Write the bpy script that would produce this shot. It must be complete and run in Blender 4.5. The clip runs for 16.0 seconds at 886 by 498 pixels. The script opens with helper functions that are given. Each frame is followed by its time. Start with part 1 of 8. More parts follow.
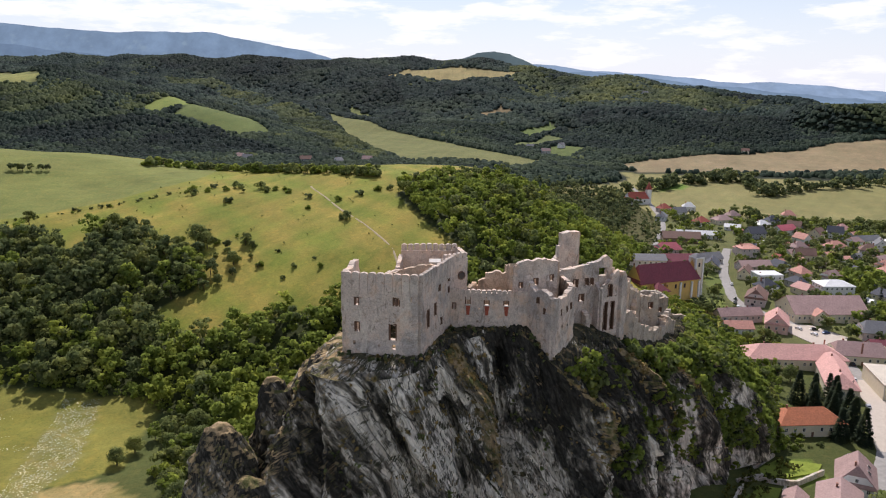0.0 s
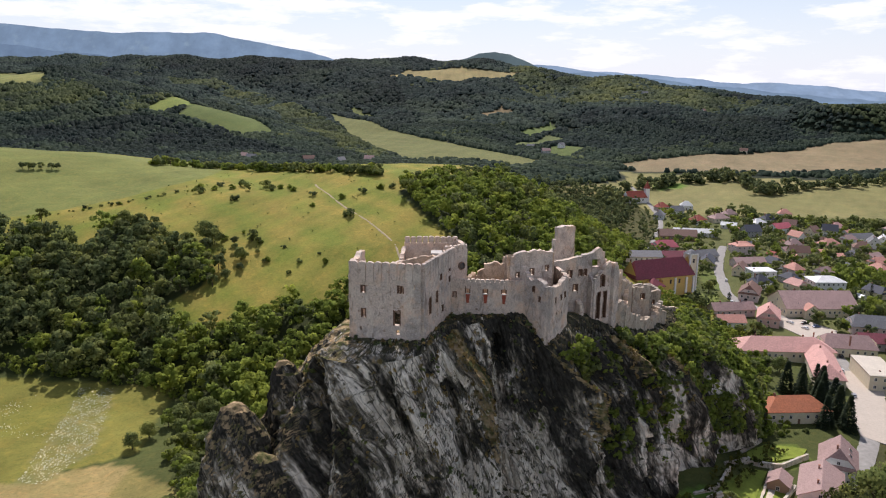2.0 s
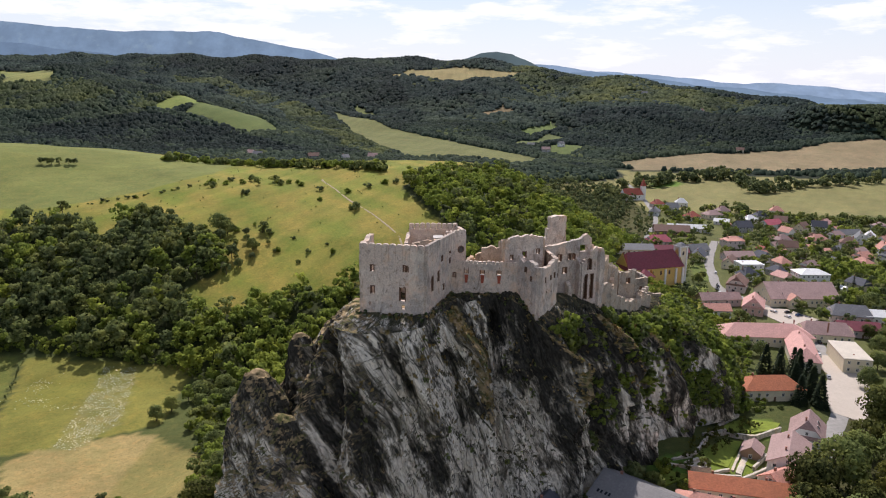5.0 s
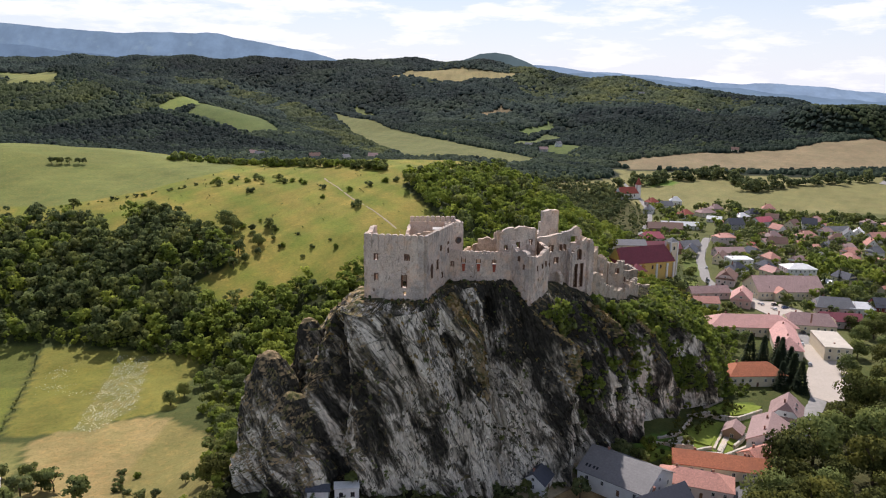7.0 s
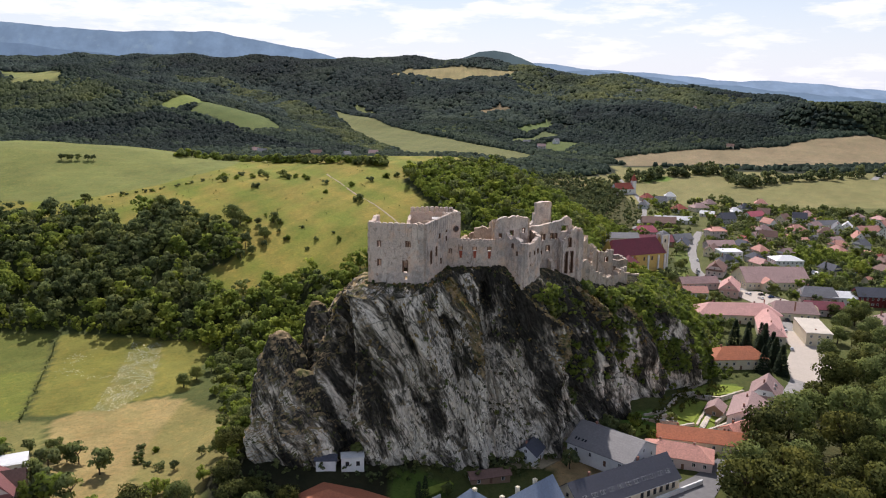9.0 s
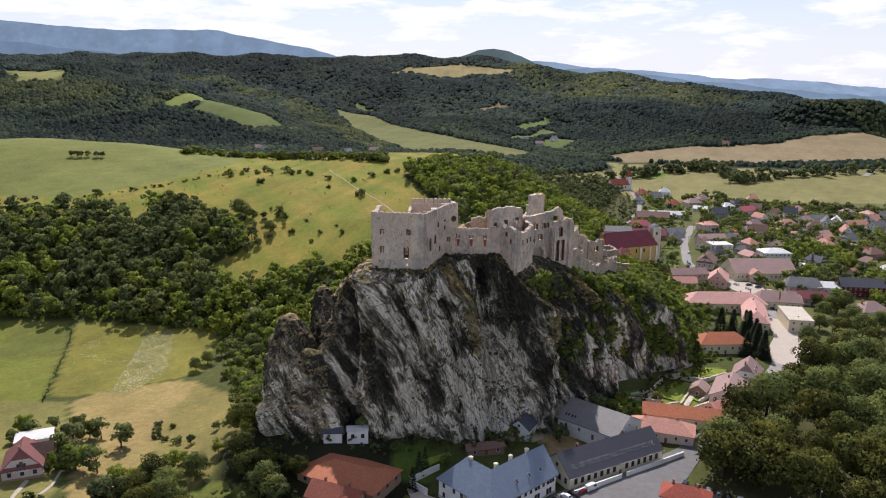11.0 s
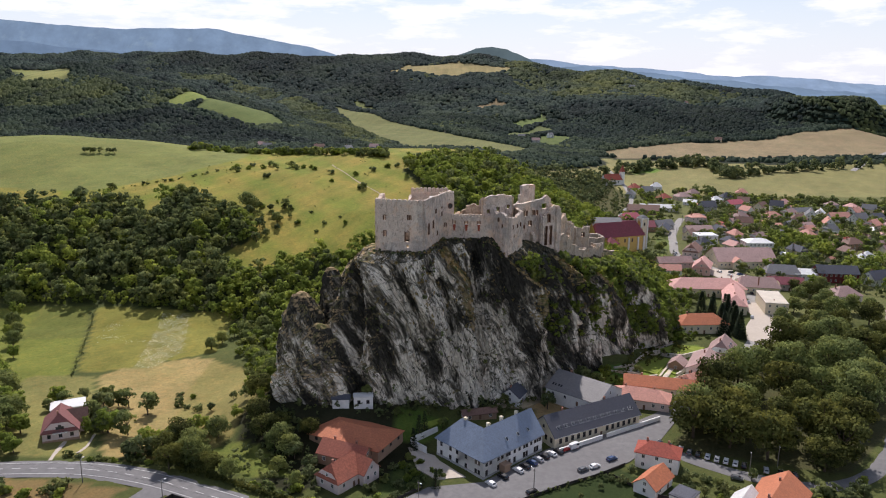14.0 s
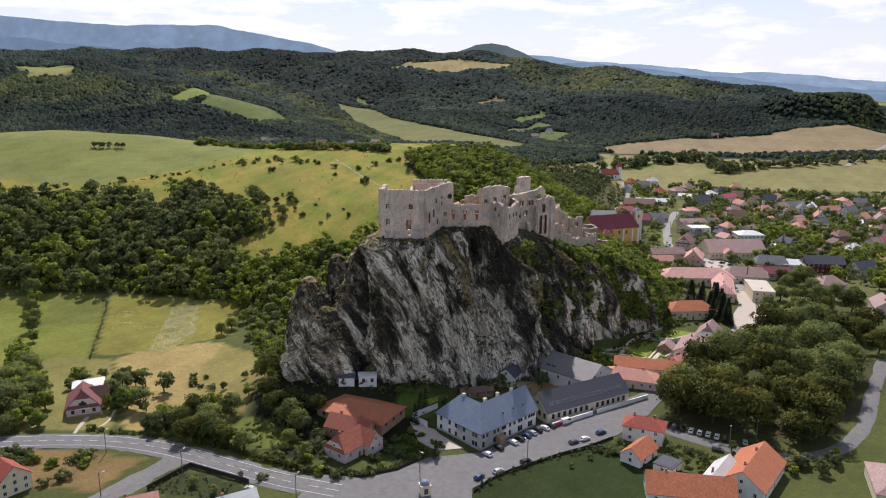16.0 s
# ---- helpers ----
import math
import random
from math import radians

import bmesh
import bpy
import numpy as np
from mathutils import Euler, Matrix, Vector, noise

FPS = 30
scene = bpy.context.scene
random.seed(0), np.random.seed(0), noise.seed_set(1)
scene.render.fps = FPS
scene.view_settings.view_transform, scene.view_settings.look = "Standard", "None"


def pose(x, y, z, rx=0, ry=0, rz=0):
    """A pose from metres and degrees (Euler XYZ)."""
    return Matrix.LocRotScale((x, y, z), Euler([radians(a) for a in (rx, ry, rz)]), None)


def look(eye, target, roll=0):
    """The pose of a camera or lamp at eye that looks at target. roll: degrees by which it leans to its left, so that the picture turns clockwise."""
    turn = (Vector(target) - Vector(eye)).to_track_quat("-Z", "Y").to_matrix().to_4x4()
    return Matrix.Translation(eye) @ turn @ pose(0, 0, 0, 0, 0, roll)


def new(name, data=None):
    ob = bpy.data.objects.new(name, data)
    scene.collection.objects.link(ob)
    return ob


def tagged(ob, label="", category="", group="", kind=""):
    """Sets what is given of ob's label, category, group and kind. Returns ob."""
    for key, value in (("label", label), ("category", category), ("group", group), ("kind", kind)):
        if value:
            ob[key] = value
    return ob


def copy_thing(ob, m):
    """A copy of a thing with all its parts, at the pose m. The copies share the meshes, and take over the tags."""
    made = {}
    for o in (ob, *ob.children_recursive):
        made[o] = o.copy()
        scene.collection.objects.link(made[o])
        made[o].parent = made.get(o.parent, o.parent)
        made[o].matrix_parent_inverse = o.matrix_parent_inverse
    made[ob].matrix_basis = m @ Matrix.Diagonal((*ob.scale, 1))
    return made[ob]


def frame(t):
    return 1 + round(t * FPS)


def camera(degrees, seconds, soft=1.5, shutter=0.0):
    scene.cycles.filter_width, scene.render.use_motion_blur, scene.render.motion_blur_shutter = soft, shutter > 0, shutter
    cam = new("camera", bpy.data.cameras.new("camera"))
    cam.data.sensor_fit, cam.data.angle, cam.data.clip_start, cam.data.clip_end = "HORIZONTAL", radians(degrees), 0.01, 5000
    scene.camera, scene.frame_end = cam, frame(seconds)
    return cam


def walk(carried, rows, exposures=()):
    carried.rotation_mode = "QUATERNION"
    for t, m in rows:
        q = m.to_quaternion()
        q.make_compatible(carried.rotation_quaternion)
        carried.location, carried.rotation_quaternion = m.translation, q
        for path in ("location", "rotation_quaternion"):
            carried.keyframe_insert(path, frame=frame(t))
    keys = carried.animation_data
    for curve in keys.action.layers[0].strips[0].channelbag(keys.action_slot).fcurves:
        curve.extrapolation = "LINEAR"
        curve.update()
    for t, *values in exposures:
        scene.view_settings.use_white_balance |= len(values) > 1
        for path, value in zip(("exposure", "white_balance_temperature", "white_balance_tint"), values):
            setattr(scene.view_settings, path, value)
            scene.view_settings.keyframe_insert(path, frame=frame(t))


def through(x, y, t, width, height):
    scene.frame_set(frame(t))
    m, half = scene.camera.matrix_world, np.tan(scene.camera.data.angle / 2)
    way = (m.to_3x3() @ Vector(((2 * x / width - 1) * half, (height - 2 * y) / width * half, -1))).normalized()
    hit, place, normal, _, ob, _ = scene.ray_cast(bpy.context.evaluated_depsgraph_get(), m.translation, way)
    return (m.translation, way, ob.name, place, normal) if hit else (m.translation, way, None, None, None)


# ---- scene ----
cam = camera(61.0, 16.0, soft=1.1)
PATH = [
    (0, (0.005, 0.036, 135.014), (0.019, 1.988, 134.577), 0.8),
    (0.5, (-0.02, -2.755, 135.050), (-0.007, -0.803, 134.613), 0.8),
    (1, (-0.061, -5.888, 135.114), (-0.049, -3.936, 134.678), 0.8),
    (1.5, (-0.064, -9.114, 135.184), (-0.052, -7.162, 134.748), 0.8),
    (2, (-0.061, -12.627, 135.250), (-0.05, -10.675, 134.814), 0.8),
    (2.5, (-0.054, -16.247, 135.310), (-0.043, -14.295, 134.874), 0.8),
    (3, (-0.039, -20.076, 135.372), (-0.029, -18.124, 134.936), 0.8),
    (3.5, (-0.024, -23.901, 135.437), (-0.014, -21.949, 135.001), 0.8),
    (4, (-0.019, -27.979, 135.502), (-0.01, -26.027, 135.066), 0.8),
    (6.3, (0.132, -47.437, 135.939), (0.138, -45.486, 135.498), 1.2),
    (6.5, (0.15, -49.193, 135.956), (0.158, -47.241, 135.520), 0.9),
    (7, (0.203, -53.717, 136.046), (0.212, -51.765, 135.610), 0.9),
    (7.5, (0.275, -58.154, 136.144), (0.283, -56.202, 135.708), 0.8),
    (8, (0.35, -62.782, 136.225), (0.359, -60.83, 135.788), 0.9),
    (8.5, (0.42, -67.386, 136.309), (0.43, -65.435, 135.871), 0.8),
    (9, (0.579, -72.214, 136.394), (0.589, -70.264, 135.953), 0.8),
    (11.3, (1.126, -94.104, 136.846), (1.137, -92.155, 136.400), 0.7),
    (11.5, (1.169, -96.009, 136.866), (1.181, -94.06, 136.420), 0.7),
    (12, (1.281, -100.813, 136.953), (1.293, -98.864, 136.505), 0.7),
    (12.5, (1.384, -105.445, 137.036), (1.396, -103.496, 136.587), 0.7),
    (13, (1.468, -110.197, 137.122), (1.481, -108.248, 136.671), 0.7),
    (13.5, (1.555, -114.848, 137.211), (1.567, -112.9, 136.759), 0.6),
    (14, (1.652, -119.547, 137.291), (1.665, -117.599, 136.840), 0.6),
    (14.5, (1.738, -124.153, 137.372), (1.751, -122.204, 136.921), 0.6),
    (15, (1.815, -128.891, 137.448), (1.828, -126.943, 136.996), 0.6),
    (15.5, (1.851, -133.445, 137.511), (1.864, -131.497, 137.058), 0.6),
    (16, (1.828, -137.941, 137.556), (1.84, -135.995, 137.096), 0.6),
]
walk(cam, [(t, look(eye, target, roll)) for t, eye, target, roll in PATH], [(0, 0.0, 6450, 18), (16, 0.0, 6450, 18)])

# ---- sky, sun, exposure ----
SUN_HIGH, SUN_TURN = 50.0, -3.0  # degrees above the horizon, degrees east of straight ahead
world = bpy.data.worlds.new("sky")
scene.world = world
world.use_nodes = True
wn, wl = world.node_tree.nodes, world.node_tree.links
wn.clear()
sky = wn.new("ShaderNodeTexSky")
sky.sky_type, sky.sun_disc = "NISHITA", False
sky.sun_elevation, sky.sun_rotation = radians(SUN_HIGH), radians(SUN_TURN)
sky.air_density, sky.dust_density, sky.ozone_density = 1.0, 0.25, 2.0
coords = wn.new("ShaderNodeTexCoord")
flat = wn.new("ShaderNodeMapping")
flat.inputs["Scale"].default_value = (3.0, 3.0, 13.0)
puffs = wn.new("ShaderNodeTexNoise")
puffs.inputs["Scale"].default_value, puffs.inputs["Detail"].default_value, puffs.inputs["Roughness"].default_value = 2.6, 9.0, 0.6
wl.new(coords.outputs["Generated"], flat.inputs["Vector"])
wl.new(flat.outputs["Vector"], puffs.inputs["Vector"])
cover = wn.new("ShaderNodeValToRGB")
cover.color_ramp.elements[0].position, cover.color_ramp.elements[1].position = 0.50, 0.64
wl.new(puffs.outputs["Fac"], cover.inputs["Fac"])
cloudy = wn.new("ShaderNodeMix")
cloudy.data_type = "RGBA"
cloudy.inputs["B"].default_value = (11.0, 11.2, 11.4, 1)
wl.new(cover.outputs["Color"], cloudy.inputs["Factor"])
# thin white haze that thickens towards the horizon
up = wn.new("ShaderNodeSeparateXYZ")
wl.new(coords.outputs["Generated"], up.inputs["Vector"])
veil = wn.new("ShaderNodeMapRange")
veil.clamp = True
for key, v in (("From Min", 0.0), ("From Max", 0.24), ("To Min", 0.86), ("To Max", 0.04)):
    veil.inputs[key].default_value = v
wl.new(up.outputs["Z"], veil.inputs["Value"])
hazy = wn.new("ShaderNodeMix")
hazy.data_type = "RGBA"
hazy.inputs["B"].default_value = (8.6, 9.3, 10.3, 1)
wl.new(veil.outputs["Result"], hazy.inputs["Factor"])
wl.new(sky.outputs["Color"], hazy.inputs["A"])
wl.new(hazy.outputs["Result"], cloudy.inputs["A"])
back = wn.new("ShaderNodeBackground")
back.inputs["Strength"].default_value = 0.10
wl.new(cloudy.outputs["Result"], back.inputs["Color"])
wout = wn.new("ShaderNodeOutputWorld")
wl.new(back.outputs["Background"], wout.inputs["Surface"])

sun = new("sun", bpy.data.lights.new("sun", "SUN"))
sun.data.energy, sun.data.angle, sun.data.color = 5.0, radians(0.6), (1.0, 0.965, 0.91)
SUN_WAY = Vector((math.sin(radians(SUN_TURN)) * math.cos(radians(SUN_HIGH)), math.cos(radians(SUN_TURN)) * math.cos(radians(SUN_HIGH)), math.sin(radians(SUN_HIGH))))
sun.matrix_world = look(SUN_WAY * 300, (0, 0, 0))
scene.view_settings.exposure = 0.0

# ---- the lie of the land ----
def ramp(a, b, v):
    """0 below a, 1 above b, smooth between."""
    k = np.clip((np.asarray(v, float) - a) / (b - a), 0, 1)
    return k * k * (3 - 2 * k)


def seg_dist(x, y, ax, ay, bx, by):
    """Distance to a segment, and how far along it (0 to 1)."""
    dx, dy = bx - ax, by - ay
    k = np.clip(((x - ax) * dx + (y - ay) * dy) / (dx * dx + dy * dy), 0, 1)
    return np.hypot(x - ax - k * dx, y - ay - k * dy), k


def ridge(x, y, a, b, width, power=1.6):
    """A ridge of hills from a to b, each (x, y, height)."""
    d, k = seg_dist(x, y, a[0], a[1], b[0], b[1])
    return (a[2] + (b[2] - a[2]) * k) * np.exp(-(d / width) ** power)


def waves(x, y, size, seed=0):
    """Cheap rolling noise, about -1 to 1."""
    u, v = x / size, y / size
    return (np.sin(1.7 * u + 0.6 * v + seed) * np.cos(1.1 * v - 0.5 * u + 2.1 * seed)
            + 0.5 * np.sin(3.1 * u - 2.3 * v + 1.3 * seed) + 0.3 * np.sin(5.3 * u + 4.7 * v + 0.7 * seed)) / 1.5


def land(x, y):
    """Height of the ground at x, y."""
    x, y = np.asarray(x, float), np.asarray(y, float)
    z = -3.5 * ramp(-40, -120, x) * ramp(150, 210, y)
    # meadow hill behind the castle, falling to the village on its east side
    up = np.interp(y, [285, 310, 340, 370, 410, 450, 500, 560, 610, 700, 800, 950], [0, 5, 16, 28, 42, 51, 60, 65.5, 66, 56, 38, 20])
    east = 1 - ramp(30, 185, x + 0.06 * (y - 480))
    up = up * (1 + 0.22 * ramp(-170, -380, x) * ramp(470, 600, y))
    z = z + up * east * (1 + 0.05 * waves(x, y, 120, 2))
    # foot of the castle rock
    d, k = seg_dist(x, y, -40, 185, 60, 235)
    z = z + 10 * (1 - ramp(22, 62, d)) * (1 - 0.35 * k)
    d, k = seg_dist(x, y, 62, 262, 108, 335)
    z = z + 12 * (1 - ramp(10, 46, d)) * (1 - ramp(0, 90, y - 300) * 0.3)
    # far wooded hills
    far = ridge(x, y, (-1500, 1900, 178), (-640, 1420, 134), 330)
    far = np.maximum(far, ridge(x, y, (-640, 1420, 134), (-120, 1130, 30), 210))
    far = np.maximum(far, ridge(x, y, (-1900, 2700, 192), (40, 2250, 190), 640))
    far = np.maximum(far, ridge(x, y, (40, 2250, 190), (620, 1900, 120), 540))
    far = np.maximum(far, ridge(x, y, (620, 1900, 120), (960, 1720, 66), 330))
    far = np.maximum(far, 96 * ramp(1.0, 0.45, np.hypot((x - 800) / 190, (y - 1480) / 190)))
    far = np.maximum(far, 24 * ramp(750, 1000, y) * (1 - ramp(80, 420, x)))
    far = far + 12 * waves(x, y, 130, 5) * ramp(900, 1500, y) * (1 - ramp(40, 0, far))
    z = np.maximum(z, 0) * (1 - ramp(0, 60, far)) + np.minimum(z, 0) + np.maximum(far, 0) * ramp(620, 1000, y)
    return z


# ---- materials ----
class Nodes:
    """Short hand for building a node material."""

    def __init__(self, name, rough=0.9, spec=0.3, metal=0.0):
        self.m = bpy.data.materials.new(name)
        self.m.use_nodes = True
        self.t = self.m.node_tree
        self.b = self.t.nodes["Principled BSDF"]
        self.b.inputs["Roughness"].default_value = rough
        self.b.inputs["Specular IOR Level"].default_value = spec
        self.b.inputs["Metallic"].default_value = metal

    def node(self, kind, **sets):
        n = self.t.nodes.new("ShaderNode" + kind)
        for k, v in sets.items():
            if k in n.inputs:
                n.inputs[k].default_value = v
            else:
                setattr(n, k, v)
        return n

    def link(self, a, b):
        self.t.links.new(a, b)

    def place(self, scale=(1, 1, 1), turn=(0, 0, 0), coords="Object"):
        """Object coordinates, scaled and turned (degrees)."""
        if coords == "world":
            c = self.node("NewGeometry").outputs["Position"]
        else:
            c = self.node("TexCoord").outputs[coords]
        m = self.node("Mapping")
        m.inputs["Scale"].default_value = scale
        m.inputs["Rotation"].default_value = [radians(a) for a in turn]
        self.link(c, m.inputs["Vector"])
        return m.outputs["Vector"]

    def noise(self, size, detail=5.0, rough=0.6, vec=None, warp=0.0):
        n = self.node("TexNoise", Scale=1.0 / size, Detail=detail, Roughness=rough, Distortion=warp)
        if vec is not None:
            self.link(vec, n.inputs["Vector"])
        return n.outputs["Fac"]

    def curve(self, fac, lo, hi, a=0.0, b=1.0):
        n = self.node("MapRange", clamp=True)
        for k, v in zip(("From Min", "From Max", "To Min", "To Max"), (lo, hi, a, b)):
            n.inputs[k].default_value = v
        self.link(fac, n.inputs["Value"])
        return n.outputs["Result"]

    def mix(self, fac, a, b, how="MIX"):
        n = self.node("Mix", data_type="RGBA", blend_type=how)
        for key, v in (("Factor", fac), ("A", a), ("B", b)):
            if isinstance(v, (int, float)):
                n.inputs[key].default_value = v
            elif isinstance(v, tuple):
                n.inputs[key].default_value = (*v, 1) if len(v) == 3 else v
            else:
                self.link(v, n.inputs[key])
        return n.outputs["Result"]

    def bump(self, fac, height, strength=1.0):
        n = self.node("Bump", Strength=strength, Distance=height)
        self.link(fac, n.inputs["Height"])
        self.link(n.outputs["Normal"], self.b.inputs["Normal"])

    def colour(self, c):
        if isinstance(c, tuple):
            self.b.inputs["Base Color"].default_value = (*c, 1)
        else:
            self.link(c, self.b.inputs["Base Color"])
        return self.m


def plain(name, c, rough=0.6, spec=0.4, metal=0.0, vary=0.25, size=1.2):
    """A painted or simple surface with mottling and a light bump."""
    n = Nodes(name, rough, spec, metal)
    v = n.place(coords="world")
    a = n.noise(size, 6, 0.65, v)
    b = n.noise(size * 7, 3, 0.5, v)
    dark = tuple(k * (1 - vary) for k in c)
    lite = tuple(min(1.0, k * (1 + vary)) for k in c)
    col = n.mix(n.curve(a, 0.3, 0.7), dark, lite)
    col = n.mix(n.curve(b, 0.35, 0.7, 0, 0.45), col, dark)
    n.bump(a, 0.03, 0.5)
    return n.colour(col)


def roofing(name, c, rows=0.34, rough=0.75, vary=0.3, spec=0.25):
    """Tiled or sheet roof: courses in relief, weathered patches."""
    n = Nodes(name, rough, spec)
    v = n.place(coords="world")
    a = n.noise(0.7, 6, 0.7, v)
    b = n.noise(4.5, 4, 0.55, v)
    dark = tuple(k * (1 - vary) * 0.8 for k in c)
    lite = tuple(min(1.0, k * (1 + vary)) for k in c)
    col = n.mix(n.curve(a, 0.3, 0.72), dark, lite)
    col = n.mix(n.curve(b, 0.42, 0.75, 0, 0.55), col, tuple(k * 0.55 + 0.02 for k in c))
    r = n.node("ObjectInfo").outputs["Random"]
    col = n.mix(n.curve(r, 0, 1, 0.0, 0.35), col, tuple(k * 0.75 + 0.03 for k in c))
    w = n.node("TexWave", Scale=0.32 / rows, Distortion=0.6, bands_direction="Z")
    n.link(v, w.inputs["Vector"])
    col = n.mix(n.curve(w.outputs["Fac"], 0.0, 0.3, 0.14, 0.0), col, dark)
    n.bump(w.outputs["Fac"], 0.02, 0.3)
    return n.colour(col)


def ground_material():
    n = Nodes("meadow and soil", 0.95, 0.12)
    v = n.place(coords="world")
    base = n.node("Attribute", attribute_name="cover").outputs["Color"]

    def toned(r, g, b):
        return n.mix(1.0, base, (r, g, b), "MULTIPLY")

    fine = n.noise(1.4, 8, 0.82, v)
    mid = n.noise(7, 7, 0.75, v, 0.4)
    wide = n.noise(34, 6, 0.68, v, 0.6)
    tuft = n.noise(0.8, 4, 0.7, v)
    col = n.mix(n.curve(wide, 0.40, 0.62, 0.0, 0.75), toned(1.22, 1.14, 1.06), toned(0.95, 1.0, 0.85))
    col = n.mix(n.curve(mid, 0.50, 0.68, 0.0, 0.7), col, toned(1.5, 1.2, 1.02))
    col = n.mix(n.curve(n.noise(11, 6, 0.7, n.place((1, 1, 1), (0, 0, 35), "world"), 0.8), 0.54, 0.66, 0.0, 0.6), col, toned(0.8, 0.86, 0.72))
    col = n.mix(n.curve(fine, 0.36, 0.58, 0.6, 0.0), col, toned(0.62, 0.66, 0.55))
    col = n.mix(n.curve(n.noise(3.2, 6, 0.72, v, 0.5), 0.54, 0.66, 0.0, 0.55), col, toned(1.65, 1.32, 1.15))
    col = n.mix(n.curve(tuft, 0.58, 0.68, 0.0, 0.7), col, toned(0.40, 0.50, 0.38))
    n.bump(fine, 0.3, 0.7)
    return n.colour(col)


def rock_material():
    n = Nodes("weathered limestone", 0.95, 0.1)
    v = n.place(coords="world")
    xyz = n.node("SeparateXYZ")
    n.link(n.node("NewGeometry").outputs["Position"], xyz.inputs["Vector"])
    bend = n.curve(n.noise(30, 2, 0.4, v), 0.2, 0.8, -5.0, 5.0)
    lean_x = n.node("Math", operation="MULTIPLY_ADD")
    lean_x.inputs[1].default_value = 0.46
    n.link(xyz.outputs["Z"], lean_x.inputs[0])
    n.link(xyz.outputs["X"], lean_x.inputs[2])
    shear = n.node("Math", operation="ADD")
    n.link(lean_x.outputs[0], shear.inputs[0])
    n.link(bend, shear.inputs[1])

    def leaning(tall):
        """Coordinates drawn out along the bedding, which leans."""
        flat = n.node("Math", operation="MULTIPLY")
        flat.inputs[1].default_value = tall
        n.link(xyz.outputs["Z"], flat.inputs[0])
        c = n.node("CombineXYZ")
        n.link(shear.outputs[0], c.inputs[0])
        n.link(xyz.outputs["Y"], c.inputs[1])
        n.link(flat.outputs[0], c.inputs[2])
        return c.outputs[0]

    a = n.noise(2.4, 6, 0.58, leaning(0.2), 0.35)
    c = n.noise(0.9, 6, 0.62, leaning(0.4), 0.3)
    s1 = n.noise(7.0, 4, 0.55, leaning(0.28), 0.5)
    big = n.noise(15, 4, 0.55, leaning(0.6), 0.8)
    joints = n.node("TexVoronoi", feature="DISTANCE_TO_EDGE", Scale=0.22, Randomness=1.0)
    n.link(leaning(0.22), joints.inputs["Vector"])
    flutes = n.node("TexVoronoi", feature="DISTANCE_TO_EDGE", Scale=0.62, Randomness=1.0)
    n.link(leaning(0.13), flutes.inputs["Vector"])

    def total(*fields):
        """Sum of fields and numbers."""
        out = None
        for f in fields:
            m = n.node("Math", operation="ADD")
            for k, x in enumerate((out, f)):
                if x is None or isinstance(x, (int, float)):
                    m.inputs[k].default_value = x or 0.0
                else:
                    n.link(x, m.inputs[k])
            out = m.outputs[0]
        return out

    def times(x, y):
        m = n.node("Math", operation="MULTIPLY")
        n.link(x, m.inputs[0])
        n.link(y, m.inputs[1])
        return m.outputs[0]

    def veins(field, wide):
        """Thin dark fissures drawn out along the bedding."""
        ab = n.node("Math", operation="ABSOLUTE")
        n.link(total(field, -0.5), ab.inputs[0])
        return n.curve(ab.outputs[0], 0.0, wide, 1.0, 0.0)

    def skew(by):
        m = n.node("Math", operation="MULTIPLY_ADD")
        m.inputs[1].default_value = by
        n.link(xyz.outputs["Z"], m.inputs[0])
        n.link(xyz.outputs["X"], m.inputs[2])
        return m.outputs[0]

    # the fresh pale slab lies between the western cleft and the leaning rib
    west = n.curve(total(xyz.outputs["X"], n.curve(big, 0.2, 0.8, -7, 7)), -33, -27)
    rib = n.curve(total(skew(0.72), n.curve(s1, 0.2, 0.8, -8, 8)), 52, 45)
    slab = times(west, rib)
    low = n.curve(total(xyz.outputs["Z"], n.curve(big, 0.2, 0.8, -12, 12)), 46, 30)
    # the last term darkens the recess under the curtain wall: rock tone plus painted shade
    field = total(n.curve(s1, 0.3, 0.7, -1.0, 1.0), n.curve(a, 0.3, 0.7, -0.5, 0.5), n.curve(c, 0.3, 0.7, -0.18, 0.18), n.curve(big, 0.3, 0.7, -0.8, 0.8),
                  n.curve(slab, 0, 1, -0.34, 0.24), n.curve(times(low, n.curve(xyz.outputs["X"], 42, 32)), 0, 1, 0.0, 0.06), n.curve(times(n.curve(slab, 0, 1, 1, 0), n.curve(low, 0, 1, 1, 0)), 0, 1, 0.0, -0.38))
    # shade of the western gully, put into the rock colour
    gully_shade = times(times(n.curve(total(lean_x.outputs[0], bend), -16, -11), n.curve(total(lean_x.outputs[0], bend), 4, -4)), times(n.curve(xyz.outputs["Z"], 58, 48), n.curve(xyz.outputs["Z"], 14, 26)))
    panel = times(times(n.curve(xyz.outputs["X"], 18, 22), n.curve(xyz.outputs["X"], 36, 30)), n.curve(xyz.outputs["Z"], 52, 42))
    field = total(field, n.curve(gully_shade, 0, 1, 0.0, -0.85), n.curve(panel, 0, 1, 0.0, 0.30), n.curve(xyz.outputs["X"], 40, 60, 0.0, 0.06),
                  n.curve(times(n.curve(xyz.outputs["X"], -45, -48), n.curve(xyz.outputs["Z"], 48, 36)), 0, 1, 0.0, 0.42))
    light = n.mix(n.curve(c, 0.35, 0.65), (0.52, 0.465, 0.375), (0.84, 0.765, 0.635))
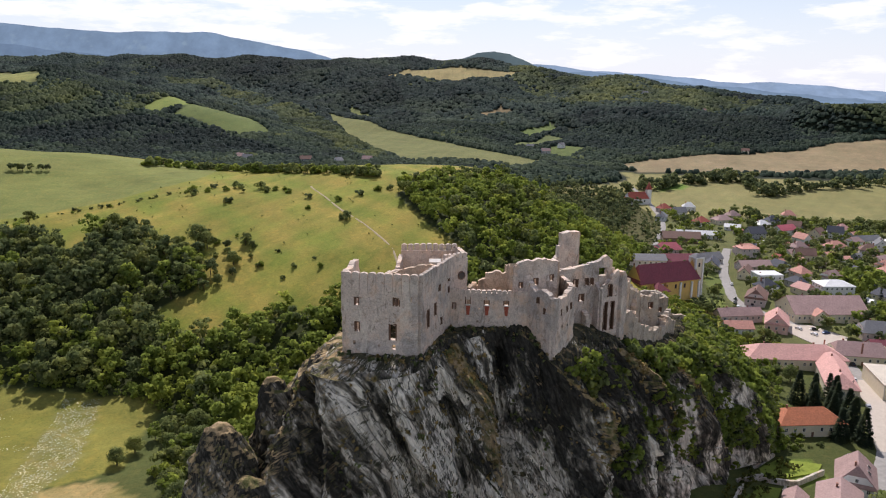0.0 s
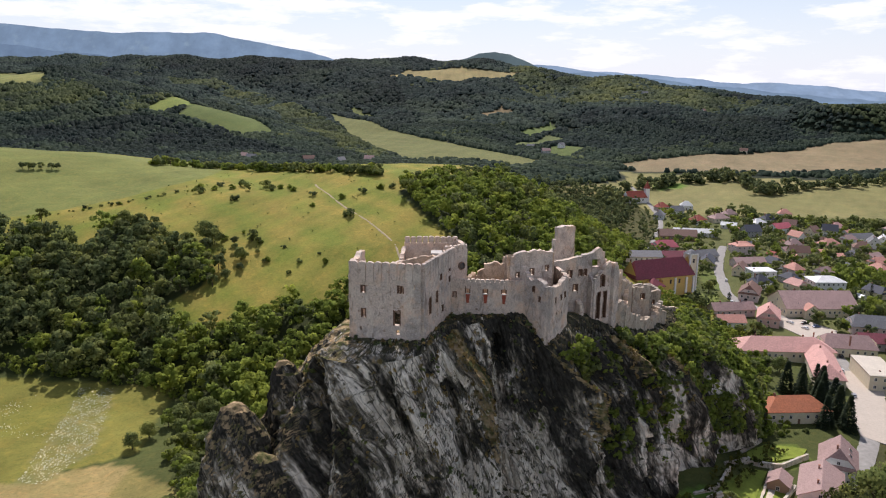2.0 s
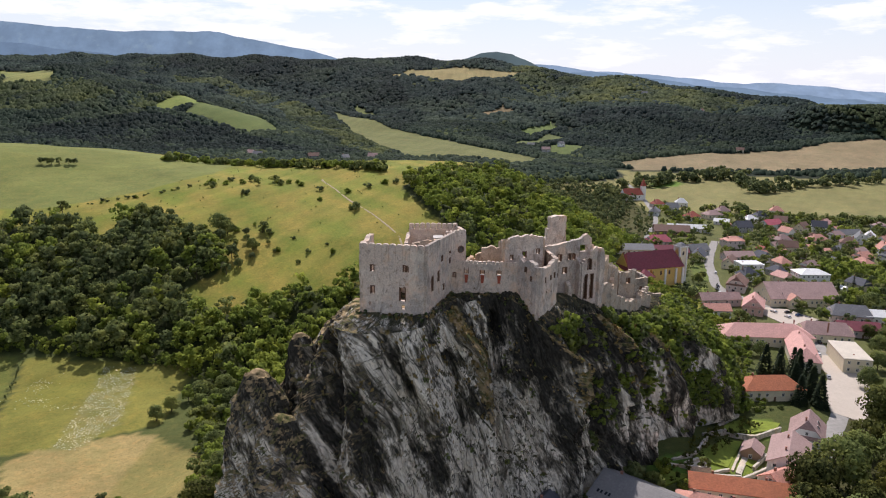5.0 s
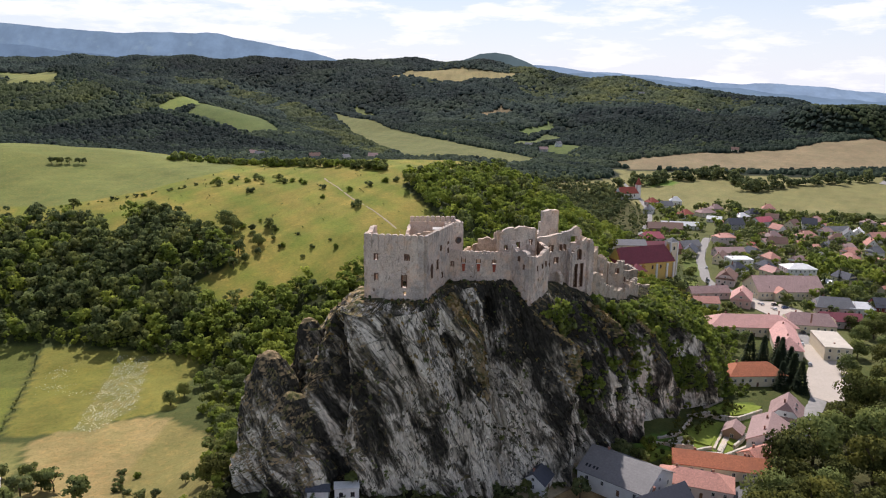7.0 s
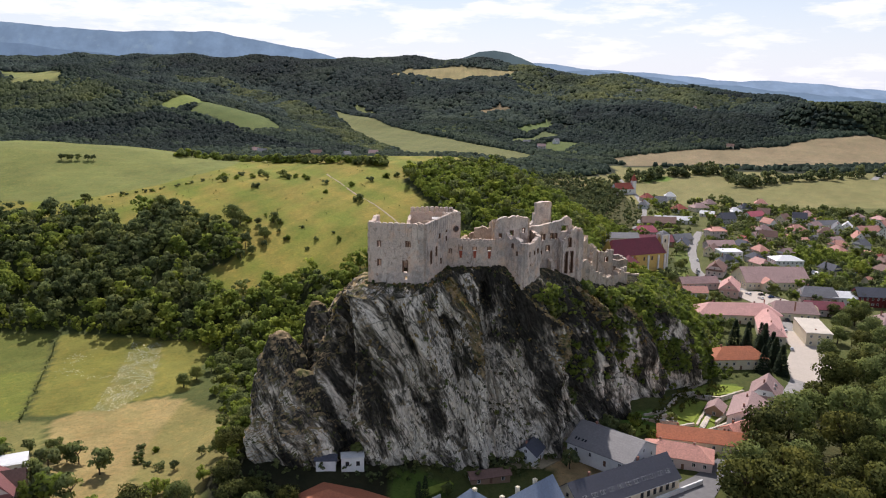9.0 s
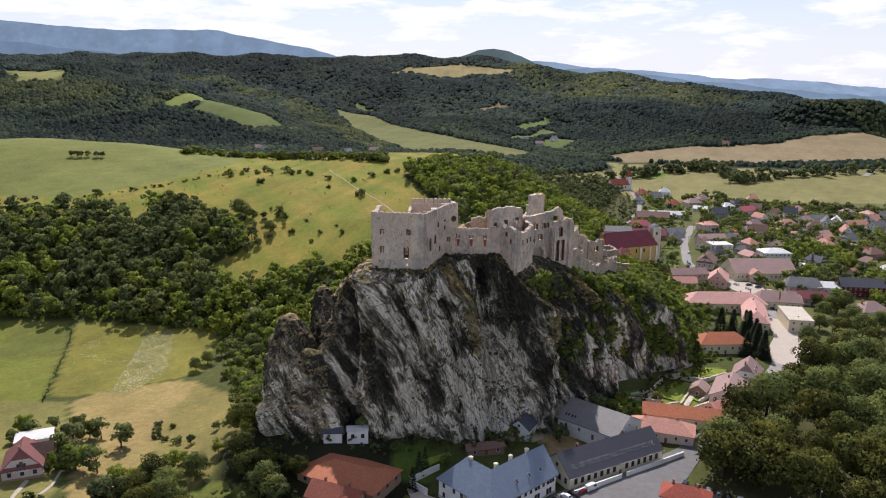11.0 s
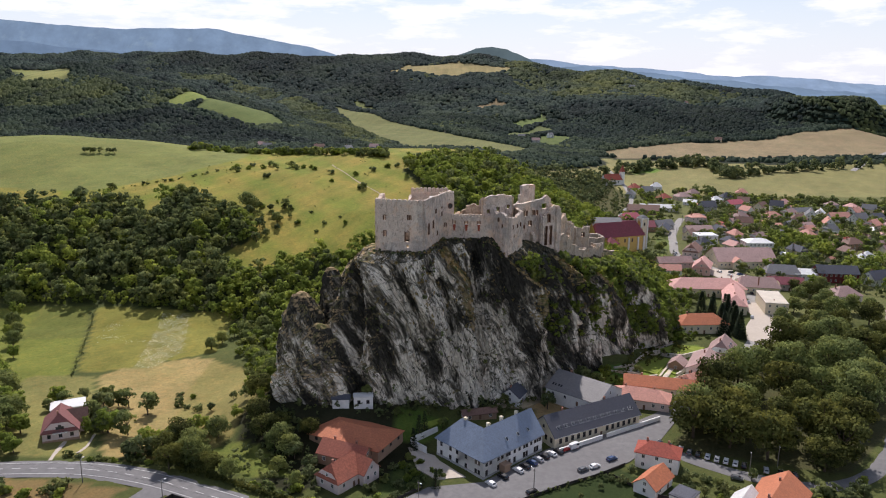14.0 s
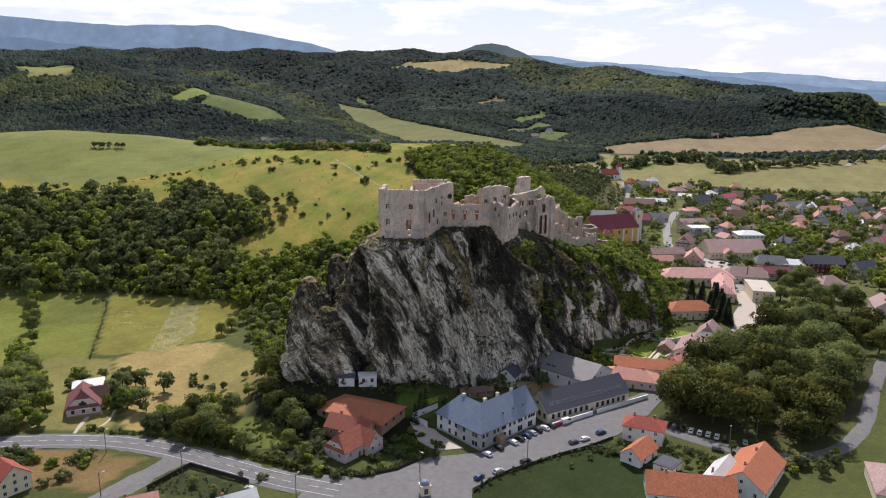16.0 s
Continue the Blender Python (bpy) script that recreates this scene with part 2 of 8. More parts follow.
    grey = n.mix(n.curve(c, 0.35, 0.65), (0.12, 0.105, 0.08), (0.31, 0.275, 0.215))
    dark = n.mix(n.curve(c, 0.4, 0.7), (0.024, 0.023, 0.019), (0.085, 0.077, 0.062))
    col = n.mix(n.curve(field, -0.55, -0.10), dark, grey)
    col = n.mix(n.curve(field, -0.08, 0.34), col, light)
    col = n.mix(n.curve(flutes.outputs["Distance"], 0.0, 0.14, 0.38, 0.0), col, n.mix(1.0, col, (0.3, 0.28, 0.25), "MULTIPLY"))
    col = n.mix(times(n.curve(joints.outputs["Distance"], 0.0, 0.05, 0.9, 0.0), n.curve(a, 0.42, 0.56)), col, (0.025, 0.023, 0.019))
    col = n.mix(veins(s1, 0.012), col, (0.03, 0.028, 0.023))
    # dry and green growth on what lies flat enough, and along the crests of the ribs
    nor = n.node("SeparateXYZ")
    n.link(n.node("NewGeometry").outputs["Normal"], nor.inputs["Vector"])
    tuft = n.noise(2.2, 6, 0.7, v)

    proud = n.node("Attribute", attribute_name="rib").outputs["Fac"]
    crests = times(n.curve(proud, 2.6, 6.5, 0.0, 0.75), n.curve(xyz.outputs["Z"], 34, 46))
    lean = total(nor.outputs["Z"], n.curve(tuft, 0.3, 0.7, -0.3, 0.3), crests, n.curve(xyz.outputs["X"], -36, -40, 0.0, 0.2))
    grass = n.mix(n.curve(n.noise(4, 5, 0.65, v), 0.42, 0.60), (0.34, 0.245, 0.135), (0.075, 0.08, 0.028))
    # east of the tan bank, shade under the walls is put into the grass colour
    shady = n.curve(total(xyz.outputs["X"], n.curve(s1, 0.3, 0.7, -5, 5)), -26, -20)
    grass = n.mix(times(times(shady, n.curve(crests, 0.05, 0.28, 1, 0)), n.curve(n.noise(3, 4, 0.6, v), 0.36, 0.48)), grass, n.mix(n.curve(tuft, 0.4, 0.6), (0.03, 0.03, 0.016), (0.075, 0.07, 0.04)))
    col = n.mix(n.curve(lean, 0.60, 0.80), col, grass)
    n.bump(n.mix(0.5, n.mix(0.6, a, c), n.curve(joints.outputs["Distance"], 0.0, 0.25)), 1.3, 0.9)
    return n.colour(col)


def stone_wall(name, c=(0.36, 0.31, 0.265)):
    n = Nodes(name, 0.95, 0.1)
    v = n.place(coords="world")
    stones = n.node("TexVoronoi", Scale=2.2, Randomness=0.95)
    n.link(n.place((1, 1, 1.6), coords="world"), stones.inputs["Vector"])
    a = n.noise(0.45, 8, 0.72, v)
    b = n.noise(2.2, 8, 0.72, v, 0.3)
    wide = n.noise(9, 5, 0.6, v, 0.4)
    drip = n.noise(1.5, 7, 0.62, n.place((1, 1, 0.22), coords="world"))
    col = n.mix(n.curve(a, 0.30, 0.7), tuple(k * 0.70 for k in c), tuple(k * 1.25 for k in c))
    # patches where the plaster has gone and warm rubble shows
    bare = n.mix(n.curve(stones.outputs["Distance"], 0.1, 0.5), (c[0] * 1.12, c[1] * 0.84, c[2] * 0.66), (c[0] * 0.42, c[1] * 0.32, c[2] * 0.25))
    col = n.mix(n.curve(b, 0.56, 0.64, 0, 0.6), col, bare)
    grim = n.mix(n.curve(a, 0.3, 0.7), (c[0] * 0.34, c[1] * 0.38, c[2] * 0.42), (c[0] * 0.74, c[1] * 0.80, c[2] * 0.86))
    col = n.mix(n.curve(wide, 0.48, 0.60, 0, 0.65), col, grim)
    col = n.mix(n.curve(n.noise(6, 5, 0.6, v), 0.52, 0.64, 0, 0.55), col, (c[0] * 1.22, c[1] * 1.02, c[2] * 0.84))
    col = n.mix(n.curve(drip, 0.58, 0.68, 0, 0.45), col, (c[0] * 0.36, c[1] * 0.33, c[2] * 0.30))
    col = n.mix(n.curve(n.noise(1.1, 6, 0.7, v), 0.61, 0.70, 0, 0.85), col, (c[0] * 0.20, c[1] * 0.17, c[2] * 0.15))
    lime = n.noise(4.5, 7, 0.66, n.place((1, 1, 0.6), coords="world"), 0.6)
    col = n.mix(n.curve(lime, 0.53, 0.62, 0, 0.6), col, n.mix(n.curve(a, 0.3, 0.7), (c[0] * 0.95, c[1] * 0.97, c[2] * 0.98), tuple(min(0.85, k * 1.45) for k in c)))
    col = n.mix(n.curve(n.noise(2.8, 7, 0.7, n.place((1, 1, 0.45), coords="world"), 0.8), 0.56, 0.66, 0, 0.75), col, (c[0] * 0.38, c[1] * 0.36, c[2] * 0.35))
    n.bump(n.mix(0.45, a, stones.outputs["Distance"]), 0.16, 0.9)
    return n.colour(col)


def leaf_material(name, dark, lite, through=0.25, patch=14.0):
    n = Nodes(name, 0.85, 0.06)
    isl = n.node("NewGeometry").outputs["Random Per Island"]
    ob = n.node("ObjectInfo").outputs["Random"]
    v = n.place(coords="world")
    big = n.noise(patch, 4, 0.6, v)
    mid = n.noise(patch * 0.4, 3, 0.5, v)
    col = n.mix(isl, dark, lite)
    col = n.mix(n.curve(ob, 0, 1, 0, 0.5), col, tuple(k * f for k, f in zip(lite, (0.75, 0.8, 0.6))))
    col = n.mix(n.curve(big, 0.46, 0.64, 0, 0.7), col, tuple(k * f for k, f in zip(lite, (1.3, 1.15, 0.8))))
    col = n.mix(n.curve(mid, 0.5, 0.66, 0, 0.7), col, tuple(k * 0.8 for k in dark))
    # far woods only: wide bluish dark patches paint cloud shade
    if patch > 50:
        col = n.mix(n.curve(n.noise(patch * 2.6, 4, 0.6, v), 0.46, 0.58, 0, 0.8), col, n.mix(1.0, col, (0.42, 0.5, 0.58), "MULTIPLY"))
    n.colour(col)
    glow = n.node("BsdfTranslucent")
    n.link(col, glow.inputs["Color"])
    both = n.node("MixShader", Fac=through)
    n.link(n.b.outputs[0], both.inputs[1])
    n.link(glow.outputs[0], both.inputs[2])
    n.link(both.outputs[0], n.t.nodes["Material Output"].inputs["Surface"])
    return n.m


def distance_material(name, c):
    """Far mountains seen through kilometres of air, a plain backdrop: haze is put into tint and glow."""
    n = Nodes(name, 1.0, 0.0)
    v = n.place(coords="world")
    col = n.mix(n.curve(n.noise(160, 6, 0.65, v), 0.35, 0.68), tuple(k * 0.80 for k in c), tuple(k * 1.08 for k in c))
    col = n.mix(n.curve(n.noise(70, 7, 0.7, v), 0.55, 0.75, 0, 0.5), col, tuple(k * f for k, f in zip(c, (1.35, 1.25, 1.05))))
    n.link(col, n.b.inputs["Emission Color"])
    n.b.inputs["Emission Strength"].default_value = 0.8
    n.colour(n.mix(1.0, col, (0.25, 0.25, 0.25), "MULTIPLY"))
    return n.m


GROUND = ground_material()
ROCK = rock_material()
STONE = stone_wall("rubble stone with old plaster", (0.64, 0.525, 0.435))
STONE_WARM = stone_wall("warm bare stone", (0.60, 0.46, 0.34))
LEAF = leaf_material("broad leaves", (0.092, 0.120, 0.044), (0.225, 0.262, 0.098), 0.45)
LEAF_DARK = leaf_material("dark leaves", (0.066, 0.088, 0.042), (0.19, 0.222, 0.100), 0.42)
LEAF_BRIGHT = leaf_material("young leaves", (0.13, 0.175, 0.034), (0.285, 0.345, 0.078), 0.52)
LEAF_PARK = leaf_material("heavy park foliage", (0.027, 0.036, 0.013), (0.150, 0.160, 0.050), 0.38)
NEEDLE = leaf_material("dark needles", (0.016, 0.026, 0.016), (0.038, 0.05, 0.026), 0.1)
# far leaves: blue haze, cloud shade and sunlit tones are put into these colours
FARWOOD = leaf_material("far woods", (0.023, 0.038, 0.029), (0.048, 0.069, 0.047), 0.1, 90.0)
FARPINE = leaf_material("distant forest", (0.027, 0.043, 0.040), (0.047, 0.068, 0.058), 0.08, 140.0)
FARDARK = leaf_material("far spruce and painted shade", (0.014, 0.024, 0.022), (0.025, 0.040, 0.034), 0.06, 140.0)
FARLIGHT = leaf_material("far broadleaf and painted sun", (0.046, 0.060, 0.032), (0.100, 0.120, 0.054), 0.12, 90.0)
BARK = plain("bark", (0.10, 0.075, 0.055), 0.95, 0.1, vary=0.4, size=0.4)
ASPHALT = plain("worn asphalt", (0.165, 0.16, 0.158), 0.9, 0.2, vary=0.18, size=2.5)
DIRT = plain("dry trodden earth", (0.34, 0.28, 0.18), 0.95, 0.1, vary=0.2, size=1.5)
LAWN = plain("mown lawn", (0.19, 0.235, 0.04), 0.95, 0.1, vary=0.2, size=1.5)
STREET = plain("old grey street surface", (0.29, 0.275, 0.255), 0.9, 0.15, vary=0.2, size=2.0)
GRAVEL = plain("pale gravel", (0.47, 0.41, 0.345), 0.95, 0.1, vary=0.10, size=0.8)
MARKING = plain("road paint", (0.62, 0.62, 0.60), 0.8, 0.2, vary=0.15)


# ---- helpers for geometry ----
def finish(name, verts, faces, material, smooth=False, parent=None, label="", mats=None):
    me = bpy.data.meshes.new(name)
    me.from_pydata([tuple(v) for v in verts], [], faces)
    me.materials.append(material)
    if smooth:
        me.shade_smooth()
    ob = new(name, me)
    if parent is not None:
        ob.parent = parent
    if label:
        tagged(ob, label)
    return ob


def part(name, bm, material, parent=None, label=""):
    """Link a bmesh as one mesh object under a thing or a part."""
    me = bpy.data.meshes.new(name)
    bm.to_mesh(me)
    bm.free()
    me.materials.append(material)
    ob = new(name, me)
    ob.parent = parent
    if label:
        tagged(ob, label)
    return ob


def thing(name, x, y, z=None, turn=0.0, label="", category="", group="", kind=""):
    ob = new(name)
    ob.matrix_world = pose(x, y, float(land(x, y)) if z is None else z, 0, 0, turn)
    return tagged(ob, label, category, group, kind)


def box(bm, x0, x1, y0, y1, z0, z1):
    v = [bm.verts.new(p) for p in ((x0, y0, z0), (x1, y0, z0), (x1, y1, z0), (x0, y1, z0), (x0, y0, z1), (x1, y0, z1), (x1, y1, z1), (x0, y1, z1))]
    for f in ((3, 2, 1, 0), (4, 5, 6, 7), (0, 1, 5, 4), (1, 2, 6, 5), (2, 3, 7, 6), (3, 0, 4, 7)):
        bm.faces.new([v[i] for i in f])
    return v


def inside(x, y, poly):
    """Which of the points lie in the polygon."""
    x, y = np.asarray(x, float), np.asarray(y, float)
    hit = np.zeros(np.broadcast(x, y).shape, bool)
    for (ax, ay), (bx, by) in zip(poly, poly[1:] + poly[:1]):
        if ay != by:
            hit ^= ((ay > y) != (by > y)) & (x < (bx - ax) * (y - ay) / (by - ay) + ax)
    return hit


# ---- ground ----
WOODS = [
    [(-700, 470), (-420, 436), (-294, 422), (-273, 425), (-243, 430), (-219, 420), (-209, 408), (-197, 404), (-203, 430), (-194, 446), (-171, 436), (-160, 415), (-143, 408), (-131, 404), (-124, 390),
     (-126, 378), (-136, 367), (-143, 352), (-116, 343), (-105, 347), (-86, 355), (-60, 359), (-40, 366), (-20, 340), (-5, 300),
     (10, 262), (-20, 235), (-52, 212), (-70, 225), (-84, 262), (-101, 292), (-108, 290), (-137, 302), (-163, 308), (-194, 312), (-229, 311), (-300, 318), (-700, 330)],
    [(-29, 498), (-7, 545), (22, 552), (60, 560), (95, 545), (120, 560), (165, 590), (162, 560), (128, 480), (106, 420), (95, 352), (60, 322), (30, 290),
     (12, 330), (12, 375), (14, 413), (-5, 443)],
]
FAR_FIELDS = [
    ([(-494, 1262), (-459, 1382), (-420, 1287), (-467, 1240)], (0.16, 0.20, 0.055)),
    ([(-431, 1233), (-402, 1430), (-251, 1177), (-297, 1140), (-359, 1180)], (0.095, 0.125, 0.04)),
    ([(-244, 1624), (-188, 1608), (-36, 1290), (160, 1112), (110, 980), (-40, 940), (-117, 1146), (-192, 1455)], (0.13, 0.14, 0.055)),
    ([(-150, 1985), (-100, 2120), (220, 2060), (190, 1990), (40, 1930)], (0.24, 0.205, 0.10)),
    ([(-900, 1500), (-775, 1480), (-745, 1390), (-830, 1400)], (0.17, 0.2, 0.07)),
    # the two wide valley fields: haze blue and some cloud shade put into the tint
    ([(262, 1126), (422, 1205), (800, 1330), (1100, 1300), (1000, 1127), (489, 1038), (283, 1062)], (0.215, 0.175, 0.11)),
    ([(316, 850), (503, 987), (700, 1020), (900, 1000), (800, 800), (469, 774), (318, 796)], (0.185, 0.178, 0.078)),
    ([(271, 945), (326, 971), (306, 931), (274, 919)], (0.11, 0.19, 0.035)),
    ([(150, 1180), (200, 1300), (260, 1290), (200, 1170)], (0.09, 0.12, 0.04)),
    ([(-869, 1521), (-727, 1412), (-700, 1345), (-790, 1335)], (0.20, 0.21, 0.075)),
    ([(147, 1461), (227, 1560), (240, 1518), (174, 1440)], (0.11, 0.15, 0.05)),
    ([(112, 1301), (211, 1468), (236, 1409), (171, 1285)], (0.10, 0.125, 0.05)),
    ([(80, 1601), (134, 1673), (156, 1636), (97, 1560)], (0.17, 0.13, 0.075)),
    ([(-200, 1713), (-125, 1611), (-140, 1584), (-200, 1667)], (0.12, 0.14, 0.05)),
]
CROP = [(-520, 560), (-337, 640), (-265, 668), (-182, 645), (-182, 555), (-217, 499), (-266, 454), (-520, 470)]
NEAR_FIELDS = [
    ([(-235, 309), (-204, 309), (-171, 213), (-184, 190), (-260, 200), (-290, 300)], (0.145, 0.165, 0.036)),
    ([(-235, 309), (-204, 309), (-190, 268), (-224, 262)], (0.12, 0.135, 0.035)),
    ([(-201, 309), (-118, 302), (-113, 248), (-153, 222), (-171, 219)], (0.175, 0.17, 0.042)),
    ([(-190, 292), (-160, 290), (-158, 262), (-182, 258)], (0.165, 0.165, 0.038)),
    ([(-158, 214), (-152, 224), (-120, 240), (-108, 236), (-112, 200), (-97, 128), (-120, 132)], (0.27, 0.215, 0.095)),
    ([(-112, 236), (-81, 215), (-70, 170), (-80, 140), (-97, 130), (-112, 200)], (0.21, 0.185, 0.07)),
    ([(-190, 215), (-160, 214), (-125, 132), (-200, 132)], (0.17, 0.165, 0.06)),
    ([(-150, 118), (-104, 110), (-112, 88), (-160, 92)], (0.165, 0.12, 0.055)),
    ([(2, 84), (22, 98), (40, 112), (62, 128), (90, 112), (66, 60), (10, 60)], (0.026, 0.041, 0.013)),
    ([(-4, 140), (8, 158), (-14, 160), (-16, 145)], (0.07, 0.14, 0.025)),
    ([(96, 206), (114, 208), (122, 222), (104, 226), (92, 214)], (0.14, 0.19, 0.035)),
    ([(124, 234), (140, 240), (138, 254), (116, 250)], (0.13, 0.18, 0.035)),
    ([(150, 128), (172, 150), (168, 168), (140, 140)], (0.15, 0.18, 0.045)),
    ([(76, 196), (96, 204), (92, 216), (74, 208)], (0.09, 0.165, 0.03)),
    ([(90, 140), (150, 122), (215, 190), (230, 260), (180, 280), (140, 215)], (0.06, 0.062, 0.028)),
    # ground at the cliff foot: dirt, and the shade there put into the colour
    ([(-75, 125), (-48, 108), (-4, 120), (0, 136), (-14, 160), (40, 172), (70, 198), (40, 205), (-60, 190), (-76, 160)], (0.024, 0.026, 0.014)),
    ([(-4, 140), (8, 158), (-14, 160), (-16, 145)], (0.075, 0.12, 0.025)),
    ([(-20, 104), (-3, 114), (-1, 132), (-12, 128)], (0.05, 0.075, 0.022)),
    ([(-90, 104), (-62, 93), (-66, 80), (-95, 88)], (0.035, 0.045, 0.02)),
    ([(210, 570), (190, 520), (182, 480), (196, 470), (202, 520), (214, 555)], (0.11, 0.14, 0.04)),
    ([(270, 475), (266, 436), (290, 430), (300, 500), (290, 512)], (0.14, 0.17, 0.045)),
    ([(315, 612), (340, 600), (355, 630), (335, 640)], (0.13, 0.16, 0.045)),
    ([(160, 440), (176, 436), (184, 462), (172, 466)], (0.12, 0.15, 0.04)),
    ([(44, 160), (72, 172), (60, 186), (40, 176)], (0.30, 0.22, 0.12)),
    ([(-84, 137), (-73, 143), (-63, 138), (-47, 117), (-66, 119), (-81, 128)], (0.12, 0.145, 0.035)),
]
WEEDS = [(-159, 301), (-143, 300), (-130, 248), (-137, 224), (-146, 226)]


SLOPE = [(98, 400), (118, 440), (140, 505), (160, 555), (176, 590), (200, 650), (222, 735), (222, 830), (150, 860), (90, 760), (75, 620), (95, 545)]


def cover_of(x, y):
    """Base colour of what grows, point by point, with some shade and haze put in."""
    c = np.empty((*np.shape(x), 3))
    c[:] = (0.068, 0.082, 0.027)
    hill = (y > 300) & (y < 760) & (land(x, y) > 3)
    tone = 0.5 + 0.5 * waves(x, y, 26, 3) + 0.35 * waves(x, y, 8, 5) + 0.25 * np.sin((0.83 * x + 0.55 * y) / 5.5 + 1.5 * waves(x, y, 40, 2))
    dry = np.array((0.24, 0.203, 0.05))
    fresh = np.array((0.148, 0.176, 0.032))
    c[hill] = (dry + (fresh - dry) * np.clip(tone, 0, 1)[..., None])[hill]
    c[inside(x, y, CROP)] = (0.155, 0.175, 0.055)
    plain_east = (x > 185) & (y > 300) & (y < 900)
    c[plain_east] = (0.105, 0.115, 0.045)
    beyond = (y > 760) & (land(x, y) > 12)
    c[beyond] = (0.018, 0.025, 0.015)
    c[(y > 760) & (land(x, y) <= 12)] = (0.2, 0.19, 0.085)
    strip = np.sin(x * 0.011 + y * 0.004) * np.sin(y * 0.006)
    c[(y > 1350) & (land(x, y) <= 12) & (strip > 0.1)] = (0.1, 0.13, 0.05)
    # tone midway between the slope's sunlit and cloud-shaded look
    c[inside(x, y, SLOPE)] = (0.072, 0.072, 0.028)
    for w in WOODS:
        c[inside(x, y, w)] = (0.035, 0.045, 0.016)
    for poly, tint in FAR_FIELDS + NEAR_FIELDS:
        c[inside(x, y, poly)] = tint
    speck = np.random.default_rng(3).uniform(0, 1, np.shape(x))
    w = inside(x, y, WEEDS) & (speck + 0.35 * waves(x, y, 7, 1) > 0.30)
    c[w] = (0.2, 0.19, 0.075)
    c *= (1 + 0.10 * waves(x, y, 11, 8) + 0.12 * (speck - 0.5) + 0.10 * waves(x, y, 37, 6))[..., None]
    return c


def steps(stops):
    """Grid lines: (from, to, spacing) stretches."""
    out = []
    for a, b, s in stops:
        out += list(np.arange(a, b, s))
    return np.array(out + [stops[-1][1]])


gx = steps([(-4600, -1600, 150), (-1600, -700, 30), (-700, -250, 10), (-250, 250, 2.6), (250, 700, 9), (700, 1600, 30), (1600, 4600, 150)])
gy = steps([(-900, 60, 60), (60, 330, 2.6), (330, 700, 4), (700, 1500, 13), (1500, 2500, 28), (2500, 4860, 118)])
GX, GY = np.meshgrid(gx, gy)
GZ = land(GX, GY) + 0.25 * waves(GX, GY, 7, 4)
me = bpy.data.meshes.new("ground")
nx, ny = len(gx), len(gy)
ids = np.arange(nx * ny).reshape(ny, nx)
quads = np.stack([ids[:-1, :-1], ids[:-1, 1:], ids[1:, 1:], ids[1:, :-1]], -1).reshape(-1, 4)
me.from_pydata(np.stack([GX, GY, GZ], -1).reshape(-1, 3).tolist(), [], quads.tolist())
tint = me.attributes.new("cover", "FLOAT_COLOR", "POINT")
col4 = np.ones((nx * ny, 4), np.float32)
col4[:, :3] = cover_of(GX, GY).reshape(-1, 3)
tint.data.foreach_set("color", col4.ravel())
me.materials.append(GROUND)
me.shade_smooth()
ground = tagged(new("ground", me), "rolling green and straw-coloured farmland with a broad valley floor", "ground", kind="structure")


def ribbon(name, line, width, material, label, lift=0.22, category="road", ends=0.0):
    """A road laid over the ground along a line of points."""
    pts = [Vector((*p, 0)) for p in line]
    fine = []
    for i in range(len(pts) - 1):
        p0, p1, p2, p3 = pts[max(i - 1, 0)], pts[i], pts[i + 1], pts[min(i + 2, len(pts) - 1)]
        n = max(2, int((p2 - p1).length / 3))
        for k in range(n):
            t = k / n
            fine.append(0.5 * (2 * p1 + (p2 - p0) * t + (2 * p0 - 5 * p1 + 4 * p2 - p3) * t * t + (3 * p1 - p0 - 3 * p2 + p3) * t ** 3))
    fine.append(pts[-1])
    verts, faces = [], []
    across = 5
    for i, p in enumerate(fine):
        d = (fine[min(i + 1, len(fine) - 1)] - fine[max(i - 1, 0)]).normalized()
        s = Vector((d.y, -d.x, 0))
        half = width / 2 * (1 + 0.012 * math.sin(i * 1.7))
        for k in range(across):
            q = p + s * half * (2 * k / (across - 1) - 1)
            edge = -0.25 if k in (0, across - 1) else 0.0
            verts.append((q.x, q.y, float(land(q.x, q.y)) + lift + edge))
    for i in range(len(fine) - 1):
        for k in range(across - 1):
            a = i * across + k
            faces.append((a, a + 1, a + across + 1, a + across))
    ob = finish(name, verts, faces, material, True)
    ob.data.flip_normals() if ob.data.polygons[0].normal.z < 0 else None
    return tagged(ob, label, category, kind="structure"), fine


def paved(name, poly, material, label, lift=0.3, category="pavement"):
    """A flat paved patch with a kerb edge."""
    bm = bmesh.new()
    top = [bm.verts.new((x, y, float(land(x, y)) + lift)) for x, y in poly]
    low = [bm.verts.new((x, y, float(land(x, y)) - 0.4)) for x, y in poly]
    bm.faces.new(top)
    for i in range(len(poly)):
        k = (i + 1) % len(poly)
        bm.faces.new((low[i], low[k], top[k], top[i]))
    bmesh.ops.recalc_face_normals(bm, faces=bm.faces)
    bmesh.ops.triangulate(bm, faces=[f for f in bm.faces if len(f.verts) > 4])
    return tagged(part(name, bm, material), label, category, kind="structure")


MAIN = [(-290, 108), (-240, 113), (-200, 118), (-162, 121), (-142, 122.6), (-120, 122), (-97, 116.2), (-73, 105.5), (-51, 95.5), (-31, 89)]
_, main_line = ribbon("road", MAIN, 11.6, ASPHALT, "grey worn asphalt road curving past the castle rock", 0.32)
